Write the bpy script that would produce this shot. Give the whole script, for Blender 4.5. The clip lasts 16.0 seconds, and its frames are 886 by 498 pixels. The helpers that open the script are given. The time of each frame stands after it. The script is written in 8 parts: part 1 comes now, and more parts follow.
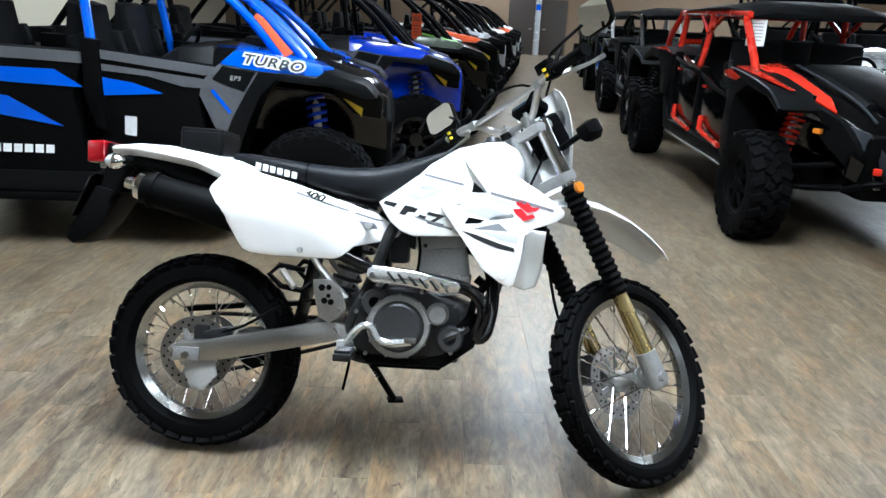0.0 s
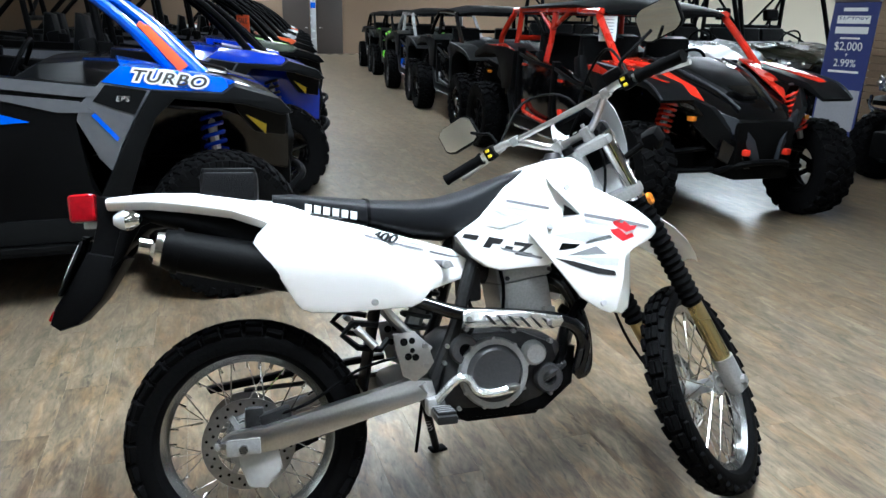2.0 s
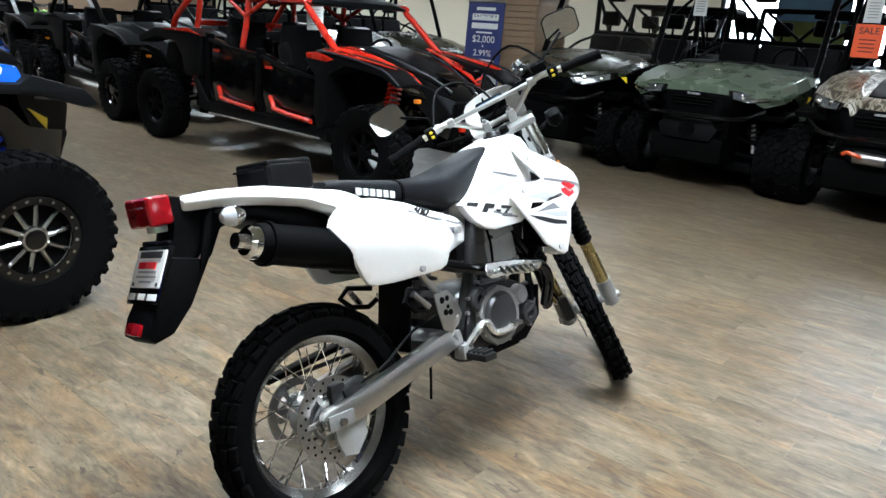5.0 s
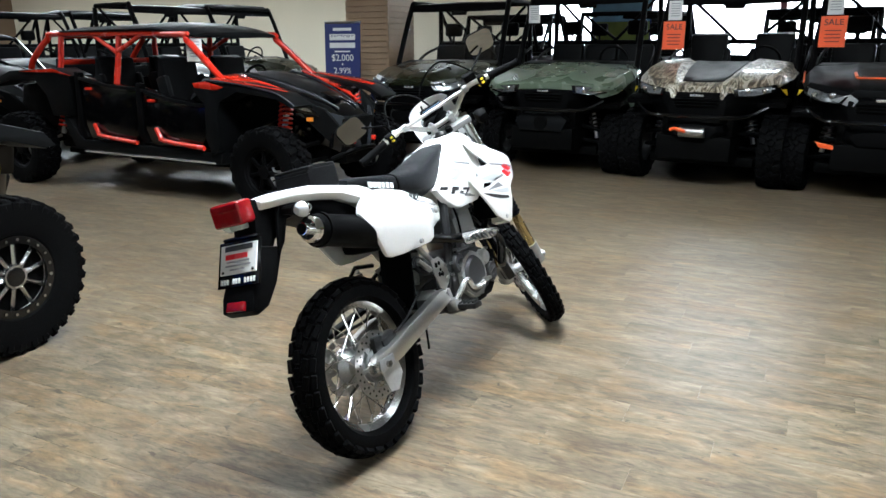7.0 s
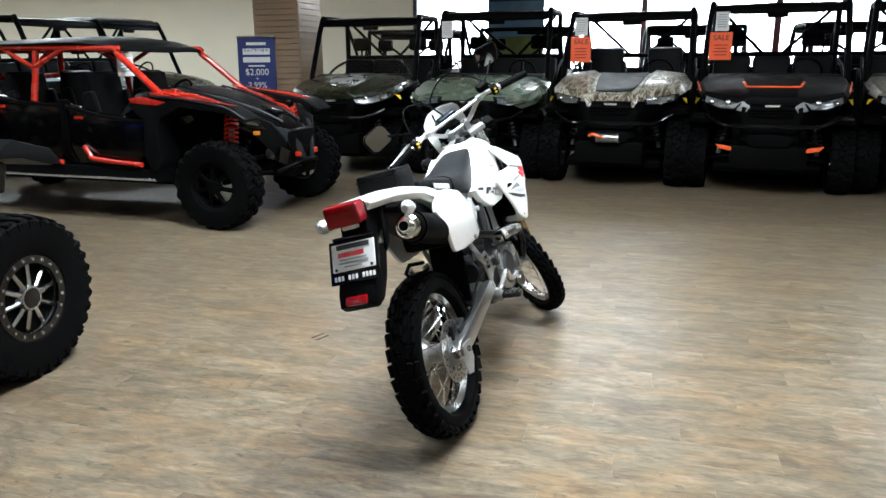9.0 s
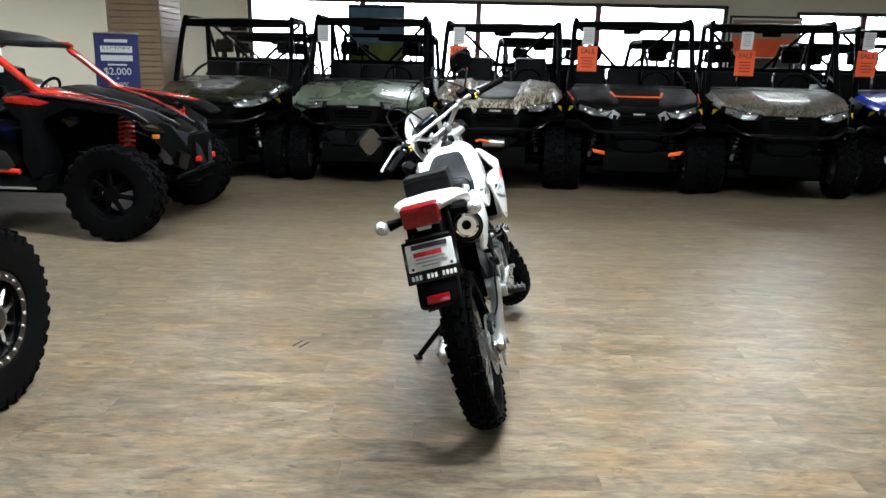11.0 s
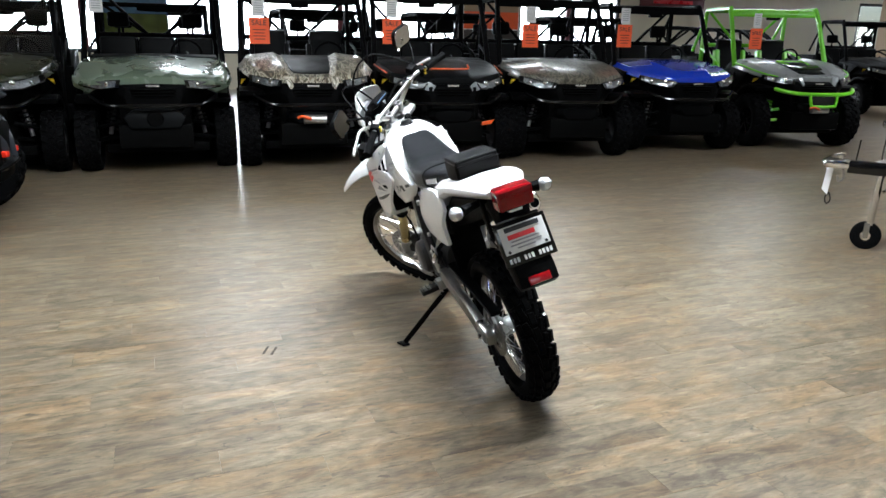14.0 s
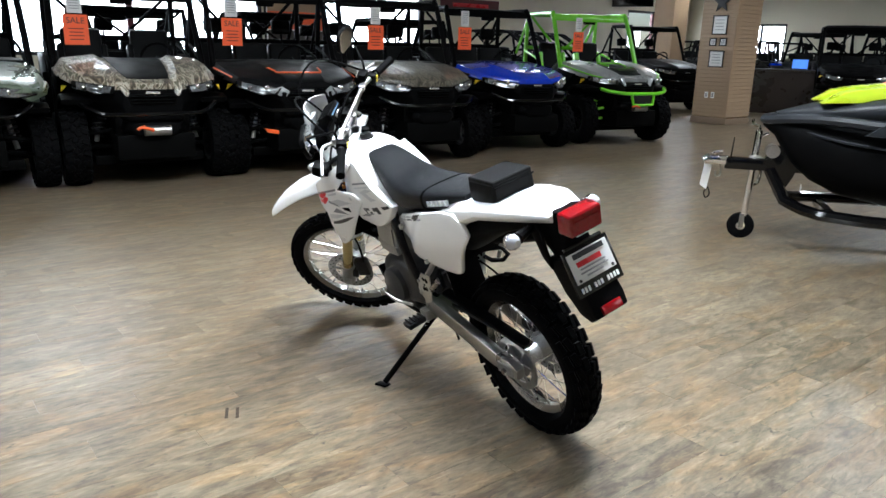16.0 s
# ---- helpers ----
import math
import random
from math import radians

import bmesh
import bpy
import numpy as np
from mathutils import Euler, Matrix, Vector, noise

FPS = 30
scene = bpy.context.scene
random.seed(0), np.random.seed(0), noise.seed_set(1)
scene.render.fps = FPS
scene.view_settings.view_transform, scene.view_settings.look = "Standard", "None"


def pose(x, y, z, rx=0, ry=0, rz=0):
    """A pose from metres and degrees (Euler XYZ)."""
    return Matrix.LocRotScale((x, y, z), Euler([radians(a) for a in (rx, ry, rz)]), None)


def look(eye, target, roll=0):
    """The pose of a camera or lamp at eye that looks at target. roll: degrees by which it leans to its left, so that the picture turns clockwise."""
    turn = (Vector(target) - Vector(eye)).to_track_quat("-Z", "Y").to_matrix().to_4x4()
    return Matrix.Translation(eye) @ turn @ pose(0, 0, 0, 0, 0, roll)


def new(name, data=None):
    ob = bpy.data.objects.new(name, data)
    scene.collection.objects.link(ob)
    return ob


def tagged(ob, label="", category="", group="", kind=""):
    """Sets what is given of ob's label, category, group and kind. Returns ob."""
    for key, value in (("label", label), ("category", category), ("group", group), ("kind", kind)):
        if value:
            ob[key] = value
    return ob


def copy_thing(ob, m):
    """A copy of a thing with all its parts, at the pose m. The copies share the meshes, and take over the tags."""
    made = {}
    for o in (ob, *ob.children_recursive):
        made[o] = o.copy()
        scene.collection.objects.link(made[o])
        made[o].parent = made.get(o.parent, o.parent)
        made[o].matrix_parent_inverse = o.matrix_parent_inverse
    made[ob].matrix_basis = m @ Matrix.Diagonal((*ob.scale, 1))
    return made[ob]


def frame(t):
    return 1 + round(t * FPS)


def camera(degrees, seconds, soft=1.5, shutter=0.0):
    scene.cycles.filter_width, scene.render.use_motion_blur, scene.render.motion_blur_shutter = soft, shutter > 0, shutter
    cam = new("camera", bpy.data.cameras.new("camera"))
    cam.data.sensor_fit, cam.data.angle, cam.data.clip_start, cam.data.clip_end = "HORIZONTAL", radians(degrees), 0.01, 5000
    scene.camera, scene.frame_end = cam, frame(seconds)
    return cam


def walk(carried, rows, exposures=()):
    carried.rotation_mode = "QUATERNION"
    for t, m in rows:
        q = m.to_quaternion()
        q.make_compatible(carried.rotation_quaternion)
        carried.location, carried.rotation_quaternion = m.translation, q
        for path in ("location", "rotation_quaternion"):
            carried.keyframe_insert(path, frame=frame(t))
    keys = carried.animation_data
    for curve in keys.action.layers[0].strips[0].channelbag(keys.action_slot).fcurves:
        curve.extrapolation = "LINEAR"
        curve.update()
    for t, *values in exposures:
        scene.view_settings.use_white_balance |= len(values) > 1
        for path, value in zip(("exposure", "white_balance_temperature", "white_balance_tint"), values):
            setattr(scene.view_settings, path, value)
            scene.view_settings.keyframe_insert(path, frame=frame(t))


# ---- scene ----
cam = camera(62.6, 16.0)
PATH = [
    (0, (0.011, 0.024, 1.4), (0.022, 1.929, 0.789), 2.3),
    (0.5, (-0.169, 0.155, 1.395), (-0.121, 2.046, 0.745), 3.2),
    (1, (-0.38, 0.223, 1.399), (-0.227, 2.11, 0.755), 1.8),
    (1.5, (-0.627, 0.277, 1.413), (-0.229, 2.143, 0.811), 1.2),
    (2, (-0.81, 0.416, 1.404), (-0.211, 2.227, 0.804), 1.2),
    (2.5, (-0.98, 0.546, 1.403), (-0.255, 2.306, 0.788), 3.0),
    (3, (-1.25, 0.589, 1.418), (-0.295, 2.239, 0.814), 2.8),
    (3.5, (-1.45, 0.662, 1.4), (-0.354, 2.221, 0.793), 3.8),
    (4, (-1.587, 0.75, 1.413), (-0.362, 2.218, 0.826), 1.9),
    (4.5, (-1.806, 0.816, 1.399), (-0.431, 2.148, 0.819), 1.9),
    (5, (-1.976, 0.826, 1.397), (-0.49, 2.025, 0.804), 3.7),
    (5.2, (-2.06, 0.816, 1.388), (-0.538, 1.991, 0.837), 1.9),
    (7.3, (-2.879, 0.969, 1.424), (-1.141, 1.796, 0.88), 0.1),
    (7.5, (-2.962, 1.016, 1.428), (-1.218, 1.832, 0.889), 0.2),
    (8, (-3.154, 1.181, 1.417), (-1.363, 1.891, 0.882), -1.4),
    (8.5, (-3.22, 1.349, 1.408), (-1.393, 1.951, 0.858), -0.7),
    (8.7, (-3.232, 1.414, 1.414), (-1.389, 1.981, 0.882), -0.7),
    (10.8, (-3.448, 2.243, 1.401), (-1.513, 2.326, 0.899), 1.8),
    (11, (-3.463, 2.333, 1.404), (-1.525, 2.352, 0.91), 1.2),
    (11.5, (-3.504, 2.559, 1.398), (-1.587, 2.379, 0.858), -0.1),
    (12, (-3.437, 2.722, 1.392), (-1.532, 2.475, 0.837), 0.4),
    (12.5, (-3.355, 2.864, 1.405), (-1.447, 2.566, 0.887), 0.9),
    (13, (-3.322, 3.095, 1.416), (-1.429, 2.684, 0.917), 0.7),
    (13.5, (-3.299, 3.33, 1.405), (-1.471, 2.727, 0.861), 1.7),
    (14, (-3.186, 3.493, 1.401), (-1.399, 2.784, 0.85), 1.0),
    (14.5, (-3.046, 3.646, 1.408), (-1.288, 2.849, 0.883), 1.7),
    (15, (-2.91, 3.859, 1.415), (-1.226, 2.911, 0.899), 2.4),
    (15.5, (-2.754, 3.983, 1.403), (-1.167, 2.891, 0.866), 2.5),
    (16, (-2.503, 4.029, 1.398), (-0.988, 2.839, 0.86), 1.3),
]
walk(cam, [(t, look(eye, target, roll)) for t, eye, target, roll in PATH], [(0, -0.05, 5400, 4), (3.5, -0.09, 5480, 4), (5, -0.10, 5580, 4), (7.5, -0.05, 5650, 4), (12, -0.03, 5800, 5), (16, -0.07, 5680, 6)])

# ---- daylight outside, lamps inside ----
world = bpy.data.worlds.new("world")
scene.world = world
world.use_nodes = True
_n, _l = world.node_tree.nodes, world.node_tree.links
sky = _n.new("ShaderNodeTexSky")
sky.sky_type, sky.sun_disc, sky.sun_elevation, sky.sun_rotation = "NISHITA", False, radians(55), radians(60)
_n["Background"].inputs["Strength"].default_value = 0.12
_l.new(sky.outputs[0], _n["Background"].inputs["Color"])


def area(name, at, size, power, target, colour=(1, 1, 1), spread=180):
    la = bpy.data.lights.new(name, "AREA")
    la.shape, la.size, la.size_y, la.energy, la.color, la.spread = "RECTANGLE", size[0], size[1], power, colour, radians(spread)
    ob = new(name, la)
    ob.matrix_world = look(at, target)
    return ob


TUBES = 245
for x, rows in ((1.6, ((-14, 1), (-8, 1), (-2, 0.25), (4.3, 0.55), (11, 1), (17, 1), (23, 1), (29, 1))),
                (10.4, ((-16, 0.8), (-10, 0.5), (-4, 0.7), (2, 0.8), (8, 0.5), (14, 3), (20, 2.2), (26, 3))),
                (-0.3, ((1.9, 2.0),)),
                # added fill row, no lamps seen: brightens the motorcycle's rear and left mirror
                (-6.8, ((-3, 0.45), (3.2, 0.25), (9, 0.35), (17, 0.7)))):
    for y, k in rows:
        area("ceiling_lamp", (x, y, 4.45), (1.8 if x < -2 else 3.0 if x > 10 and y > 10 else 0.6, 2.4), TUBES * k, (x, y, 0), (1.0, 0.985, 0.95), 176 if x > 10 else 150)

# ---- small building kit ----
def start(name, at=None, label="", category="", group="", kind=""):
    """An empty that carries the parts of one thing."""
    ob = new(name)
    ob.empty_display_size = 0.1
    if at is not None:
        ob.matrix_world = at
    return tagged(ob, label, category, group, kind)


def to_mesh(name, bm, material, smooth=35):
    bmesh.ops.recalc_face_normals(bm, faces=bm.faces[:])
    me = bpy.data.meshes.new(name)
    bm.to_mesh(me)
    bm.free()
    me.materials.append(material)
    if smooth:
        me.shade_smooth()
        me.set_sharp_from_angle(angle=radians(smooth))
    return me


def part(name, bm, material, parent=None, label="", m=None, smooth=35):
    """Links a bmesh (or a finished mesh) as one mesh object under a thing or a part."""
    me = bm if isinstance(bm, bpy.types.Mesh) else to_mesh(name, bm, material, smooth)
    ob = new(name, me)
    if parent is not None:
        ob.parent = parent
    if m is not None:
        ob.matrix_local = m
    return tagged(ob, label)


def thing(name, bm, material, label, category, m=None, group="", kind="", smooth=35):
    return tagged(part(name, bm, material, None, label, m, smooth), label, category, group, kind)


def add(bm, other, m=None):
    """Pours another bmesh into bm."""
    me = bpy.data.meshes.new("tmp")
    other.to_mesh(me)
    other.free()
    if m is not None:
        me.transform(m)
    bm.from_mesh(me)
    bpy.data.meshes.remove(me)
    return bm


def box(sx, sy, sz, at=(0, 0, 0), rot=(0, 0, 0), bev=0.01, seg=2):
    bm = bmesh.new()
    bmesh.ops.create_cube(bm, size=1)
    bmesh.ops.scale(bm, vec=(sx, sy, sz), verts=bm.verts)
    b = min(bev, 0.45 * min(sx, sy, sz))
    if b > 0:
        bmesh.ops.bevel(bm, geom=bm.edges[:], offset=b, segments=seg, affect="EDGES", profile=0.6)
    bm.transform(pose(*at, *rot))
    return bm


def catmull(pts, k):
    pts = [Vector(p) for p in pts]
    if k <= 1 or len(pts) < 3:
        return pts
    out = []
    for i in range(len(pts) - 1):
        a, b, c, d = pts[max(i - 1, 0)], pts[i], pts[i + 1], pts[min(i + 2, len(pts) - 1)]
        for j in range(k):
            t = j / k
            out.append(0.5 * (2 * b + (c - a) * t + (2 * a - 5 * b + 4 * c - d) * t * t + (3 * b - a - 3 * c + d) * t ** 3))
    return out + [pts[-1]]


def tube(pts, r, n=10, k=4, radii=None):
    """A round bar along points; k smooths the bends; radii: one for each given point."""
    way = catmull(pts, k)
    rr = [r] * len(way)
    if radii:
        rr = [float(np.interp(i / (len(way) - 1), np.linspace(0, 1, len(radii)), radii)) for i in range(len(way))]
    bm = bmesh.new()
    side, rings = None, []
    for i, p in enumerate(way):
        ahead = (way[min(i + 1, len(way) - 1)] - way[max(i - 1, 0)]).normalized()
        if side is None:
            side = ahead.orthogonal().normalized()
        side = (side - ahead * side.dot(ahead)).normalized()
        up = ahead.cross(side)
        rings.append([bm.verts.new(p + rr[i] * (math.cos(a) * side + math.sin(a) * up)) for a in np.linspace(0, 2 * math.pi, n, endpoint=False)])
    skin(bm, rings)
    return bm


def skin(bm, rings, caps=True, closed=True):
    for a, b in zip(rings, rings[1:]):
        m = len(a)
        for i in range(m if closed else m - 1):
            bm.faces.new((a[i], a[(i + 1) % m], b[(i + 1) % m], b[i]))
    if caps:
        bm.faces.new(rings[0][::-1])
        bm.faces.new(rings[-1])


def loft(sections, caps=True, closed=True):
    bm = bmesh.new()
    skin(bm, [[bm.verts.new(p) for p in s] for s in sections], caps, closed)
    return bm


def lathe(profile, n=32, axis="Y", closed=False):
    """Turns (radius, height) pairs round an axis."""
    bm = bmesh.new()
    rings = []
    for a in np.linspace(0, 2 * math.pi, n, endpoint=False):
        c, s = math.cos(a), math.sin(a)
        rings.append([bm.verts.new({"Y": (r * c, h, r * s), "Z": (r * c, r * s, h), "X": (h, r * c, r * s)}[axis]) for r, h in profile])
    m = len(profile)
    for i in range(n):
        a, b = rings[i], rings[(i + 1) % n]
        for j in range(m if closed else m - 1):
            f = (a[j], b[j], b[(j + 1) % m], a[(j + 1) % m])
            bm.faces.new(f)
    bmesh.ops.remove_doubles(bm, verts=bm.verts, dist=1e-5)
    return bm


def prism(outline, y0, y1, bev=0.006, plane="XZ"):
    """A polygon with thickness, its rim rounded."""
    bm = bmesh.new()
    at = {"XZ": lambda p, q: (p[0], q, p[1]), "YZ": lambda p, q: (q, p[0], p[1]), "XY": lambda p, q: (p[0], p[1], q)}[plane]
    a = [bm.verts.new(at(p, y0)) for p in outline]
    b = [bm.verts.new(at(p, y1)) for p in outline]
    n = len(a)
    fa, fb = bm.faces.new(a), bm.faces.new(b[::-1])
    for i in range(n):
        bm.faces.new((a[i], b[i], b[(i + 1) % n], a[(i + 1) % n]))
    bmesh.ops.recalc_face_normals(bm, faces=bm.faces[:])
    if bev > 0:
        rim = list(set(fa.edges) | set(fb.edges))
        bmesh.ops.bevel(bm, geom=rim, offset=bev, segments=2, affect="EDGES", profile=0.6, clamp_overlap=True)
    return bm


def round_outline(pts, k=3):
    """The same outline with its corners softened."""
    n, out = len(pts), []
    for i in range(n):
        a, b, c = Vector(pts[i - 1]), Vector(pts[i]), Vector(pts[(i + 1) % n])
        for t in np.linspace(0.25, 0.75, k):
            p, q = a.lerp(b, 0.5 + t * 0.5 + 0.12 * (1 - t)), b.lerp(c, t * 0.38)
            out.append(tuple(p.lerp(q, t)))
    return out


def stations(rows, n=14, power=2.6):
    """A hull along x: rows of (x, half width, z low, z high)."""
    sections = []
    for x, w, lo, hi in rows:
        ring = []
        for a in np.linspace(0, 2 * math.pi, n * 2, endpoint=False):
            c, s = math.cos(a), math.sin(a)
            ring.append((x, w * math.copysign(abs(c) ** (2 / power), c), (lo + hi) / 2 + (hi - lo) / 2 * math.copysign(abs(s) ** (2 / power), s)))
        sections.append(ring)
    return loft(sections)


def spring(p, q, r, wire, turns, n=6):
    p, q = Vector(p), Vector(q)
    d = (q - p).normalized()
    u = d.orthogonal().normalized()
    v = d.cross(u)
    steps = turns * 10
    pts = [p.lerp(q, i / steps) + r * (math.cos(i * math.pi / 5) * u + math.sin(i * math.pi / 5) * v) for i in range(steps + 1)]
    return tube(pts, wire, n, 1)


def text_mesh(name, words, size, depth=0.001, shear=0.0, spacing=1.0, fat=0.0):
    """Raised writing in the built-in font, in the XY plane, centred."""
    cu = bpy.data.curves.new("tmp_text", "FONT")
    cu.body, cu.size, cu.extrude, cu.shear, cu.align_x, cu.align_y, cu.space_character = words, size, depth, shear, "CENTER", "CENTER", spacing
    cu.resolution_u, cu.offset = 3, fat
    ob = bpy.data.objects.new("tmp_text", cu)
    scene.collection.objects.link(ob)
    bpy.context.view_layer.update()
    me = bpy.data.meshes.new_from_object(ob.evaluated_get(bpy.context.evaluated_depsgraph_get()))
    me.name = name
    bpy.data.objects.remove(ob)
    bpy.data.curves.remove(cu)
    return me

# ---- materials ----
def material(name, colour, rough=0.5, metal=0.0, grain=60.0, vary=0.12, bump=0.0, coat=0.0, second=None, patch=4.0, emit=0.0, spec=0.5):
    """Painted, moulded or metal surface with variation at two scales."""
    ma = bpy.data.materials.new(name)
    ma.use_nodes = True
    nd, ln = ma.node_tree.nodes, ma.node_tree.links
    b = nd["Principled BSDF"]
    co = nd.new("ShaderNodeTexCoord")
    fine, broad = nd.new("ShaderNodeTexNoise"), nd.new("ShaderNodeTexNoise")
    fine.inputs["Scale"].default_value, broad.inputs["Scale"].default_value = grain, patch
    fine.inputs["Detail"].default_value = 4
    for t in (fine, broad):
        ln.new(co.outputs["Object"], t.inputs["Vector"])
    both = nd.new("ShaderNodeMath")
    both.operation = "ADD"
    ln.new(fine.outputs["Fac"], both.inputs[0])
    ln.new(broad.outputs["Fac"], both.inputs[1])
    ramp = nd.new("ShaderNodeMapRange")
    ramp.inputs[1].default_value, ramp.inputs[2].default_value = 0.7, 1.3
    ln.new(both.outputs[0], ramp.inputs[0])
    mix = nd.new("ShaderNodeMix")
    mix.data_type = "RGBA"
    dark = second or tuple(c * (1 - vary) for c in colour)
    light = colour if second else tuple(min(1, c * (1 + vary * 0.5)) for c in colour)
    mix.inputs["A"].default_value, mix.inputs["B"].default_value = (*dark, 1), (*light, 1)
    ln.new(ramp.outputs[0], mix.inputs["Factor"])
    ln.new(mix.outputs["Result"], b.inputs["Base Color"])
    rr = nd.new("ShaderNodeMapRange")
    rr.inputs[1].default_value, rr.inputs[2].default_value = 0.3, 0.7
    rr.inputs[3].default_value, rr.inputs[4].default_value = max(0.02, rough * 0.8), min(1, rough * 1.2)
    ln.new(broad.outputs["Fac"], rr.inputs[0])
    ln.new(rr.outputs[0], b.inputs["Roughness"])
    b.inputs["Metallic"].default_value = metal
    b.inputs["Coat Weight"].default_value = coat
    b.inputs["Coat Roughness"].default_value = 0.08
    b.inputs["Specular IOR Level"].default_value = spec
    if bump:
        bp = nd.new("ShaderNodeBump")
        bp.inputs["Strength"].default_value, bp.inputs["Distance"].default_value = bump, 0.003
        ln.new(fine.outputs["Fac"], bp.inputs["Height"])
        ln.new(bp.outputs[0], b.inputs["Normal"])
    if emit:
        b.inputs["Emission Color"].default_value, b.inputs["Emission Strength"].default_value = (*colour, 1), emit
    return ma


def glass_material(name, tint=0.97, gloss=0.06):
    """Thin pane: clear, with a faint mirror image."""
    ma = bpy.data.materials.new(name)
    ma.use_nodes = True
    nd, ln = ma.node_tree.nodes, ma.node_tree.links
    out = nd["Material Output"]
    nd.remove(nd["Principled BSDF"])
    tr, gl, mix = nd.new("ShaderNodeBsdfTransparent"), nd.new("ShaderNodeBsdfGlossy"), nd.new("ShaderNodeMixShader")
    tr.inputs["Color"].default_value, gl.inputs["Roughness"].default_value, mix.inputs[0].default_value = (tint, tint, tint, 1), 0.03, gloss
    ln.new(tr.outputs[0], mix.inputs[1])
    ln.new(gl.outputs[0], mix.inputs[2])
    ln.new(mix.outputs[0], out.inputs["Surface"])
    return ma


def camo_material(name, shades, scale):
    """Printed woodland pattern: patches of four shades with twig-like dark streaks."""
    ma = bpy.data.materials.new(name)
    ma.use_nodes = True
    nd, ln = ma.node_tree.nodes, ma.node_tree.links
    b = nd["Principled BSDF"]
    co, warp, vor, ramp = nd.new("ShaderNodeTexCoord"), nd.new("ShaderNodeTexNoise"), nd.new("ShaderNodeTexNoise"), nd.new("ShaderNodeValToRGB")
    stretch = nd.new("ShaderNodeMapping")
    stretch.inputs["Scale"].default_value = (0.5, 1.6, 1.0)
    ln.new(co.outputs["Object"], stretch.inputs["Vector"])
    vor.inputs["Scale"].default_value, vor.inputs["Detail"].default_value, vor.inputs["Distortion"].default_value = scale, 5, 2.2
    ln.new(stretch.outputs[0], vor.inputs["Vector"])
    ln.new(vor.outputs["Fac"], ramp.inputs["Fac"])
    ramp.color_ramp.interpolation = "CONSTANT"
    el = ramp.color_ramp.elements
    el[0].position, el[0].color = 0.0, (*shades[0], 1)
    el[1].position, el[1].color = 0.42, (*shades[1], 1)
    for pos, c in ((0.5, shades[2]), (0.58, shades[3])):
        e = el.new(pos)
        e.color = (*c, 1)
    ln.new(ramp.outputs[0], b.inputs["Base Color"])
    b.inputs["Roughness"].default_value, b.inputs["Coat Weight"].default_value = 0.4, 0.3
    return ma


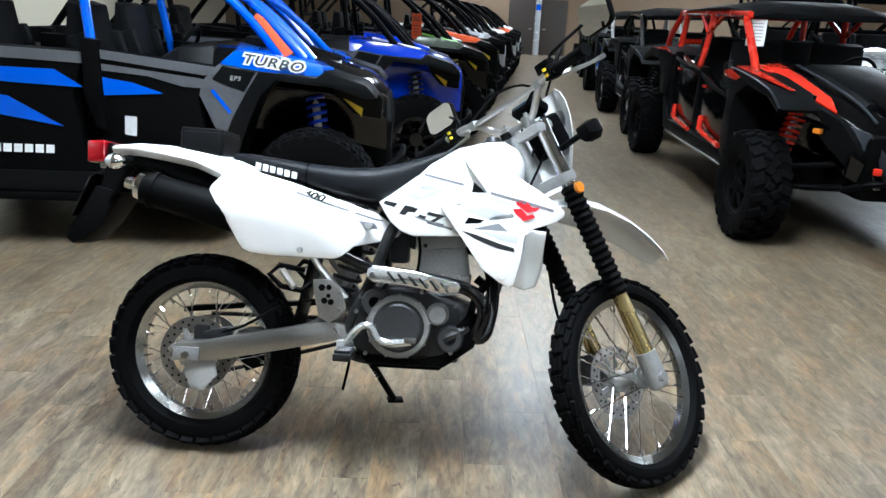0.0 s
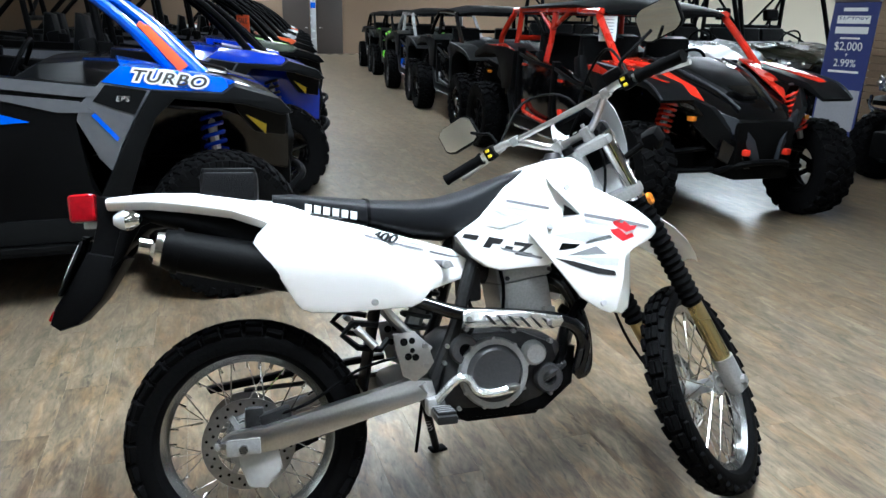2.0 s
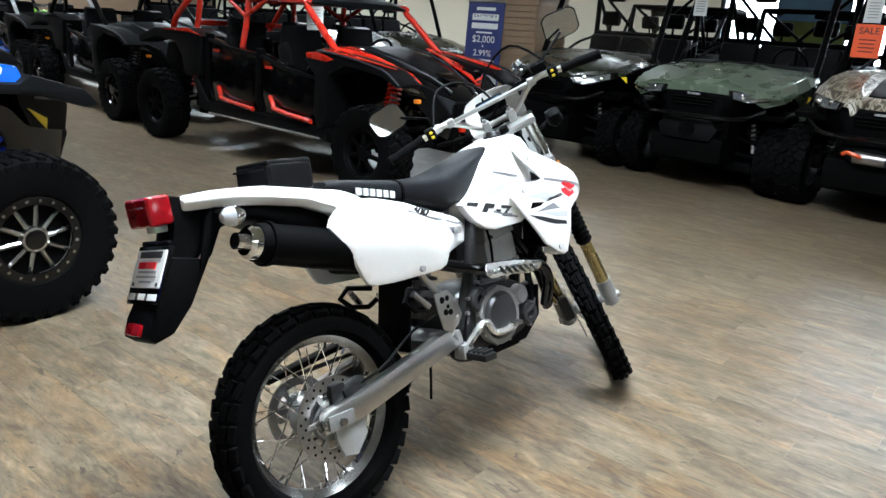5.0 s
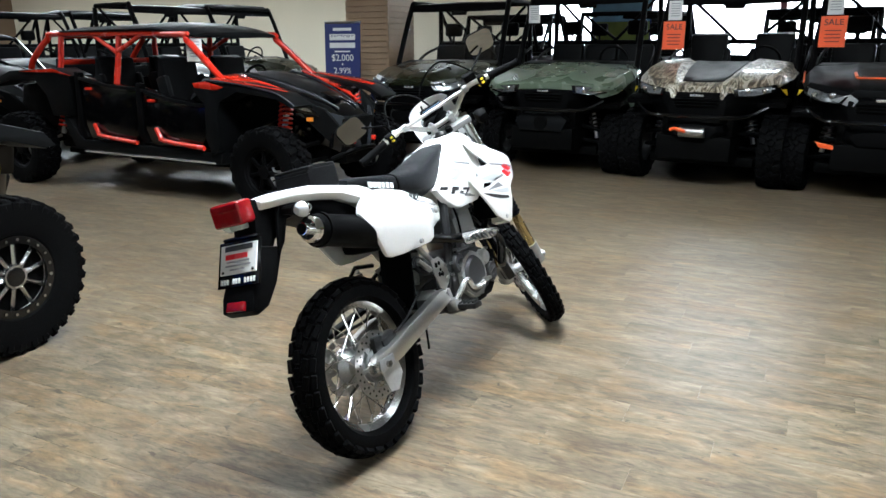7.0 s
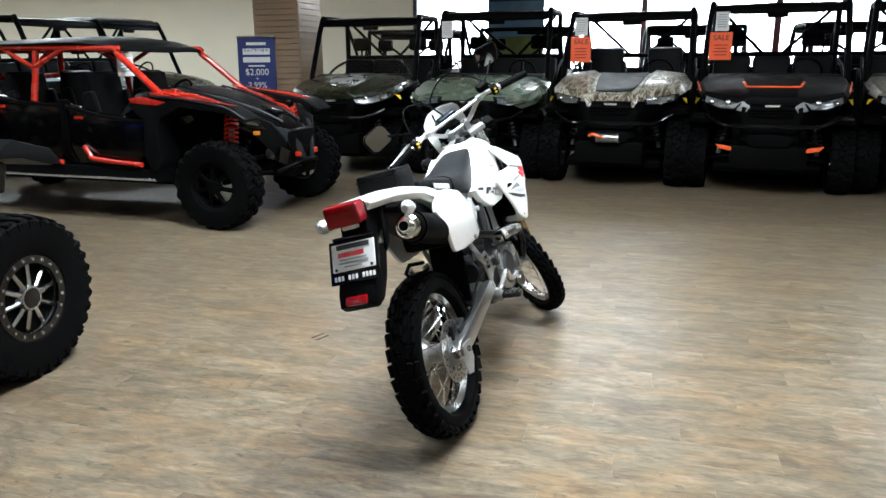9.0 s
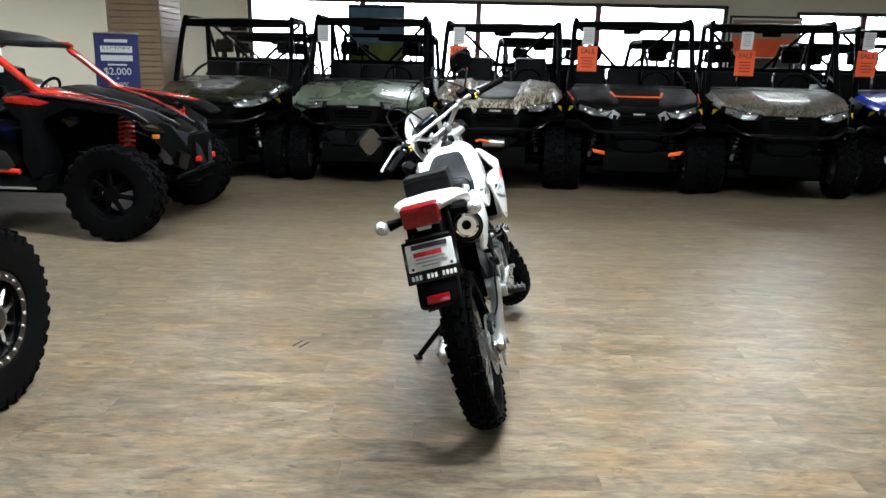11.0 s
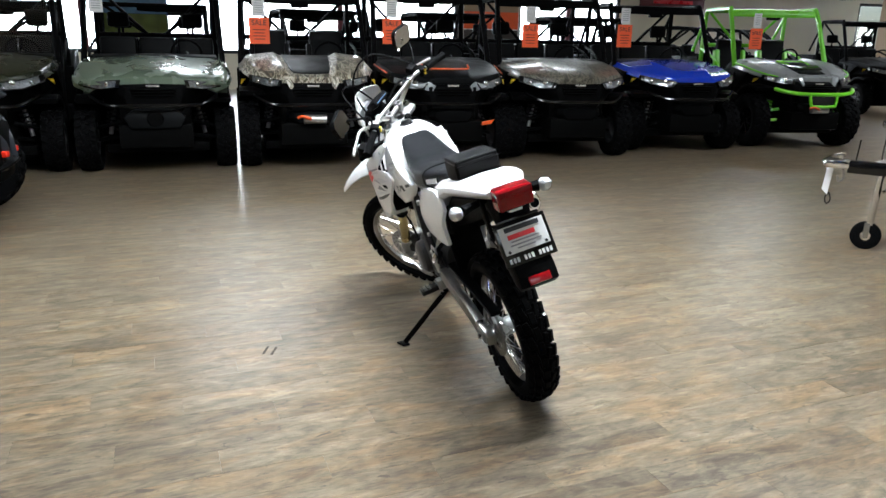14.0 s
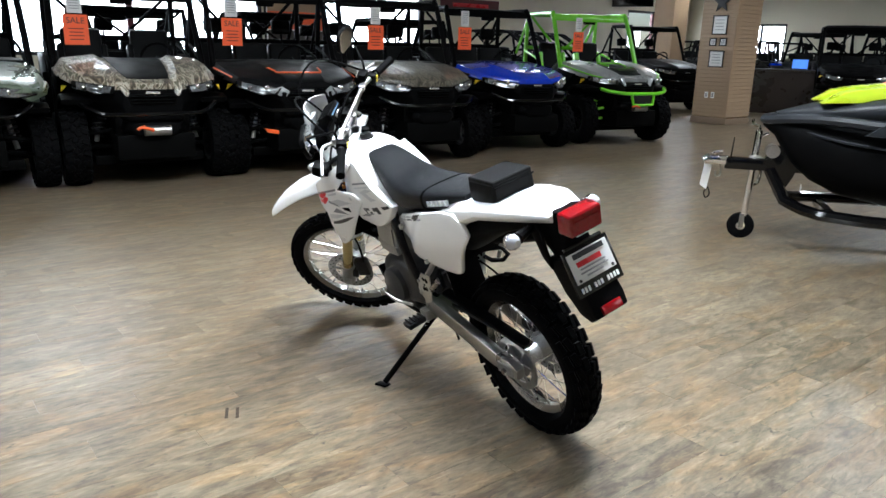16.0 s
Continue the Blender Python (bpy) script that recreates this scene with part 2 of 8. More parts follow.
def plank_material(name, per_object):
    """Worn vinyl oak: each plank its own tone and grain, drawn along its length."""
    ma = bpy.data.materials.new(name)
    ma.use_nodes = True
    nd, ln = ma.node_tree.nodes, ma.node_tree.links
    b = nd["Principled BSDF"]
    geo = nd.new("ShaderNodeNewGeometry")
    rnd = nd.new("ShaderNodeObjectInfo").outputs["Random"] if per_object else geo.outputs["Random Per Island"]
    shift = nd.new("ShaderNodeMath")
    shift.operation = "MULTIPLY"
    shift.inputs[1].default_value = 37.0
    ln.new(rnd, shift.inputs[0])
    off = nd.new("ShaderNodeCombineXYZ")
    ln.new(shift.outputs[0], off.inputs[0])
    ln.new(shift.outputs[0], off.inputs[2])
    addv = nd.new("ShaderNodeVectorMath")
    ln.new(geo.outputs["Position"], addv.inputs[0])
    ln.new(off.outputs[0], addv.inputs[1])

    def noise_of(scale, detail, distortion):
        mp, no = nd.new("ShaderNodeMapping"), nd.new("ShaderNodeTexNoise")
        mp.inputs["Scale"].default_value = scale
        no.inputs["Scale"].default_value, no.inputs["Detail"].default_value, no.inputs["Distortion"].default_value, no.inputs["Roughness"].default_value = 1.0, detail, distortion, 0.62
        ln.new(addv.outputs[0], mp.inputs["Vector"])
        ln.new(mp.outputs[0], no.inputs["Vector"])
        return no.outputs["Fac"]

    cloud, streak, fibre, knots, hue = noise_of((13, 4.4, 1), 4, 0.9), noise_of((40, 9.5, 1), 5, 1.1), noise_of((130, 20, 1), 3, 0.6), noise_of((34, 12.0, 1), 3, 1.0), noise_of((10, 2.6, 1), 3, 0.8)

    def mad(a, k, b):
        m_ = nd.new("ShaderNodeMath")
        m_.operation = "MULTIPLY_ADD"
        m_.inputs[1].default_value = k
        ln.new(a, m_.inputs[0])
        if isinstance(b, float):
            m_.inputs[2].default_value = b
        else:
            ln.new(b, m_.inputs[2])
        return m_.outputs[0]

    total = mad(cloud, 0.46, mad(streak, 0.36, mad(fibre, 0.10, mad(rnd, 0.06, 0.01))))
    base = nd.new("ShaderNodeValToRGB")
    el = base.color_ramp.elements
    el[0].position, el[0].color = 0.35, (0.043, 0.033, 0.022, 1)
    el[1].position, el[1].color = 0.64, (0.247, 0.211, 0.150, 1)
    for pos, c in ((0.42, (0.080, 0.063, 0.043)), (0.47, (0.111, 0.089, 0.061)), (0.52, (0.144, 0.118, 0.082)), (0.58, (0.190, 0.158, 0.109))):
        e = el.new(pos)
        e.color = (*c, 1)
    ln.new(total, base.inputs["Fac"])
    warm = nd.new("ShaderNodeMix")
    warm.data_type, warm.blend_type = "RGBA", "MULTIPLY"
    warm.inputs["B"].default_value = (1.10, 0.91, 0.70, 1)
    tint = nd.new("ShaderNodeMapRange")
    tint.inputs[1].default_value, tint.inputs[2].default_value = 0.46, 0.66
    ln.new(hue, tint.inputs[0])
    ln.new(tint.outputs[0], warm.inputs["Factor"])
    ln.new(base.outputs[0], warm.inputs["A"])
    spot = nd.new("ShaderNodeMapRange")
    spot.inputs[1].default_value, spot.inputs[2].default_value = 0.60, 0.72
    ln.new(knots, spot.inputs[0])
    mix = nd.new("ShaderNodeMix")
    mix.data_type = "RGBA"
    mix.inputs["B"].default_value = (0.055, 0.042, 0.031, 1)
    ln.new(spot.outputs[0], mix.inputs["Factor"])
    ln.new(warm.outputs["Result"], mix.inputs["A"])
    ln.new(mix.outputs["Result"], b.inputs["Base Color"])
    rough = nd.new("ShaderNodeMapRange")
    rough.inputs[1].default_value, rough.inputs[2].default_value = 0.3, 0.7
    rough.inputs[3].default_value, rough.inputs[4].default_value = 0.285, 0.36
    ln.new(streak, rough.inputs[0])
    ln.new(rough.outputs[0], b.inputs["Roughness"])
    b.inputs["Specular IOR Level"].default_value = 0.48
    bp = nd.new("ShaderNodeBump")
    bp.inputs["Strength"].default_value, bp.inputs["Distance"].default_value = 0.06, 0.001
    ln.new(fibre, bp.inputs["Height"])
    ln.new(bp.outputs[0], b.inputs["Normal"])
    return ma


M = {
    "white": material("white_plastic", (0.87, 0.87, 0.86), 0.22, grain=20, vary=0.02, coat=0.4),
    "black": material("black_plastic", (0.0024, 0.0024, 0.0026), 0.5, grain=180, vary=0.3, bump=0.15, spec=0.035),
    "gloss_black": material("gloss_black_paint", (0.002, 0.002, 0.0023), 0.12, grain=15, vary=0.2, coat=0.25, spec=0.3),
    "dark": material("chassis_black", (0.002, 0.002, 0.002), 0.6, grain=70, vary=0.4, bump=0.1, spec=0.04),
    "rubber": material("tyre_rubber", (0.0032, 0.0032, 0.0034), 0.66, grain=120, vary=0.35, bump=0.3, spec=0.03),
    "vinyl": material("seat_vinyl", (0.007, 0.0076, 0.0092), 0.42, grain=420, vary=0.2, bump=0.35, spec=0.12),
    "fabric": material("bag_fabric", (0.0035, 0.0035, 0.004), 0.5, grain=300, vary=0.3, bump=0.4, spec=0.1),
    "chrome": material("chrome", (0.80, 0.80, 0.80), 0.08, 1.0, grain=30, vary=0.04),
    "shield_metal": material("polished_shield", (0.72, 0.72, 0.71), 0.2, 0.75, grain=60, vary=0.1),
    "rim_metal": material("rim_aluminium", (0.40, 0.40, 0.39), 0.24, 1.0, grain=90, vary=0.15),
    "alu": material("brushed_aluminium", (0.50, 0.49, 0.475), 0.34, 1.0, grain=140, vary=0.12, bump=0.05),
    "cast": material("cast_aluminium", (0.36, 0.36, 0.355), 0.36, 0.55, grain=160, vary=0.2, bump=0.2),
    "engine_grey": material("engine_grey_paint", (0.055, 0.055, 0.057), 0.36, 0.5, grain=160, vary=0.25, bump=0.2),
    "steel": material("plain_steel", (0.42, 0.41, 0.40), 0.32, 1.0, grain=90, vary=0.2),
    "gold": material("gold_anodised", (0.46, 0.36, 0.16), 0.28, 0.9, grain=60, vary=0.1),
    "disc_guard": material("pale_grey_plastic", (0.34, 0.34, 0.33), 0.5, grain=80, vary=0.12),
    "gunmetal": material("dark_metal", (0.03, 0.03, 0.031), 0.4, 0.7, grain=90, vary=0.3),
    "decal_grey": material("grey_decal", (0.20, 0.205, 0.22), 0.3, grain=30, vary=0.06),
    "decal_light": material("pale_grey_decal", (0.52, 0.53, 0.55), 0.3, grain=30, vary=0.06),
    "decal_black": material("black_decal", (0.02, 0.02, 0.022), 0.3, grain=30, vary=0.1),
    "red_decal": material("red_decal", (0.66, 0.02, 0.03), 0.3, grain=30, vary=0.06),
    "red_lens": material("red_lens", (0.20, 0.002, 0.0055), 0.16, grain=60, vary=0.25, coat=0.25),
    "amber": material("amber_lens", (0.75, 0.24, 0.02), 0.14, grain=60, vary=0.15, coat=0.6),
    "lamp": material("smoked_lamp_lens", (0.26, 0.27, 0.28), 0.14, 0.6, grain=50, vary=0.7, coat=0.5),
    "clear": material("clear_lens", (0.66, 0.68, 0.70), 0.12, 0.35, grain=50, vary=0.3, coat=0.8),
    "mirror": material("mirror_glass", (0.90, 0.91, 0.92), 0.02, 1.0, grain=8, vary=0.02),
    "lcd": material("instrument_face", (0.08, 0.13, 0.20), 0.15, grain=30, vary=0.2, coat=0.6),
    "yellow": material("yellow_switch", (0.85, 0.62, 0.02), 0.4, grain=30, vary=0.05),
    "paper": material("white_card", (0.78, 0.78, 0.77), 0.6, grain=40, vary=0.04),
    "ink": material("black_ink", (0.03, 0.03, 0.035), 0.6, grain=60, vary=0.1),
    "grey_ink": material("grey_ink", (0.30, 0.30, 0.32), 0.6, grain=60, vary=0.1),
    "sale_orange": material("orange_sale_card", (0.95, 0.13, 0.035), 0.55, grain=40, vary=0.05),
    "banner_blue": material("blue_banner_cloth", (0.0193, 0.0303, 0.1430), 0.6, grain=200, vary=0.12, bump=0.1),
    "blue": material("blue_paint", (0.008, 0.085, 0.55), 0.2, grain=20, vary=0.08, coat=0.7),
    "deep_blue": material("deep_blue_paint", (0.008, 0.040, 0.50), 0.2, grain=20, vary=0.08, coat=0.7),
    "red": material("red_orange_paint", (0.52, 0.024, 0.010), 0.25, grain=20, vary=0.08, coat=0.5),
    "orange": material("orange_accent", (0.80, 0.11, 0.02), 0.35, grain=20, vary=0.08),
    "lime": material("lime_green_paint", (0.20, 0.66, 0.02), 0.3, grain=20, vary=0.08, coat=0.4),
    "sage": material("sage_green_plastic", (0.105, 0.135, 0.095), 0.28, grain=30, vary=0.08, coat=0.4),
    "olive": material("dark_olive_plastic", (0.013, 0.016, 0.007), 0.28, grain=30, vary=0.1, coat=0.4),
    "grey_paint": material("grey_panel_paint", (0.24, 0.245, 0.25), 0.3, grain=25, vary=0.1, coat=0.5),
    "charcoal": material("charcoal_plastic", (0.0045, 0.0048, 0.0052), 0.45, grain=120, vary=0.25, bump=0.1, spec=0.07),
    "silver": material("silver_paint", (0.50, 0.51, 0.52), 0.25, 0.3, grain=25, vary=0.08, coat=0.5),
    "chartreuse": material("chartreuse_plastic", (0.50, 0.66, 0.02), 0.3, grain=20, vary=0.06, coat=0.4),
    "hull_grey": material("hull_dark_grey", (0.016, 0.018, 0.022), 0.45, grain=90, vary=0.15, spec=0.25),
    "band_grey": material("dark_band_decal", (0.085, 0.087, 0.095), 0.35, grain=30, vary=0.15),
    "camo_a": camo_material("woodland_camo", ((0.045, 0.034, 0.020), (0.17, 0.135, 0.09), (0.42, 0.38, 0.30), (0.09, 0.08, 0.045)), 6),
    "camo_b": camo_material("grey_camo", ((0.03, 0.026, 0.018), (0.085, 0.075, 0.055), (0.14, 0.125, 0.095), (0.055, 0.048, 0.034)), 6),
    "wall": material("beige_wall_paint", (0.72, 0.67, 0.54), 0.8, grain=35, vary=0.06, bump=0.05, patch=0.6),
    "wall_brown": material("brown_wall_paint", (0.20, 0.14, 0.09), 0.8, grain=35, vary=0.1, patch=0.6),
    "slat": material("tan_slatwall", (0.36, 0.25, 0.155), 0.55, grain=40, vary=0.12, bump=0.05),
    "slat_side": material("tan_board", (0.33, 0.225, 0.135), 0.6, grain=40, vary=0.12),
    "door_brown": material("dark_brown_door", (0.035, 0.026, 0.02), 0.5, grain=40, vary=0.2),
    "ceiling": material("ceiling_board", (0.42, 0.40, 0.36), 0.9, grain=20, vary=0.06, patch=0.8),
    "maroon": material("maroon_frame", (0.10, 0.012, 0.018), 0.4, grain=40, vary=0.15),
    "outside": material("bright_daylight", (1.0, 1.0, 1.0), 1.0, grain=1.2, vary=0.02, patch=0.5, emit=20.0),
    "concrete": material("pale_concrete", (0.45, 0.44, 0.42), 0.8, grain=30, vary=0.1, patch=1.0),
    "glass": glass_material("window_glass"),
    "plank": plank_material("vinyl_plank", True),
    "plank_far": plank_material("vinyl_plank_joined", False),
    "subfloor": material("joint_dark", (0.05, 0.04, 0.03), 0.8, grain=40, vary=0.2),
    "screen": material("lit_screen", (0.10, 0.25, 0.75), 0.3, grain=10, vary=0.2, emit=1.2),
    "counter": material("dark_counter", (0.03, 0.022, 0.018), 0.3, grain=50, vary=0.3),
}

# ---- the hall ----
X0, X1, Y0, Y1, TOP = -9.0, 18.0, -26.0, 31.0, 4.6


def wall_piece(name, sx, sy, sz, at, mat, label):
    return thing(name, box(sx, sy, sz, at, bev=0), mat, label, "wall", kind="structure", smooth=0)


floor = thing("floor", box(X1 - X0, Y1 - Y0, 0.2, ((X0 + X1) / 2, (Y0 + Y1) / 2, -0.106), bev=0), M["subfloor"],
              "worn brown vinyl plank floor with a soft shine", "floor", kind="structure", smooth=0)
thing("ceiling", box(X1 - X0 + 1, Y1 - Y0 + 1, 0.2, ((X0 + X1) / 2, (Y0 + Y1) / 2, TOP + 0.1), bev=0), M["ceiling"],
      "plain off-white ceiling of the hall", "ceiling", kind="structure", smooth=0)
wall_piece("wall_west", 0.2, Y1 - Y0, TOP, (X0 - 0.1, (Y0 + Y1) / 2, TOP / 2), M["wall"], "plain beige painted wall")
wall_piece("wall_north", X1 - X0, 0.2, TOP, ((X0 + X1) / 2, Y1 + 0.1, TOP / 2), M["wall_brown"], "brown painted end wall with dark doors")
south = start("wall_south", None, "plain beige painted wall with one bright window", "wall", kind="structure")
SW0, SW1, SWZ0, SWZ1 = 13.4, 15.6, 1.15, 2.55
part("wall_panel", box(SW0 - X0, 0.2, TOP, ((SW0 + X0) / 2, Y0 - 0.1, TOP / 2), bev=0), M["wall"], south, smooth=0)
part("wall_panel", box(X1 - SW1, 0.2, TOP, ((SW1 + X1) / 2, Y0 - 0.1, TOP / 2), bev=0), M["wall"], south, smooth=0)
part("wall_under_window", box(SW1 - SW0, 0.2, SWZ0, ((SW0 + SW1) / 2, Y0 - 0.1, SWZ0 / 2), bev=0), M["wall"], south, smooth=0)
part("wall_over_window", box(SW1 - SW0, 0.2, TOP - SWZ1, ((SW0 + SW1) / 2, Y0 - 0.1, (TOP + SWZ1) / 2), bev=0), M["wall"], south, smooth=0)
w4 = start("window_4", None, "bright window in the far end wall", "window", kind="structure")
for x in (SW0 + 0.05, (SW0 + SW1) / 2, SW1 - 0.05):
    part("window_frame", box(0.10, 0.10, SWZ1 - SWZ0, (x, Y0 - 0.08, (SWZ0 + SWZ1) / 2)), M["gunmetal"], w4)
for z in (SWZ0 + 0.05, SWZ1 - 0.05):
    part("window_rail", box((SW1 - SW0) - 0.2, 0.09, 0.10, ((SW0 + SW1) / 2, Y0 - 0.08, z)), M["gunmetal"], w4)
thing("backdrop_south", box(14, 0.1, 8, (14.5, Y0 - 6, 3), bev=0), M["outside"], "overexposed bright daylight outside the end wall", "backdrop", kind="structure", smooth=0)

# window wall: openings (y from, y to, sill, head)
OPENINGS = [(-25.2, -21.6, 0.95, 3.0), (-11.0, -7.2, 0.95, 3.0), (-5.3, 8.2, 0.95, 3.12)]
east = start("wall_east", None, "beige window wall with a long shop front", "wall", kind="structure")
edge = Y0
for lo, hi, sill, head in OPENINGS:
    part("wall_panel", box(0.25, lo - edge, TOP, (X1 + 0.125, (lo + edge) / 2, TOP / 2), bev=0), M["wall"], east, smooth=0)
    part("wall_under_window", box(0.25, hi - lo, sill, (X1 + 0.125, (lo + hi) / 2, sill / 2), bev=0), M["wall"], east, smooth=0)
    part("wall_over_window", box(0.25, hi - lo, TOP - head, (X1 + 0.125, (lo + hi) / 2, (TOP + head) / 2), bev=0), M["wall"], east, smooth=0)
    edge = hi
part("wall_panel", box(0.25, Y1 - edge, TOP, (X1 + 0.125, (Y1 + edge) / 2, TOP / 2), bev=0), M["wall"], east, smooth=0)


def shop_window(name, lo, hi, sill, head, bars, label):
    win = start(name, None, label, "window", kind="structure")
    for y in (lo + 0.06, hi - 0.06):
        part("window_frame", box(0.12, 0.12, head - sill, (X1 + 0.1, y, (sill + head) / 2)), M["gunmetal"], win)
    for z in (sill + 0.05, head - 0.05):
        part("window_rail", box(0.12, hi - lo - 0.24, 0.1, (X1 + 0.1, (lo + hi) / 2, z)), M["gunmetal"], win)
    for y in bars:
        part("mullion", box(0.14, 0.16, head - sill - 0.2, (X1 + 0.1, y, (sill + head) / 2)), M["maroon"], win, "dark maroon mullion")
    cuts = [lo + 0.12, *bars, hi - 0.12]
    for a, b in zip(cuts, cuts[1:]):
        pane = part("pane", box(0.012, b - a - 0.16, head - sill - 0.2, (X1 + 0.1, (a + b) / 2, (sill + head) / 2), bev=0), M["glass"], win, smooth=0)
        pane.visible_shadow = False


shop_window("window_1", *OPENINGS[2], (4.95, 1.68, -1.68), "long shop window with maroon mullions, glaring daylight outside")
shop_window("window_2", *OPENINGS[1], (-9.1,), "shop window with bright daylight outside")
shop_window("window_3", *OPENINGS[0], (-23.4,), "far shop window with bright daylight outside")

thing("backdrop", box(0.1, 60, 14, (34, -1, 5), bev=0), M["outside"], "overexposed bright daylight outside", "backdrop", kind="structure", smooth=0)
thing("ground", box(30, 80, 0.2, (33.3, 0, -0.15), bev=0), M["concrete"], "pale sunlit concrete outside", "ground", kind="structure", smooth=0)

# ---- off-road vehicles: wheels ----
def lug_tyre(R, W, rim, count, depth, name):
    """A knobbly tyre round the y axis."""
    h = W / 2
    prof = [(rim, -h * 0.72), (rim + 0.02, -h * 0.86), (R * 0.80, -h), (R * 0.92, -h * 0.93), (R - depth, -h * 0.74), (R - depth * 0.8, 0.0),
            (R - depth, h * 0.74), (R * 0.92, h * 0.93), (R * 0.80, h), (rim + 0.02, h * 0.86), (rim, h * 0.72), (rim - 0.012, 0)]
    carcass = to_mesh(name, lathe(prof, 40, "Y", closed=True), M["rubber"], 30)
    bm = bmesh.new()
    for i in range(count):
        a = 360 / count * i
        for y, tilt, shift, wide in ((-h * 0.62, 22, 0, 0.62), (h * 0.62, -22, 0.5, 0.62), (-h * 0.12, -30, 0.30, 0.42), (h * 0.16, 30, 0.8, 0.42)):
            lug = box(2 * math.pi * R / count * 0.52, h * wide, depth * 2, (0, 0, 0), (0, 0, tilt), bev=depth * 0.3, seg=1)
            add(bm, lug, pose(0, 0, 0, 0, a + 360 / count * shift, 0) @ pose(0, y, R - depth * (1.0 if abs(y) < h * 0.3 else 1.25), (-8 if y > 0 else 8) * (abs(y) > h * 0.3)))
        for s in (-1, 1):
            add(bm, box(2 * math.pi * R / count * 0.5, 0.016, R * 0.10, bev=0.004, seg=1), pose(0, 0, 0, 0, a + (180 / count if s > 0 else 0), 0) @ pose(0, s * h * 0.93, R * 0.885))
    return carcass, to_mesh("tread", bm, M["rubber"], 30)


def spoke_rim(r, W, spokes, mat, name, beads=0):
    """A cast rim: barrel, hub and spokes; its outer face looks to -y."""
    slim = 0.12 if spokes > 8 else 0.20
    f = -W * 0.36
    bm = lathe([(r, -W * 0.38), (r + 0.012, -W * 0.40), (r + 0.008, -W * 0.36), (r - 0.02, -W * 0.30), (r - 0.03, 0), (r - 0.02, W * 0.34), (r + 0.01, W * 0.38), (r, W * 0.39), (r - 0.045, 0)], 36, "Y", closed=True)
    add(bm, lathe([(0, f - 0.012), (r * 0.30, f - 0.01), (r * 0.34, f + 0.01), (r * 0.30, f + 0.05), (0, f + 0.05)], 24))
    for i in range(spokes):
        add(bm, box(r * 0.70, 0.03, r * slim, (r * 0.63, f + 0.018, 0), (0, 0, 8), bev=0.008, seg=1), pose(0, 0, 0, 0, 360 / spokes * i, 0))
    for i in range(beads):
        add(bm, lathe([(0, -W * 0.43), (0.008, -W * 0.43), (0.008, -W * 0.38)], 6), pose(r * 0.96 * math.cos(6.2832 * i / beads), 0, r * 0.96 * math.sin(6.2832 * i / beads)))
    return to_mesh(name, bm, mat, 30)


TYRE = {"big": lug_tyre(0.375, 0.27, 0.19, 22, 0.024, "tyre"), "tall": lug_tyre(0.375, 0.235, 0.19, 22, 0.024, "tyre"), "mid": lug_tyre(0.335, 0.215, 0.165, 20, 0.022, "tyre"),
        "allroad": lug_tyre(0.378, 0.27, 0.185, 34, 0.013, "tyre")}
SIZE = {"big": (0.375, 0.27, 0.19), "tall": (0.375, 0.235, 0.19), "mid": (0.335, 0.215, 0.165), "allroad": (0.378, 0.27, 0.185)}
RIM = {}


def wheel(parent, kind, rim, x, y, yaw=0.0):
    """One wheel under a vehicle; y < 0 is the right side."""
    R, W, r = SIZE[kind]
    key = (kind, rim)
    if key not in RIM:
        RIM[key] = spoke_rim(r, W, 10 if rim == "alu" else 7, M["rim_metal" if rim == "alu" else rim], "rim", 20 if rim in ("alu", "gloss_black") else 0)
    hub = part("wheel", TYRE[kind][0], None, parent, m=pose(x, y, R - 0.006, 0, random.uniform(0, 40), (180 if y > 0 else 0) + yaw))
    tagged(part("tread", TYRE[kind][1], None, hub), kind="stuff")
    part("rim", RIM[key], None, hub)
    if rim == "alu":
        # dark disc that paints the shade in the gaps between spokes
        part("spoke_gap_backing", lathe([(0, -W * 0.27), (r * 0.93, -W * 0.26), (r * 0.95, -W * 0.1)], 28), M["dark"], hub)
        part("bead_ring", lathe([(r * 0.86, -W * 0.415), (r * 1.06, -W * 0.415), (r * 1.08, -W * 0.37), (r * 0.86, -W * 0.36)], 40, closed=True), M["gloss_black"], hub, "black bead ring")
        part("hub_cap", lathe([(0, -W * 0.42), (0.045, -W * 0.41), (0.05, -W * 0.36)], 20), M["gloss_black"], hub, "black hub cap")
    return hub


def both(fn):
    """Right part, then left part."""
    return [fn(-1), fn(1)]


def bucket_seat(parent, x, y, z, mat, accent=None):
    s = part("seat", box(0.5, 0.46, 0.16, (0.02, 0, 0), (0, -6, 0), 0.05, 3), mat, parent, m=pose(x, y, z))
    back = [(-0.20, -0.02), (-0.06, 0.0), (-0.16, 0.42), (-0.19, 0.66), (-0.26, 0.68), (-0.30, 0.42)]
    part("backrest", prism(back, -0.21, 0.21, 0.035), mat, s)
    for k in (-1, 1):
        part("bolster", box(0.13, 0.07, 0.42, (-0.15, k * 0.22, 0.30), (0, -14, 0), 0.03), M[accent] if accent else mat, s)
    return s


def steering(parent, x, y, z):
    st = part("steering_wheel", tube([(0.17 * math.cos(a) * 0.45, 0.17 * math.sin(a), 0.17 * math.cos(a) * 0.9) for a in np.linspace(0, 6.2832, 19)], 0.014, 8, 1), M["black"], parent, m=pose(x, y, z))
    part("steering_column", tube([(0, 0, 0), (0.22, 0, -0.12)], 0.022, 8, 1), M["black"], st)


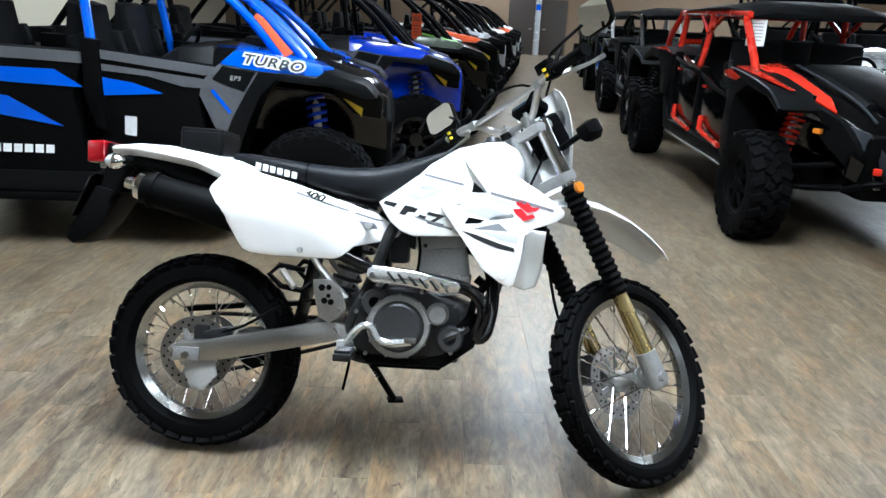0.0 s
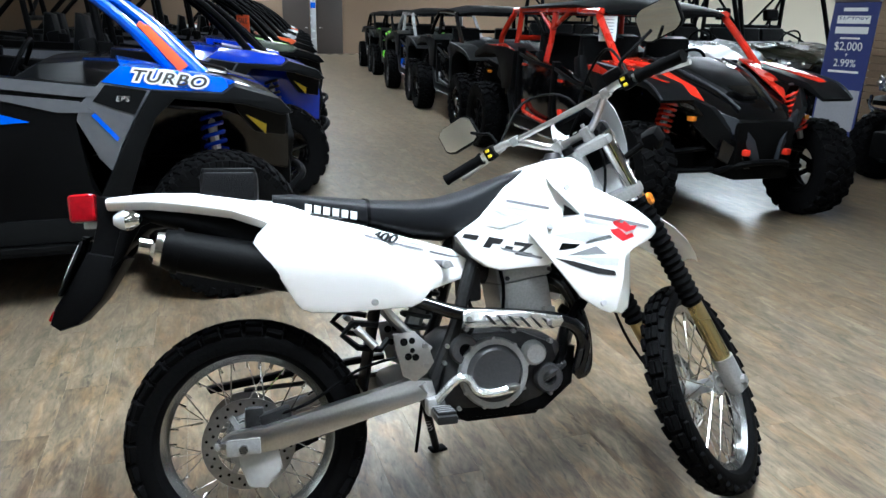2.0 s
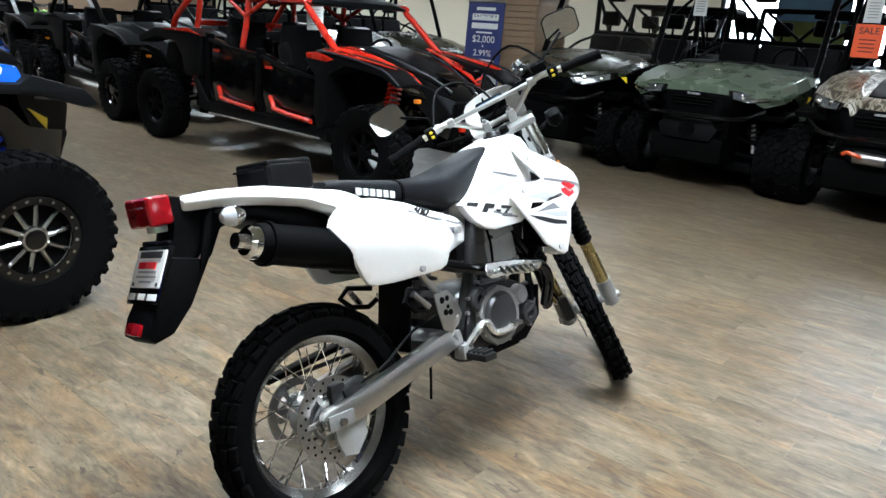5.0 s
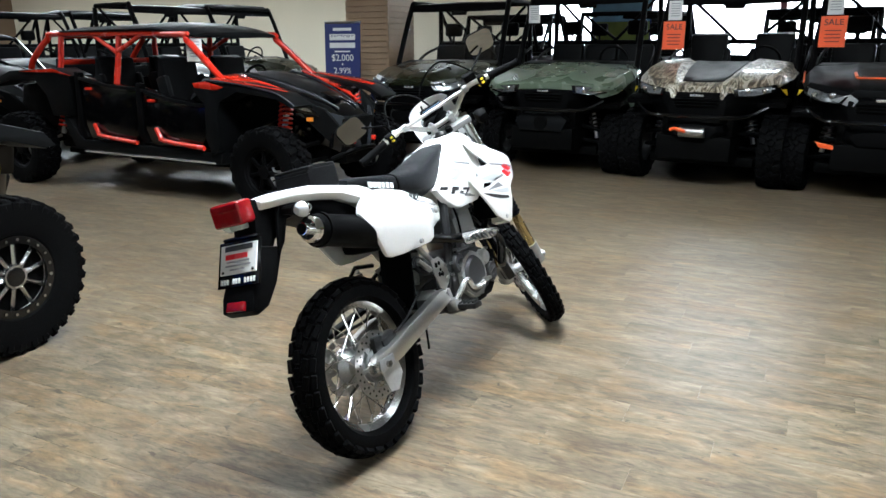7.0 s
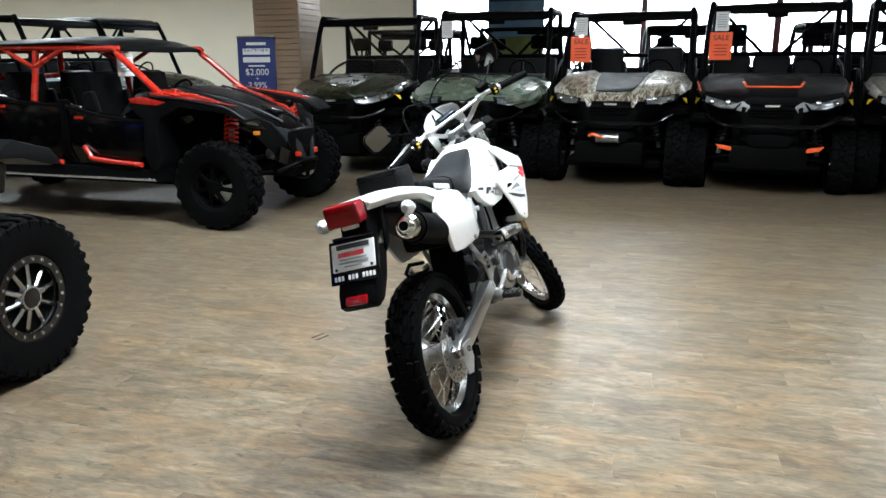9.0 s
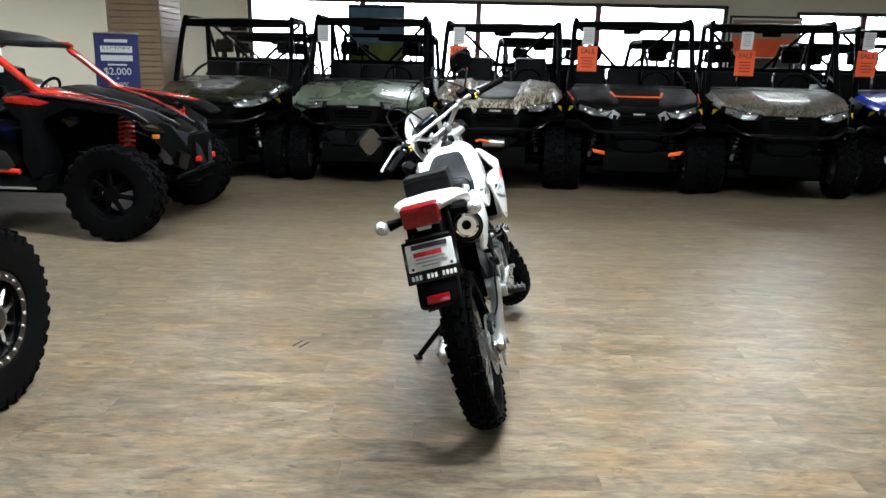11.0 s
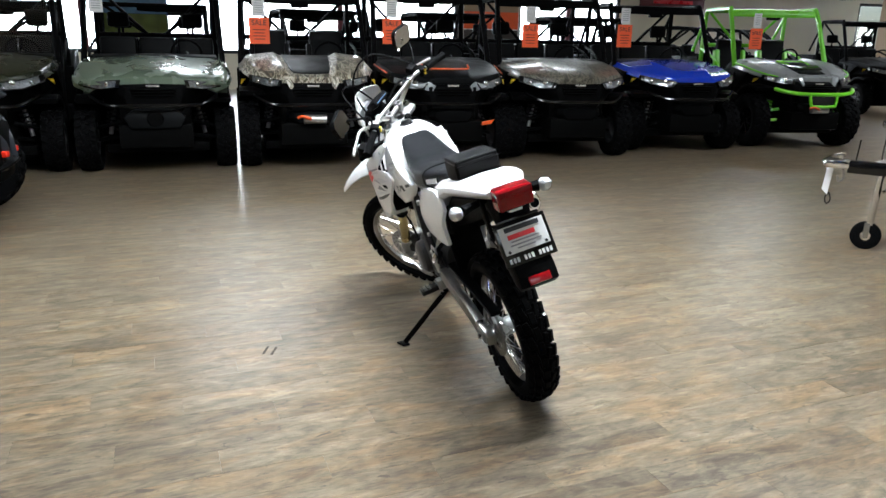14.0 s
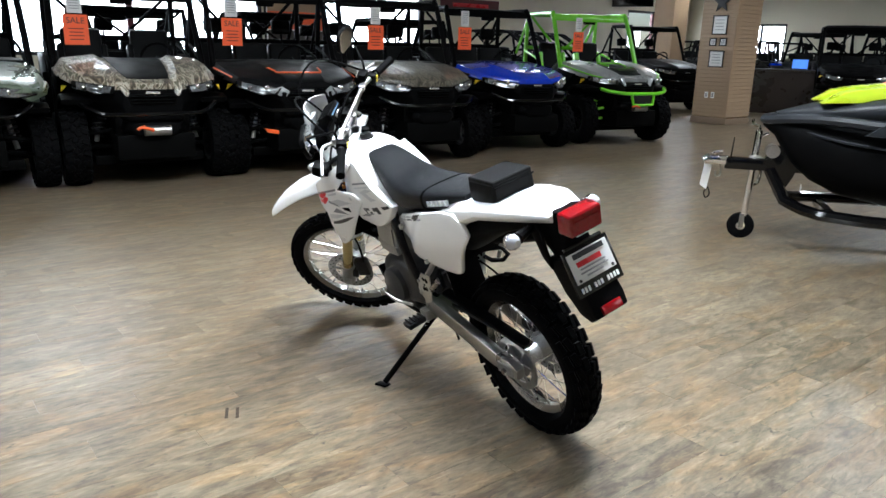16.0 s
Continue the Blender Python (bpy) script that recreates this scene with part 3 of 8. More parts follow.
def shock(parent, p, q, colour):
    s = part("shock", tube([p, q], 0.024, 8, 1), M["steel"], parent)
    part("spring", spring(Vector(p).lerp(Vector(q), 0.12), Vector(p).lerp(Vector(q), 0.85), 0.056, 0.012, 8), M[colour], s)


def arms(parent, x, half, z0, z1, mat="black"):
    for s in (-1, 1):
        for dz, nm in ((0.0, "lower_arm"), (0.16, "upper_arm")):
            part(nm, add(tube([(x - 0.22, s * 0.22, z0 + dz), (x, s * (half - 0.2), z1 + dz * 0.8)], 0.021, 8, 1), tube([(x + 0.2, s * 0.22, z0 + dz), (x, s * (half - 0.2), z1 + dz * 0.8)], 0.021, 8, 1)), M[mat], parent)


def sale_tag(at, card=True, orange=True):
    """An orange paper with the word SALE under a white data card, hung on a front pillar bar."""
    if orange:
        tag = start("sale_tag", at, "orange paper sale tag hung on a vehicle's roll bar", "price tag", "sale tags")
        part("sheet", box(0.004, 0.23, 0.29, (0, 0, -0.145), bev=0.001, seg=1), M["sale_orange"], tag)
        part("heading", text_mesh("heading", "SALE", 0.080, 0.0008), M["ink"], tag, "black heading word", pose(-0.0035, 0, -0.060, 90, 0, -90)).data.materials.append(M["ink"])
        for i in range(4):
            part("print_line", box(0.002, 0.14 - 0.016 * (i % 2), 0.008, (-0.003, 0, -0.135 - 0.034 * i), bev=0), M["maroon"], tag)
    if card:
        c = start("price_card", at @ pose(0.004, 0, 0.012), "white data card hung above a sale tag", "price tag", "data cards")
        part("sheet", box(0.004, 0.14, 0.20, (0, 0, 0.10), bev=0.001, seg=1), M["paper"], c)
        for i in range(6):
            part("print_line", box(0.002, 0.09, 0.007, (-0.003, 0, 0.170 - 0.025 * i), bev=0), M["grey_ink"], c)


def cage_bar(parent, pts, r, mat, k=4, name="cage_bar"):
    return part(name, tube(pts, r, 10, k), M[mat], parent)


def slab(points, shift, bev=0.006):
    """A polygon in space with thickness: its points and the same points moved by shift."""
    bm = bmesh.new()
    shift = Vector(shift)
    a = [bm.verts.new(Vector(p)) for p in points]
    b = [bm.verts.new(Vector(p) + shift) for p in points]
    n = len(a)
    bm.faces.new(a)
    bm.faces.new(b[::-1])
    for i in range(n):
        bm.faces.new((a[i], b[i], b[(i + 1) % n], a[(i + 1) % n]))
    bmesh.ops.recalc_face_normals(bm, faces=bm.faces[:])
    if bev:
        bmesh.ops.bevel(bm, geom=bm.edges[:], offset=bev, segments=2, affect="EDGES", profile=0.6, clamp_overlap=True)
    return bm


def hull(sections, bev=0.008, thick=None):
    """A pressed body shell: (x, half outline of (y, z) from the middle outwards), mirrored. thick closes it that far below its top."""
    rings = []
    for x, pts in sections:
        pts = list(pts)
        if thick:
            pts = pts + [(pts[-1][0] - 0.02, pts[-1][1] - 0.02), (0.0, min(q for _, q in pts) - thick)]
        right = [(x, -p, q) for p, q in pts]
        left = [(x, p, q) for p, q in pts if p > 1e-6]
        rings.append(right + left[::-1])
    bm = loft(rings)
    bmesh.ops.recalc_face_normals(bm, faces=bm.faces[:])
    if bev:
        bm.normal_update()
        sharp = [e for e in bm.edges if len(e.link_faces) == 2 and e.calc_face_angle(0) > radians(24)]
        bmesh.ops.bevel(bm, geom=sharp, offset=bev, segments=2, affect="EDGES", profile=0.6, clamp_overlap=True)
    return bm


# hood outlines: (x, half outline), by kind of nose
NOSE = {
    "split": ([(-0.58, [(0, 1.185), (0.32, 1.195), (0.38, 1.175), (0.70, 1.160), (0.76, 1.09)]), (-0.20, [(0, 1.145), (0.29, 1.155), (0.35, 1.13), (0.70, 1.105), (0.76, 1.02)]),
               (0.14, [(0, 1.085), (0.25, 1.095), (0.31, 1.065), (0.64, 1.035), (0.68, 0.97)]), (0.32, [(0, 1.04), (0.22, 1.05), (0.27, 1.02), (0.42, 1.0), (0.44, 0.95)]),
               (0.43, [(0, 0.985), (0.21, 0.99), (0.25, 0.975), (0.27, 0.955), (0.28, 0.94)])],
              [(0.425, 0.28, 0.935), (0.30, 0.46, 0.955), (0.16, 0.67, 1.005), (0.17, 0.68, 0.93), (0.34, 0.50, 0.865), (0.43, 0.33, 0.86)]),
    "wide": ([(-0.58, [(0, 1.175), (0.20, 1.185), (0.30, 1.165), (0.72, 1.150), (0.78, 1.08)]), (-0.20, [(0, 1.135), (0.20, 1.150), (0.30, 1.125), (0.74, 1.10), (0.80, 1.0)]),
              (0.14, [(0, 1.07), (0.20, 1.085), (0.28, 1.06), (0.72, 1.035), (0.77, 0.93)]), (0.32, [(0, 1.02), (0.20, 1.03), (0.28, 1.01), (0.66, 0.985), (0.70, 0.92)]),
              (0.41, [(0, 0.985), (0.18, 0.99), (0.26, 0.98), (0.58, 0.965), (0.62, 0.93)])],
             [(0.395, 0.30, 0.965), (0.385, 0.56, 0.955), (0.30, 0.69, 0.95), (0.31, 0.66, 0.885), (0.39, 0.50, 0.865), (0.41, 0.32, 0.885)]),
    "prong": ([(-0.58, [(0, 1.19), (0.30, 1.20), (0.36, 1.235), (0.66, 1.20), (0.76, 1.10)]), (-0.20, [(0, 1.13), (0.28, 1.14), (0.34, 1.185), (0.66, 1.15), (0.76, 1.04)]),
               (0.10, [(0, 1.06), (0.25, 1.07), (0.30, 1.115), (0.60, 1.08), (0.68, 0.99)]), (0.28, [(0, 1.02), (0.22, 1.03), (0.26, 1.06), (0.46, 1.03), (0.52, 0.96)]),
               (0.40, [(0, 0.99), (0.20, 0.995), (0.23, 1.005), (0.30, 0.99), (0.34, 0.95)])],
              [(0.40, 0.32, 0.965), (0.28, 0.50, 0.985), (0.14, 0.66, 1.01), (0.16, 0.66, 0.935), (0.31, 0.50, 0.895), (0.41, 0.34, 0.895)]),
}


# ---- utility side-by-side: high hood, bench, cargo bed ----
def utility(at, label, hood="sage", trim="black", cage="black", tyre="mid", rim="gunmetal", accent=None, roof=None, glass=False, nose="split", seats="bench", winch=False, high=1.93, bed=None, bar=None, lines=None, insert=None, plate=False, wedge=None, loops=False, guard=1.50):
    v = start("utility_vehicle", at, label, "off-road vehicle", "off-road vehicles in the hall")
    R, W, _ = SIZE[tyre]
    half, wb, y = 0.80, 2.02, 0.80 - SIZE[tyre][1] / 2
    hm, tm = M[hood], M[trim]
    part("chassis", add(box(2.9, 0.72, 0.24, (-0.95, 0, 0.40), bev=0.03), box(1.15, 1.30, 0.14, (-1.02, 0, 0.44), bev=0.03)), M["dark"], v)
    # hung lower than real clearance to hide the lit floor beneath
    part("skid_plate", box(2.3, 1.04, 0.10, (-1.02, 0, 0.24), bev=0.03), M["dark"], v)
    # added panel, no vehicle part: keeps window light off the floor below (width: guard)
    part("daylight_block", box(0.04, guard, 0.56, (-wb - 0.48, 0, 0.31), bev=0.012), M["dark"], v)
    part("gearbox", box(0.80, 0.62, 0.46, (-1.95, 0, 0.52), bev=0.06), M["dark"], v)
    part("differential", box(0.50, 0.40, 0.30, (0.02, 0, 0.42), bev=0.05), M["dark"], v)
    for s, xw in ((-1, -0.47), (1, -0.47), (-1, -wb + 0.47), (1, -wb + 0.47)):
        part("wheel_well", box(0.05, 0.48, 0.72, (xw, s * 0.54, 0.66), bev=0.015), M["dark"], v)
    part("inner_body", add(add(box(0.75, 0.70, 0.40, (0.0, 0, 0.66), bev=0.05), box(0.10, 1.36, 0.70, (-0.50, 0, 0.78), bev=0.03)), box(1.3, 1.3, 0.12, (-1.85, 0, 0.80), bev=0.02)), M["dark"], v)
    # hood and wings, swept to the nose
    sections, eye = NOSE[nose]
    h = part("hood", hull(sections, 0.010, 0.02), hm, v)
    if insert:
        part("hood_insert", hull([(x + (0.02 if x > 0.3 else 0), [(0, p[0][1] + 0.008), (p[1][0] - 0.03, p[1][1] + 0.008), (p[1][0] - 0.02, p[1][1] - 0.02)]) for x, p in sections[:4]], 0.006, 0.02), M[insert], h, "plain black hood insert")
    if nose == "prong":
        both(lambda s: part("nose_prong", slab([(0.40, s * 0.22, 1.0), (0.43, s * 0.30, 0.98), (0.47, s * 0.24, 0.87), (0.46, s * 0.20, 0.88)], (-0.05, 0, 0.0), 0.008), hm, h))
    if nose == "wide":
        both(lambda s: part("wing_tip", slab([(0.38, s * 0.56, 0.865), (0.28, s * 0.72, 0.93), (0.12, s * 0.78, 1.0), (0.05, s * 0.80, 0.95), (0.22, s * 0.76, 0.885), (0.34, s * 0.62, 0.83)], (-0.06, s * -0.04, 0.0), 0.012), hm, h))
        part("hood_emblem", slab([(-0.02, 0, 1.135), (0.04, -0.03, 1.122), (0.0, -0.008, 1.128), (0.0, 0.008, 1.128), (0.04, 0.03, 1.122)], (0, 0, -0.012), 0.002), M["chrome"], h, "small bright hood emblem")
    if accent:
        part("hood_stripe", add(add(slab([(0.18, -0.27, 1.085), (0.18, 0.27, 1.085), (0.215, 0.25, 1.075), (0.215, -0.25, 1.075)], (0, 0, 0.008), 0.003), slab([(0.18, 0.27, 1.09), (0.02, 0.30, 1.12), (0.02, 0.275, 1.125), (0.18, 0.245, 1.095)], (0, 0, 0.008), 0.003)),
                             slab([(0.18, -0.27, 1.09), (0.02, -0.30, 1.12), (0.02, -0.275, 1.125), (0.18, -0.245, 1.095)], (0, 0, 0.008), 0.003)), M[accent], h, "bright accent frame on the hood")
        both(lambda s: part("edge_line", slab([(-0.40, s * 0.755, 1.115), (0.10, s * 0.69, 1.035), (0.10, s * 0.70, 1.02), (-0.40, s * 0.765, 1.10)], (0, s * 0.008, 0.004), 0.002), M[accent], h, "bright edge line"))
    if lines:
        both(lambda s: part("edge_line", tube([(-0.56, s * 0.73, 1.155), (-0.20, s * 0.73, 1.10), (0.12, s * 0.655, 1.03), (0.26, s * 0.50, 0.99)], 0.012, 6, 3), M[lines], h, "bright edge line"))
        part("hood_vent", add(add(tube([(-0.32, -0.20, 1.185), (-0.08, -0.16, 1.15)], 0.013, 6, 1), tube([(-0.32, 0.20, 1.185), (-0.08, 0.16, 1.15)], 0.013, 6, 1)), tube([(-0.32, -0.20, 1.185), (-0.32, 0.20, 1.185)], 0.013, 6, 1)), M[lines], h, "bright vent frame")
        part("hood_graphic", slab([(-0.05, -0.26, 1.14), (0.22, -0.18, 1.085), (0.22, 0.18, 1.085), (-0.05, 0.26, 1.14), (0.02, 0.0, 1.128)], (0, 0, 0.006), 0.002), M["gloss_black"], h, "black hood graphic")
    # black face: fascia, grille bars, lamps, bumper
    part("fascia", hull([(-0.40, [(0, 1.02), (0.66, 1.02), (0.70, 0.84), (0.60, 0.74)]), (0.05, [(0, 0.98), (0.62, 0.97), (0.62, 0.84), (0.48, 0.68)]), (0.26, [(0, 0.95), (0.50, 0.93), (0.48, 0.82), (0.36, 0.66)]), (0.40, [(0, 0.93), (0.34, 0.92), (0.34, 0.82), (0.27, 0.66)]), (0.46, [(0, 0.90), (0.26, 0.89), (0.28, 0.80), (0.24, 0.66)])], 0.012, 0.03), tm, v)
    part("grille_mouth", slab([(0.462, -0.235, 0.885), (0.462, 0.235, 0.885), (0.468, 0.20, 0.79), (0.468, -0.20, 0.79)], (-0.03, 0, 0), 0.006), M["dark"], v)
    for i in range(3):
        part("grille_slat", box(0.02, 0.43 - 0.03 * i, 0.012, (0.470, 0, 0.868 - 0.030 * i), (0, 20, 0), 0.004), tm, v)
    part("badge", box(0.008, 0.13, 0.022, (0.474, 0, 0.905), bev=0.006), M["shield_metal"], v, "small bright badge")

    def lamp(s):
        o = [(p + 0.025, s * q, r) for p, q, r in eye]
        hl = part("headlight", slab(o, (-0.07, 0, 0), 0.010), M["gloss_black"], v, "smoked headlight")
        c = [sum(p[i] for p in o) / len(o) for i in range(3)]
        inner = [tuple(c[i] + (p[i] - c[i]) * 0.80 + (0.008 if i == 0 else 0) for i in range(3)) for p in o]
        part("lens", slab(inner, (-0.02, 0, 0), 0.006), M["lamp"], hl, "clear lens")
        for k, q in ((0.30, 0.030), (-0.35, 0.024)):
            part("reflector", lathe([(0, 0.016), (q * 0.5, 0.013), (q, 0.0)], 14, "X"), M["chrome"], hl, "bright reflector", pose(c[0] + (o[0][0] - c[0]) * k + 0.010, c[1] + (o[0][1] - c[1]) * k * 1.2, c[2] + 0.004))
        if wedge:
            part("lamp_wedge", slab([(0.44, s * 0.27, 0.95), (0.42, s * 0.42, 0.90), (0.46, s * 0.24, 0.83), (0.47, s * 0.20, 0.90)], (-0.03, 0, 0), 0.008), M[wedge], hl, "grey wedge beside the headlight")
    both(lamp)
    both(lambda s: part("side_marker", slab([(0.10, s * 0.69, 0.96), (0.06, s * 0.73, 0.96), (0.05, s * 0.74, 0.90)], (-0.01, s * 0.01, 0), 0.002), M["yellow"], v, "yellow side marker"))

    def fender(s):
        turn = range(66, 156, 10)
        outer = [(0.02 + (R + 0.13) * math.cos(radians(a)), R + (R + 0.13) * math.sin(radians(a))) for a in turn]
        inner = [(0.02 + (R + 0.08) * math.cos(radians(a)), R + (R + 0.08) * math.sin(radians(a))) for a in turn]
        part("front_fender", prism(outer + inner[::-1], s * (half - 0.30), s * (half - 0.03), 0.018), tm, v)
        o2 = [(-wb + (p - 0.02), q) for p, q in outer]
        i2 = [(-wb + (p - 0.02), q) for p, q in inner]
        part("rear_fender", prism(o2 + i2[::-1], s * (half - 0.30), s * (half - 0.03), 0.018), tm, v)
        part("side_cowl", prism([(-0.58, 1.10), (-0.10, 1.03), (-0.20, 0.95), (-0.42, 0.80), (-0.50, 0.46), (-0.60, 0.44)], s * 0.60, s * 0.76, 0.02), hm if nose == "wide" and hood != "charcoal" else tm, v)
    both(fender)
    if plate:
        bump = part("bumper", slab([(0.50, -0.20, 0.675), (0.50, 0.20, 0.675), (0.53, 0.30, 0.60), (0.53, 0.24, 0.48), (0.53, -0.24, 0.48), (0.53, -0.30, 0.60)], (-0.14, 0, 0), 0.02), M["charcoal"], v, "moulded black bumper plate")
        part("winch_opening", lathe([(0, 0.008), (0.07, 0.006), (0.085, -0.01)], 20, "X"), M["dark"], bump, m=pose(0.53, 0, 0.575))
    else:
        bump = part("bumper", hull([(0.30, [(0, 0.66), (0.30, 0.64), (0.32, 0.56), (0.26, 0.50)]), (0.45, [(0, 0.66), (0.26, 0.64), (0.28, 0.56), (0.22, 0.50)]), (0.52, [(0, 0.64), (0.20, 0.62), (0.22, 0.57), (0.18, 0.53)])], 0.012, 0.02), tm, v)
    if bar:
        part("bumper_bar", tube([(0.36, -0.58, 0.83), (0.48, -0.50, 0.80), (0.58, -0.30, 0.775), (0.60, 0, 0.77), (0.58, 0.30, 0.775), (0.48, 0.50, 0.80), (0.36, 0.58, 0.83)], 0.026, 8, 4), M[bar], bump, "bright bumper bar")
        part("bumper_loop", tube([(0.60, -0.20, 0.775), (0.62, -0.18, 0.64), (0.62, -0.14, 0.61), (0.62, 0.14, 0.61), (0.62, 0.18, 0.64), (0.60, 0.20, 0.775)], 0.020, 8, 2), M[bar], bump, "bright bumper loop")
        part("bumper_mesh", box(0.01, 0.32, 0.13, (0.605, 0, 0.695), bev=0.003), M["gunmetal"], bump)
    else:
        part("bumper_bar", tube([(0.30, -0.62, 0.80), (0.46, -0.46, 0.72), (0.56, -0.26, 0.715), (0.575, 0, 0.715), (0.56, 0.26, 0.715), (0.46, 0.46, 0.72), (0.30, 0.62, 0.80)], 0.020, 8, 3), M["gloss_black"], bump)
    if loops:
        for s in (-1, 1):
            part("tow_loop", slab([(0.50, s * 0.34, 0.50), (0.50, s * 0.50, 0.53), (0.50, s * 0.46, 0.48), (0.50, s * 0.34, 0.46)], (-0.04, 0, 0), 0.008), M["orange"], bump, "orange arm guard")
    if winch:
        part("winch", lathe([(0, -0.12), (0.05, -0.12), (0.05, 0.12), (0, 0.12)], 14), M["steel"], v, "steel winch drum", pose(0.55, 0, 0.56))
        part("winch_hook", tube([(0.62, -0.05, 0.57), (0.64, -0.10, 0.59), (0.63, -0.15, 0.60), (0.62, -0.19, 0.58)], 0.016, 8, 3), M["orange"], v, "orange winch hook")
    # cabin
    part("dashboard", hull([(-0.92, [(0, 1.14), (0.62, 1.13), (0.68, 1.05)]), (-0.74, [(0, 1.20), (0.66, 1.19), (0.72, 1.06)]), (-0.58, [(0, 1.18), (0.68, 1.165), (0.74, 1.05)])], 0.012, 0.14), M["charcoal"], v)
    steering(v, -0.96, 0.34, 1.20)
    part("cabin_floor", box(0.9, 1.34, 0.05, (-0.98, 0, 0.44), bev=0.01), M["dark"], v)
    if seats == "bench":
        st = part("bench_seat", box(0.50, 1.34, 0.16, (-1.28, 0, 0.80), (0, -5, 0), 0.05, 3), M["charcoal"], v)
        for yy in (-0.45, 0, 0.45):
            part("backrest", box(0.13, 0.43, 0.50, (-1.55, yy, 1.13), (0, -10, 0), 0.05, 3), M["charcoal"], st)
        for yy in (-0.43, 0.43):
            hr = part("headrest", box(0.10, 0.25, 0.18, (-1.62, yy, 1.58), (0, -8, 0), 0.045, 3), M["black"], st)
            part("headrest_post", tube([(-1.60, yy, 1.34), (-1.62, yy, 1.54)], 0.016, 8, 1), M["black"], hr)
    else:
        for yy in (-0.36, 0.36):
            bucket_seat(v, -1.25, yy, 0.82, M["charcoal"], seats if seats in M else None)
    part("seat_base", box(0.55, 1.30, 0.28, (-1.32, 0, 0.58), bev=0.03), M["dark"], v)
    both(lambda s: part("side_sill", box(1.0, 0.10, 0.16, (-1.0, s * 0.69, 0.50), bev=0.03), tm, v))
    # roll cage with a broad header over the windscreen
    c, ztop = 0.034, high
    both(lambda s: cage_bar(v, [(-0.54, s * 0.73, 1.10), (-0.60, s * 0.725, 1.25), (-0.88, s * 0.70, ztop - 0.06), (-1.00, s * 0.68, ztop), (-1.68, s * 0.68, ztop)], c, cage, 4))
    both(lambda s: cage_bar(v, [(-1.70, s * 0.70, 0.85), (-1.72, s * 0.69, 1.4), (-1.70, s * 0.68, ztop - 0.02)], c, cage, 3))
    part("cage_header", hull([(-1.02, [(0, ztop + 0.015), (0.66, ztop + 0.005), (0.69, ztop - 0.035)]), (-0.90, [(0, ztop - 0.005), (0.68, ztop - 0.015), (0.71, ztop - 0.07)]), (-0.87, [(0, ztop - 0.06), (0.68, ztop - 0.07), (0.71, ztop - 0.09)])], 0.008, 0.03), M[cage], v)
    for x, z in ((-1.68, ztop), (-1.71, 1.40)):
        cage_bar(v, [(x, -0.68, z), (x, 0.68, z)], c * 0.92, cage, 1, "cross_bar")
    both(lambda s: cage_bar(v, [(-1.71, s * 0.10, 1.40), (-1.69, s * 0.62, ztop - 0.03)], c * 0.6, cage, 1, "brace_bar"))
    both(lambda s: cage_bar(v, [(-1.68, s * 0.68, ztop - 0.04), (-2.10, s * 0.66, 1.30)], c * 0.7, cage, 1, "brace_bar"))
    both(lambda s: cage_bar(v, [(-1.70, s * 0.72, 1.34), (-1.30, s * 0.74, 1.24), (-0.98, s * 0.74, 1.04), (-0.94, s * 0.73, 0.66)], 0.018, cage, 3, "door_bar"))
    part("rear_mirror", box(0.04, 0.22, 0.07, (-0.90, 0, ztop - 0.12), (0, 10, 0), 0.02), M["black"], v)
    if roof:
        part("roof", hull([(-1.85, [(0, ztop + 0.05), (0.62, ztop + 0.04), (0.70, ztop + 0.01)]), (-1.5, [(0, ztop + 0.09), (0.62, ztop + 0.08), (0.72, ztop + 0.03)]), (-0.95, [(0, ztop + 0.07), (0.62, ztop + 0.06), (0.72, ztop + 0.02)]), (-0.82, [(0, ztop + 0.02), (0.58, ztop + 0.01), (0.68, ztop - 0.01)])], 0.012, 0.02), M[roof], v)
    if glass:
        g = part("windshield", slab([(-0.575, -0.68, 1.20), (-0.575, 0.68, 1.20), (-0.875, 0.655, ztop - 0.08), (-0.875, -0.655, ztop - 0.08)], (-0.006, 0, 0), 0), M["glass"], v, "clear windshield", smooth=0)
        g.visible_shadow = False
    # bed
    bm_ = M[bed] if bed else tm
    part("bed_floor", box(0.98, 1.40, 0.04, (-2.28, 0, 0.92), bev=0.01), tm, v)
    both(lambda s: part("bed_side", box(1.0, 0.06, 0.30, (-2.28, s * 0.70, 1.06), bev=0.02), bm_, v))
    part("bed_front", box(0.06, 1.34, 0.34, (-1.80, 0, 1.08), bev=0.02), tm, v)
    part("tailgate", box(0.06, 1.34, 0.30, (-2.76, 0, 1.06), bev=0.02), bm_, v)
    for s in (-1, 1):
        wheel(v, tyre, rim, 0.0, s * y)
        wheel(v, tyre, rim, -wb, s * y)
    arms(v, 0.0, half, 0.40, R - 0.02, bar or "black")
    arms(v, -wb, half, 0.40, R - 0.02)
    both(lambda s: shock(v, (0.02, s * 0.48, R + 0.04), (-0.05, s * 0.38, 0.86), bar or "gunmetal"))
    return v


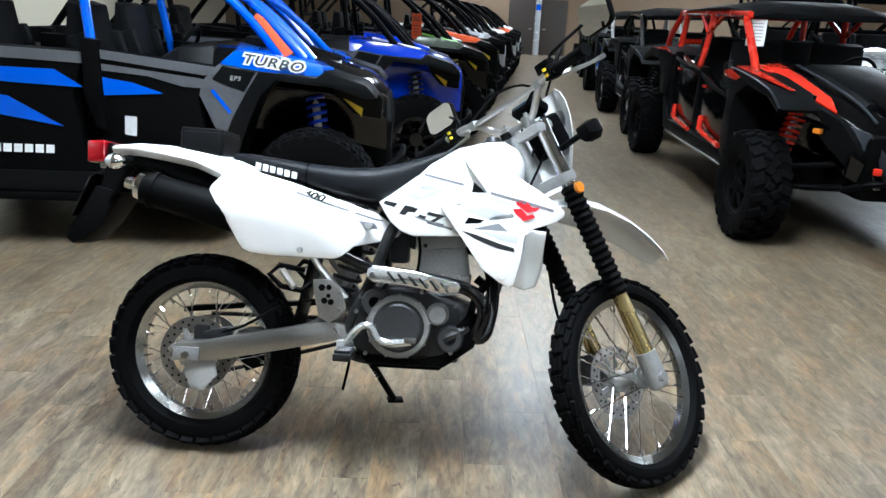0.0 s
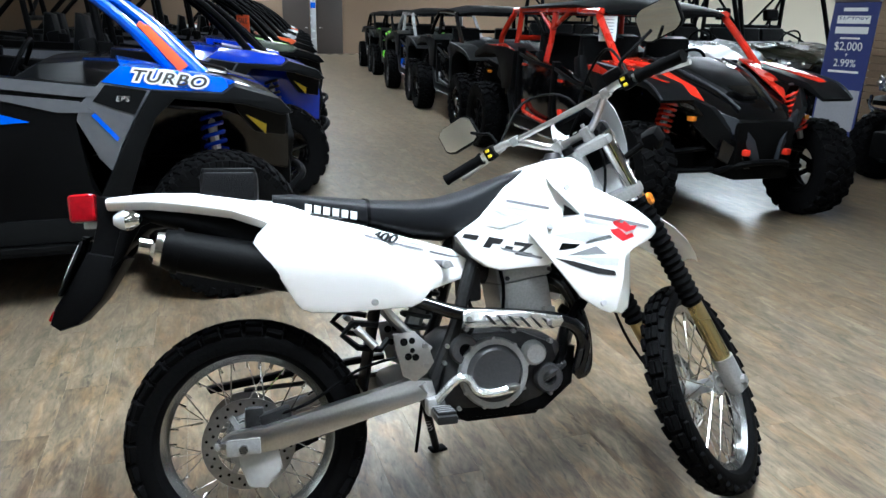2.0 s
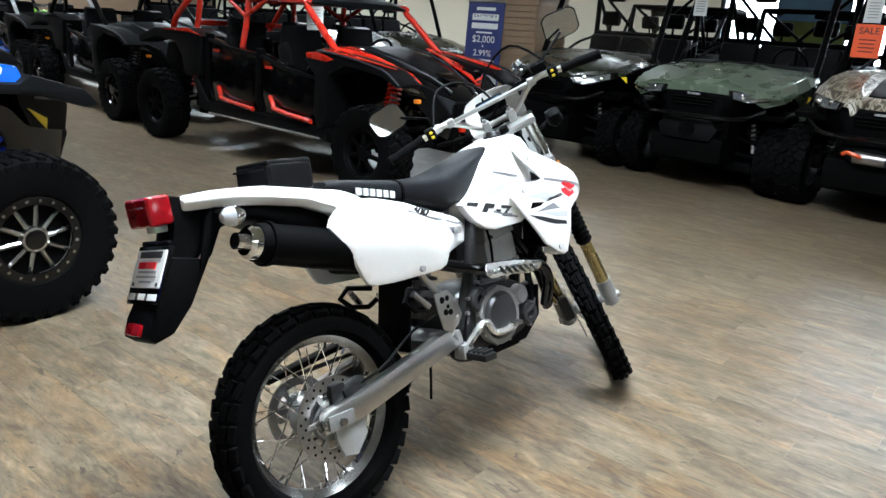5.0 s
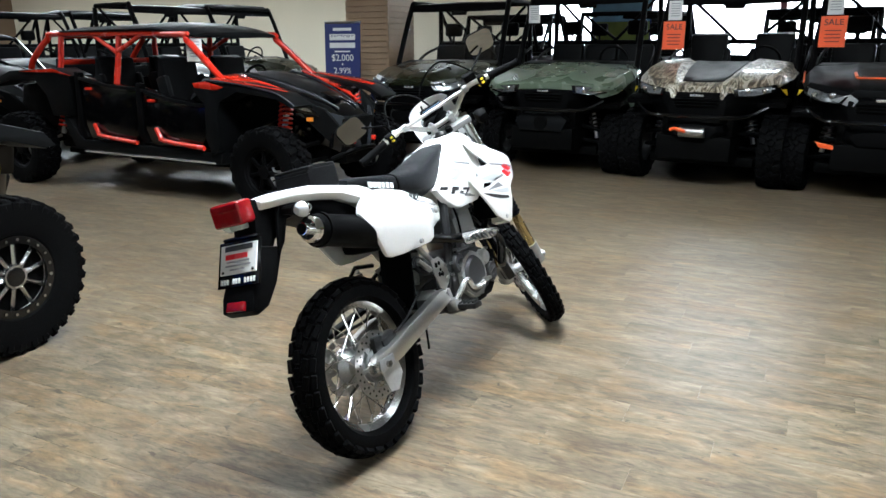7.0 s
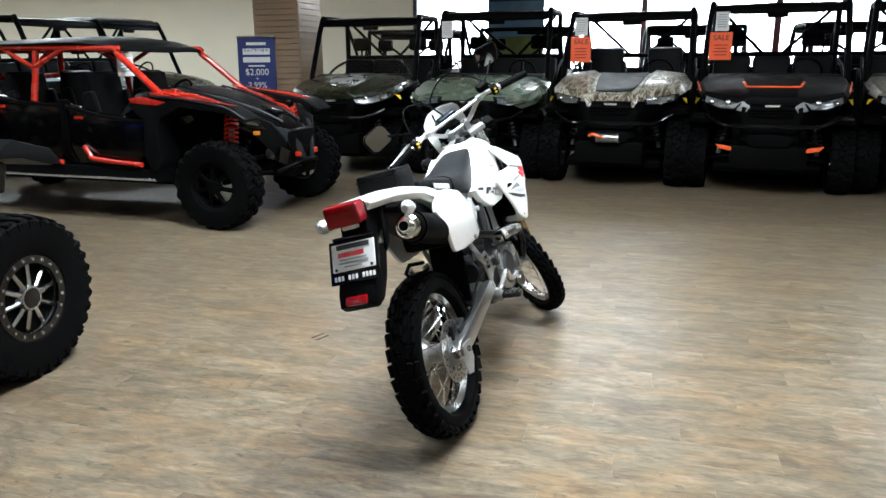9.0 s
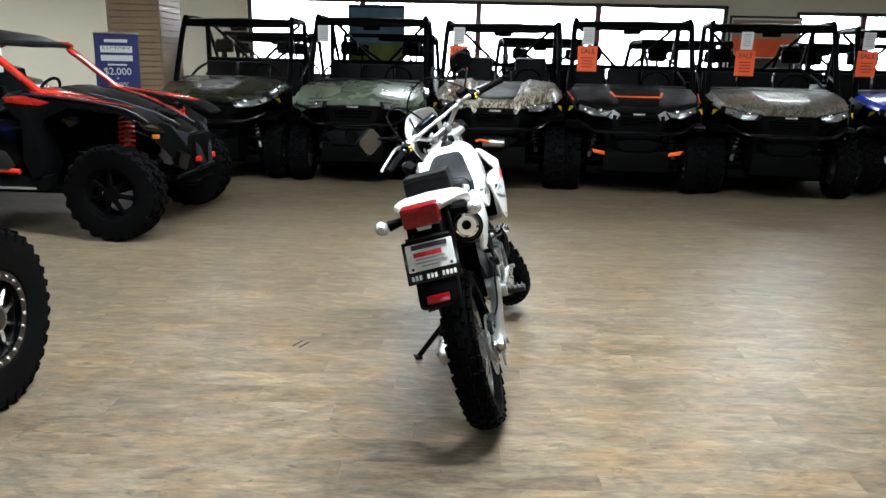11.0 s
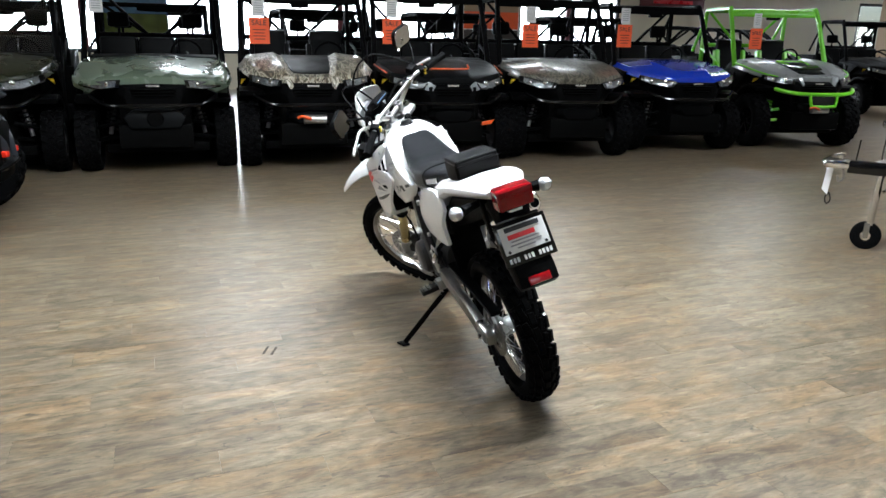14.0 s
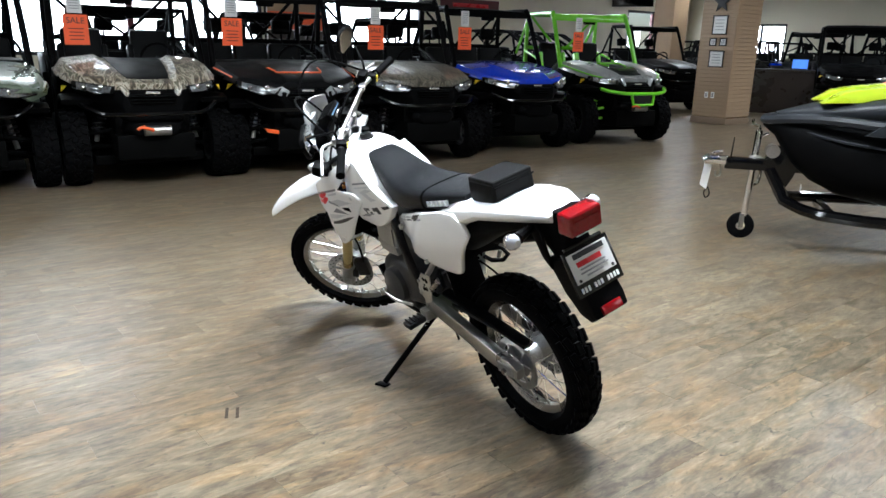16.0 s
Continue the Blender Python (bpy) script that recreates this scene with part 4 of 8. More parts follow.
def racer_floor(v, x0, x1):
    """What all low sport vehicles have under the skin: belly, spine, engine bay."""
    n = x0 - x1
    part("belly", box(n - 0.7, 1.06, 0.05, ((x0 + x1) / 2, 0, 0.33), bev=0.015), M["dark"], v)
    part("chassis", add(box(n - 0.1, 0.80, 0.20, ((x0 + x1) / 2, 0, 0.43), bev=0.04), box(0.8, 0.48, 0.42, (x0 + 0.02, 0, 0.58), bev=0.06)), M["dark"], v)
    part("engine_bay", hull([(x1 - 0.40, [(0, 1.02), (0.46, 1.0), (0.50, 0.80), (0.40, 0.66)]), (x1 + 0.20, [(0, 1.06), (0.54, 1.04), (0.58, 0.70), (0.46, 0.50)]), (x1 + 0.62, [(0, 1.08), (0.58, 1.06), (0.64, 0.66), (0.56, 0.44)])], 0.02, 0.06), M["dark"], v)
    both(lambda s: part("tail_lamp", box(0.03, 0.16, 0.06, (x1 - 0.43, s * 0.36, 0.94), bev=0.012), M["red_lens"], v))


# ---- short-nosed sport side-by-side with a flat-sided door line ----
def racer(at, label, paint="blue", cage="blue", tyre="allroad", rim="alu", rows=2, words=None, band="band_grey", swoosh=None, springs="deep_blue", seat_accent=None, brand=False, hoodtop="gloss_black", stripe=None):
    v = start("sport_vehicle", at, label, "off-road vehicle", "off-road vehicles in the hall")
    R, W, _ = SIZE[tyre]
    half = 0.845
    xr = -2.29 - 0.86 * (rows - 1)
    y = half - W / 2
    racer_floor(v, 0.0, xr)
    part("hood", hull([(-0.62, [(0, 1.20), (0.40, 1.19), (0.52, 1.15), (0.56, 1.0), (0.50, 0.72)]), (-0.30, [(0, 1.165), (0.36, 1.155), (0.48, 1.11), (0.52, 0.96), (0.46, 0.70)]), (0.05, [(0, 1.10), (0.30, 1.09), (0.42, 1.05), (0.46, 0.92), (0.40, 0.66)]),
                       (0.28, [(0, 1.03), (0.24, 1.02), (0.36, 0.99), (0.40, 0.86), (0.32, 0.60)]), (0.40, [(0, 0.94), (0.18, 0.93), (0.26, 0.90), (0.30, 0.76), (0.24, 0.56)])], 0.012, 0.02), M["gloss_black" if hoodtop == "gloss_black" else hoodtop], v)
    part("hood_scoop", hull([(-0.50, [(0, 1.235), (0.16, 1.225), (0.24, 1.17)]), (-0.2, [(0, 1.20), (0.15, 1.19), (0.22, 1.13)]), (0.10, [(0, 1.12), (0.10, 1.11), (0.14, 1.07)])], 0.012, 0.03), M[hoodtop], v)
    part("front_mask", slab([(0.41, -0.22, 0.90), (0.41, 0.22, 0.90), (0.44, 0.28, 0.74), (0.42, 0.18, 0.54), (0.42, -0.18, 0.54), (0.44, -0.28, 0.74)], (-0.10, 0, 0), 0.02), M["charcoal"], v)
    part("skid_bar", tube([(0.36, -0.30, 0.42), (0.48, -0.2, 0.50), (0.50, 0, 0.52), (0.48, 0.2, 0.50), (0.36, 0.30, 0.42)], 0.022, 8, 3), M["black"], v)

    def side(s):
        # painted shoulder over the wheel, rolled onto the hood
        sh = part("shoulder", add(slab([(-0.52, s * 0.745, 1.095), (-0.43, s * 0.735, 1.172), (-0.20, s * 0.73, 1.150), (0.04, s * 0.71, 1.110), (0.06, s * 0.71, 1.065), (0.02, s * 0.735, 1.042), (-0.295, s * 0.75, 1.060)], (0, -s * 0.05, 0), 0.010),
                                  slab([(-0.43, s * 0.733, 1.170), (0.04, s * 0.708, 1.108), (0.10, s * 0.56, 1.085), (0.02, s * 0.40, 1.105), (-0.46, s * 0.44, 1.205)], (0, 0, -0.03), 0.008)), M[paint], v, "painted shoulder panel")
        if words:
            for mt, fat, off in (("paper", 0.011, 0.0), ("ink", 0.0015, 0.0016)):
                me_ = text_mesh("lettering", words, 0.078, 0.0008, 0.3, 1.12, fat)
                me_.materials.append(M[mt])
                part("lettering", me_, None, sh, "black lettering edged in white", pose(-0.222, s * (0.7475 + off), 1.108, 90, 0, 0 if s < 0 else 180) @ pose(0, 0, 0, 0, 0, s * 7) @ Matrix.Diagonal((1.22, 0.95, 1, 1)))
        if stripe:
            part("shoulder_stripe", slab([(-0.40, s * 0.60, 1.185), (0.0, s * 0.56, 1.112), (0.02, s * 0.50, 1.112), (-0.40, s * 0.52, 1.194)], (0, 0, 0.006), 0.002), M[stripe], sh, "pale hood stripe")
        # black arch with its leg and the nose cheek
        part("front_flare", prism([(-0.30, 1.062), (0.02, 1.04), (0.08, 1.075), (0.30, 1.01), (0.36, 0.94), (0.30, 0.93), (0.12, 0.985), (-0.20, 1.015), (-0.29, 0.93), (-0.36, 0.78), (-0.44, 0.56), (-0.52, 0.48), (-0.60, 0.50), (-0.46, 0.78), (-0.37, 0.95)], s * 0.44, s * 0.765, 0.012), M["charcoal"], v)
        part("nose_cheek", slab([(0.06, s * 0.60, 1.05), (0.32, s * 0.50, 0.99), (0.38, s * 0.42, 0.90), (0.37, s * 0.40, 0.77), (0.20, s * 0.42, 0.80), (0.10, s * 0.56, 0.93)], (0, -s * 0.06, 0), 0.014), M["charcoal"], v)
        hl = part("headlight", slab([(0.12, s * 0.585, 1.03), (0.30, s * 0.50, 0.985), (0.31, s * 0.49, 0.93), (0.16, s * 0.56, 0.95)], (0.004, s * 0.012, 0.0), 0.004), M["gloss_black"], v, "dark narrow headlight")
        part("lens", slab([(0.19, s * 0.572, 1.00), (0.28, s * 0.528, 0.978), (0.28, s * 0.525, 0.945), (0.20, s * 0.56, 0.957)], (0.003, s * 0.007, 0), 0.002), M["clear"], hl, "bright lens")
        part("marker_sticker", slab([(0.145, s * 0.515, 0.905), (0.262, s * 0.452, 0.872), (0.252, s * 0.452, 0.792)], (0.002, s * 0.006, 0), 0.001), M["yellow"], v, "yellow reflector sticker")
        # cheek behind the wheel
        ck = part("cowl_cheek", prism([(-0.52, 1.095), (-0.30, 1.058), (-0.37, 0.95), (-0.46, 0.79), (-0.50, 0.66), (-0.56, 0.74), (-0.64, 0.92), (-0.62, 1.0)], s * 0.60, s * 0.742, 0.010), M[band], v, "grey cheek panel")
        part("cheek_line", slab([(-0.575, s * 0.7435, 0.945), (-0.555, s * 0.7435, 0.955), (-0.46, s * 0.7435, 0.835), (-0.475, s * 0.7435, 0.82)], (0, s * 0.003, 0), 0), M[paint], ck, "coloured line", smooth=0)
        part("cheek_top", slab([(-0.50, s * 0.7435, 1.085), (-0.32, s * 0.7435, 1.055), (-0.385, s * 0.7435, 0.945), (-0.46, s * 0.7435, 0.97), (-0.56, s * 0.7435, 1.01)], (0, s * 0.003, 0), 0), M["charcoal"], ck, smooth=0)
        if words:
            me_ = text_mesh("lettering", "EPS", 0.036, 0.0008, 0.2, 1.2, 0.001)
            me_.materials.append(M["shield_metal"])
            part("lettering", me_, None, ck, "small silver lettering", pose(-0.432, s * 0.7475, 1.018, 90, 0, 0 if s < 0 else 180) @ pose(0, 0, 0, 0, 0, s * 4))
        # doors
        for i in range(rows):
            a = -0.55 - 0.69 * i if i == 0 else -1.25 - 0.95 * (i - 1)
            b = -1.20 if i == 0 else -2.14 - 0.95 * (i - 1)
            top0, top1 = (1.075, 1.15) if i == 0 else (1.135, 1.17)
            d = part("door", prism([(a, top0), (b, top1), (b, 0.46), (b + 0.10, 0.40), (a + 0.02, 0.40), (a - 0.06, 0.62), (a - 0.09, 0.90)], s * 0.60, s * 0.74, 0.016), M["black"], v)
            if i == 0:
                part("door_band", slab([(-1.165, s * 0.741, 1.148), (-0.49, s * 0.741, 1.070), (-0.475, s * 0.741, 1.045), (-0.60, s * 0.741, 1.028), (-1.165, s * 0.741, 1.100)], (0, s * 0.005, 0), 0), M[band], d, "grey door band", smooth=0)
                part("door_band", slab([(-1.165, s * 0.741, 1.072), (-0.62, s * 0.741, 1.010), (-0.545, s * 0.741, 0.955), (-0.72, s * 0.741, 0.962), (-0.92, s * 0.741, 1.015), (-1.165, s * 0.741, 1.036)], (0, s * 0.005, 0), 0), M[band], d, "grey door band", smooth=0)
                if swoosh:
                    part("door_flash", slab([(-1.165, s * 0.741, 1.000), (-1.0, s * 0.741, 0.975), (-0.83, s * 0.741, 0.920), (-1.165, s * 0.741, 0.900)], (0, s * 0.005, 0), 0), M[swoosh], d, "coloured door flash", smooth=0)
                    part("door_sticker", slab([(-1.06, s * 0.741, 0.79), (-0.995, s * 0.741, 0.785), (-1.005, s * 0.741, 0.675), (-1.07, s * 0.741, 0.685)], (0, s * 0.003, 0), 0), M["decal_light"], d, "grey square sticker", smooth=0)
            else:
                part("door_band", slab([(a - 0.01, s * 0.741, 1.132), (b + 0.02, s * 0.741, 1.165), (b + 0.02, s * 0.741, 1.10), (a - 0.34, s * 0.741, 1.085), (a - 0.01, s * 0.741, 1.070)], (0, s * 0.005, 0), 0), M[band], d, "grey door band", smooth=0)
                if swoosh:
                    part("door_flash", slab([(a - 0.02, s * 0.741, 0.94), (a - 0.18, s * 0.741, 1.035), (b + 0.02, s * 0.741, 1.045), (b + 0.02, s * 0.741, 0.985), (a - 0.40, s * 0.741, 0.955)], (0, s * 0.005, 0), 0), M[swoosh], d, "coloured door flash", smooth=0)
                    part("door_flash", slab([(a - 0.16, s * 0.741, 0.72), (a - 0.45, s * 0.741, 0.88), (b + 0.02, s * 0.741, 0.93), (b + 0.02, s * 0.741, 0.86), (a - 0.50, s * 0.741, 0.775)], (0, s * 0.005, 0), 0), M[swoosh], d, "coloured door flash", smooth=0)
            part("door_post", prism([(b + 0.035, 1.20), (b - 0.055, 1.21), (b - 0.065, 0.90), (b - 0.01, 0.72), (b + 0.05, 0.70), (b + 0.03, 0.90)], s * 0.70, s * 0.775, 0.012), M["black"], d)
        part("side_sill", prism([(-0.52, 0.46), (xr + 0.55, 0.46), (xr + 0.50, 0.34), (-0.56, 0.34)], s * 0.58, s * 0.752, 0.015), M["charcoal"], v)
        part("sill_step", box(-xr - 1.2, 0.10, 0.05, (xr / 2, s * 0.73, 0.31), bev=0.02), M["dark"], v)
        if brand:
            for i in range(7):
                part("brand_block", slab([(-1.885 + 0.060 * i, s * 0.7425, 0.563), (-1.840 + 0.060 * i, s * 0.7425, 0.563), (-1.834 + 0.060 * i, s * 0.7425, 0.610), (-1.879 + 0.060 * i, s * 0.7425, 0.610)], (0, s * 0.003, 0), 0), M["paper"], v, "white printed brand block", smooth=0)
        o = [(xr + 0.50, 0.46), (xr + 0.64, 0.66), (xr + 0.62, 1.16), (xr + 0.20, 1.20), (xr - 0.30, 1.17), (xr - 0.50, 1.06), (xr - 0.46, 1.0), (xr - 0.28, 1.06), (xr + 0.10, 1.06), (xr + 0.36, 0.94), (xr + 0.45, 0.66)]
        part("rear_flare", prism(o, s * 0.46, s * 0.755, 0.018), M[paint if rows == 1 else "charcoal"], v)
    both(side)
    for i in range(rows):
        for yy in (-0.34, 0.34):
            bucket_seat(v, -1.15 - 0.92 * i, yy, 0.72, M["charcoal"], seat_accent)
    part("dashboard", hull([(-1.0, [(0, 1.06), (0.50, 1.05), (0.58, 0.96)]), (-0.80, [(0, 1.18), (0.54, 1.17), (0.62, 1.02)]), (-0.60, [(0, 1.19), (0.52, 1.18), (0.60, 1.0)])], 0.012, 0.12), M["charcoal"], v)
    steering(v, -1.02, 0.34, 1.10)
    # cage with three bars beside the screen
    c, top = 0.028, 1.70
    xb = -1.55 - 0.90 * (rows - 1)
    both(lambda s: cage_bar(v, [(-0.20, s * 0.60, 1.14), (-0.42, s * 0.61, 1.39), (-0.74, s * 0.60, top - 0.06), (-0.94, s * 0.58, top), (xb, s * 0.58, top), (xb - 0.25, s * 0.60, top - 0.10), (xr + 0.05, s * 0.58, 1.14)], c, cage, 4))
    both(lambda s: cage_bar(v, [(-0.08, s * 0.50, 1.12), (-0.40, s * 0.47, 1.44), (-0.80, s * 0.56, top - 0.02)], c * 0.9, cage, 3, "screen_bar"))
    both(lambda s: cage_bar(v, [(-0.04, s * 0.40, 1.11), (-0.34, s * 0.34, 1.40), (-0.86, s * 0.36, top)], c * 0.9, cage, 3, "screen_bar"))
    for xp in ((-1.245,) if rows == 1 else (-1.245, xb)):
        both(lambda s, xp=xp: cage_bar(v, [(xp + 0.02, s * 0.68, 0.95), (xp, s * 0.66, 1.18), (xp - 0.06, s * 0.58, top)], c, cage, 2))
    for x, z in ((-0.92, top), (-1.30, top), (xb, top), (xb - 0.02, 1.34)):
        cage_bar(v, [(x, -0.58, z), (x, 0.58, z)], c * 0.9, cage, 1, "cross_bar")
    both(lambda s: cage_bar(v, [(xb, s * 0.56, top - 0.03), (xb - 0.06, -s * 0.1, 1.36)], c * 0.75, cage, 1, "brace_bar"))
    for s in (-1, 1):
        wheel(v, tyre, rim, 0.0, s * y)
        wheel(v, tyre, rim, xr, s * y)
        shock(v, (0.02, s * 0.52, R + 0.10), (-0.04, s * 0.42, 0.98), springs)
        shock(v, (xr + 0.12, s * 0.56, R + 0.06), (xr + 0.26, s * 0.46, 1.0), springs)
    arms(v, 0.0, half, 0.44, R)
    arms(v, xr, half, 0.46, R)
    return v


# ---- long low sport side-by-side with a wedge nose and hard roof ----
def wedge_racer(at, label, body="gloss_black", cage="red", accent="red", roof="charcoal", rows=2, springs="red", rim="black", tyre="big", flare="charcoal", panel="red"):
    v = start("sport_vehicle", at, label, "off-road vehicle", "off-road vehicles in the hall")
    R, W, _ = SIZE[tyre]
    half = 0.885
    xf, xr = 0.15, -3.22 + 0.86 * (2 - rows)
    y = half - W / 2
    racer_floor(v, xf, xr)
    part("hood", hull([(-0.62, [(0, 1.15), (0.40, 1.145), (0.60, 1.12), (0.62, 0.96), (0.54, 0.70)]), (-0.25, [(0, 1.085), (0.34, 1.08), (0.52, 1.045), (0.54, 0.90), (0.46, 0.68)]), (0.12, [(0, 0.98), (0.26, 0.975), (0.42, 0.935), (0.44, 0.82), (0.38, 0.62)]),
                       (0.38, [(0, 0.88), (0.18, 0.875), (0.30, 0.85), (0.34, 0.74), (0.28, 0.54)]), (0.52, [(0, 0.79), (0.12, 0.785), (0.20, 0.765), (0.22, 0.68), (0.16, 0.54)])], 0.010, 0.02), M[body], v)
    part("hood_cover", hull([(-0.50, [(0, 1.165), (0.22, 1.16), (0.30, 1.125)]), (-0.10, [(0, 1.085), (0.20, 1.08), (0.26, 1.03)]), (0.25, [(0, 0.965), (0.12, 0.96), (0.16, 0.92)])], 0.010, 0.03), M["charcoal"], v)
    part("front_mask", slab([(0.50, -0.20, 0.79), (0.50, 0.20, 0.79), (0.56, 0.25, 0.66), (0.54, 0.14, 0.50), (0.54, -0.14, 0.50), (0.56, -0.25, 0.66)], (-0.12, 0, 0), 0.02), M["black"], v)
    part("hood_intake", slab([(0.20, -0.10, 0.992), (0.20, 0.10, 0.992), (0.34, 0.06, 0.935), (0.34, -0.06, 0.935)], (0, 0, -0.03), 0.006), M["gloss_black"], v)
    part("grille_mesh", slab([(0.555, -0.13, 0.72), (0.555, 0.13, 0.72), (0.57, 0.10, 0.60), (0.57, -0.10, 0.60)], (-0.02, 0, 0), 0.006), M["gloss_black"], v)
    part("skid_bar", tube([(0.44, -0.28, 0.42), (0.58, -0.18, 0.49), (0.61, 0, 0.51), (0.58, 0.18, 0.49), (0.44, 0.28, 0.42)], 0.022, 8, 3), M["black"], v)

    def side(s):
        if panel:
            part("hood_side", slab([(-0.50, s * 0.61, 1.128), (-0.10, s * 0.535, 1.035), (0.16, s * 0.43, 0.945), (0.30, s * 0.34, 0.885), (0.16, s * 0.33, 0.965), (-0.20, s * 0.40, 1.078), (-0.46, s * 0.46, 1.142)], (0, 0, 0.016), 0.006), M[panel], v, "bright hood side panel")
            part("flare_badge", slab([(-0.66, s * 0.79, 1.085), (-0.50, s * 0.79, 1.102), (-0.29, s * 0.79, 1.056), (-0.38, s * 0.79, 1.028), (-0.64, s * 0.79, 1.045)], (0, -s * 0.03, 0), 0.005), M[panel], v, "bright corner panel")
            part("flare_line", slab([(-0.46, s * 0.77, 1.122), (0.10, s * 0.72, 1.060), (0.30, s * 0.66, 1.022), (0.28, s * 0.62, 1.02), (-0.46, s * 0.66, 1.125)], (0, 0, 0.008), 0.003), M[panel], v, "bright edge line on the flare")
        part("front_flare", prism([(-0.50, 1.112), (-0.14, 1.084), (0.28, 1.018), (0.46, 0.92), (0.44, 0.90), (0.26, 0.972), (-0.15, 1.018), (-0.36, 0.93), (-0.41, 0.80), (-0.38, 0.60), (-0.43, 0.48), (-0.50, 0.46), (-0.56, 0.60), (-0.54, 0.90), (-0.68, 1.03)], s * 0.52, s * 0.785, 0.012), M[flare], v)
        part("flare_liner", prism([(-0.46, 1.06), (0.20, 0.99), (0.10, 0.80), (-0.40, 0.60)], s * 0.44, s * 0.53, 0.01), M["dark"], v)
        part("nose_cheek", slab([(0.20, s * 0.56, 0.985), (0.46, s * 0.40, 0.87), (0.52, s * 0.28, 0.72), (0.52, s * 0.20, 0.56), (0.42, s * 0.30, 0.58), (0.36, s * 0.46, 0.74)], (0, -s * 0.05, 0), 0.012), M["charcoal"], v)
        hl = part("headlight", slab([(0.22, s * 0.565, 0.955), (0.40, s * 0.47, 0.88), (0.44, s * 0.42, 0.81), (0.30, s * 0.52, 0.84)], (0.004, s * 0.012, 0), 0.004), M["gloss_black"], v, "narrow smoked headlight")
        part("lens", slab([(0.29, s * 0.545, 0.915), (0.39, s * 0.488, 0.872), (0.40, s * 0.478, 0.848), (0.31, s * 0.528, 0.868)], (0.003, s * 0.007, 0), 0.002), M["lamp"], hl)
        part("marker_lamp", box(0.06, 0.03, 0.035, (0.37, s * 0.475, 0.785), (0, 0, -s * 28), 0.008), M["amber"], v, "amber marker lamp")
        part("nose_blade", slab([(0.43, s * 0.36, 0.85), (0.535, s * 0.22, 0.80), (0.60, s * 0.11, 0.66), (0.625, s * 0.07, 0.52), (0.585, s * 0.10, 0.50), (0.565, s * 0.17, 0.64), (0.49, s * 0.32, 0.76)], (-0.04, 0, 0), 0.010), M["hull_grey"], v, "dark grey nose blade")
        part("lower_cheek", slab([(0.50, s * 0.30, 0.66), (0.56, s * 0.21, 0.60), (0.60, s * 0.12, 0.46), (0.54, s * 0.18, 0.44), (0.47, s * 0.30, 0.52)], (-0.05, 0, 0), 0.010), M["gloss_black"], v)
        part("hood_rib", tube([(-0.48, s * 0.33, 1.15), (-0.10, s * 0.28, 1.07), (0.24, s * 0.19, 0.955), (0.44, s * 0.15, 0.855)], 0.010, 6, 3), M["hull_grey"], v)
        part("flare_edge", tube([(-0.50, s * 0.79, 1.112), (-0.14, s * 0.79, 1.086), (0.28, s * 0.785, 1.020), (0.455, s * 0.775, 0.922)], 0.008, 6, 3), M["hull_grey"], v)
        part("tow_hook", box(0.07, 0.05, 0.045, (0.575, s * 0.16, 0.575), (0, 0, s * 18), 0.012), M[accent], v, "bright tow hook")
        for i in range(rows):
            a = -0.56 - 0.87 * i
            z0, z1 = (0.90, 1.03) if i == 0 else (1.03, 1.12)
            d = part("door", prism([(a, z0), (a - 0.45, (z0 + z1) / 2 - 0.02), (a - 0.86, z1), (a - 0.86, 0.62), (a - 0.74, 0.50), (a - 0.14, 0.50), (a - 0.02, 0.62)], s * 0.64, s * 0.735, 0.018), M["gloss_black"], v)
            part("door_trim", slab([(a - 0.02, s * 0.738, z0 - 0.005), (a - 0.45, s * 0.738, (z0 + z1) / 2 - 0.025), (a - 0.85, s * 0.738, z1 - 0.005), (a - 0.85, s * 0.738, z1 - 0.035), (a - 0.45, s * 0.738, (z0 + z1) / 2 - 0.055), (a - 0.02, s * 0.738, z0 - 0.035)], (0, s * 0.012, 0), 0.003), M["charcoal"], d)
            part("door_handle", box(0.09, 0.02, 0.025, (a - 0.70, s * 0.742, z1 - 0.12), bev=0.006), M[accent], d, "bright door handle")
            part("rock_slider", tube([(a - 0.67 + 0.0, s * 0.745, 0.655), (a - 0.60, s * 0.765, 0.585), (a - 0.54, s * 0.775, 0.553), (a - 0.04, s * 0.775, 0.515)], 0.022, 8, 3), M[accent], d, "bright tubular door bar")
            part("door_pillar", prism([(a - 0.82, z1 + 0.03), (a - 0.88, z1 + 0.04), (a - 0.92, 0.60), (a - 0.84, 0.50), (a - 0.78, 0.52), (a - 0.84, 0.64)], s * 0.68, s * 0.752, 0.012), M["black"], d)
        xe = -0.56 - 0.87 * rows
        part("side_sill", prism([(-0.40, 0.48), (xe + 0.02, 0.50), (xe - 0.20, 0.72), (xe - 0.26, 0.70), (xe - 0.12, 0.40), (-0.42, 0.37)], s * 0.60, s * 0.760, 0.015), M["charcoal"], v)
        part("sill_edge", box(-xe - 0.52, 0.03, 0.022, ((xe - 0.46) / 2, s * 0.755, 0.385), bev=0.006), M["shield_metal"], v, "bare metal sill edge")
        o = [(xe - 0.06, 1.12), (xe - 0.30, 1.19), (xr - 0.10, 1.16), (xr - 0.46, 1.05), (xr - 0.44, 0.99), (xr - 0.10, 1.06), (xr + 0.30, 1.06), (xr + 0.46, 0.92), (xr + 0.52, 0.72), (xe - 0.14, 0.72)]
        part("rear_flare", prism(o, s * 0.50, s * 0.77, 0.016), M[flare], v)
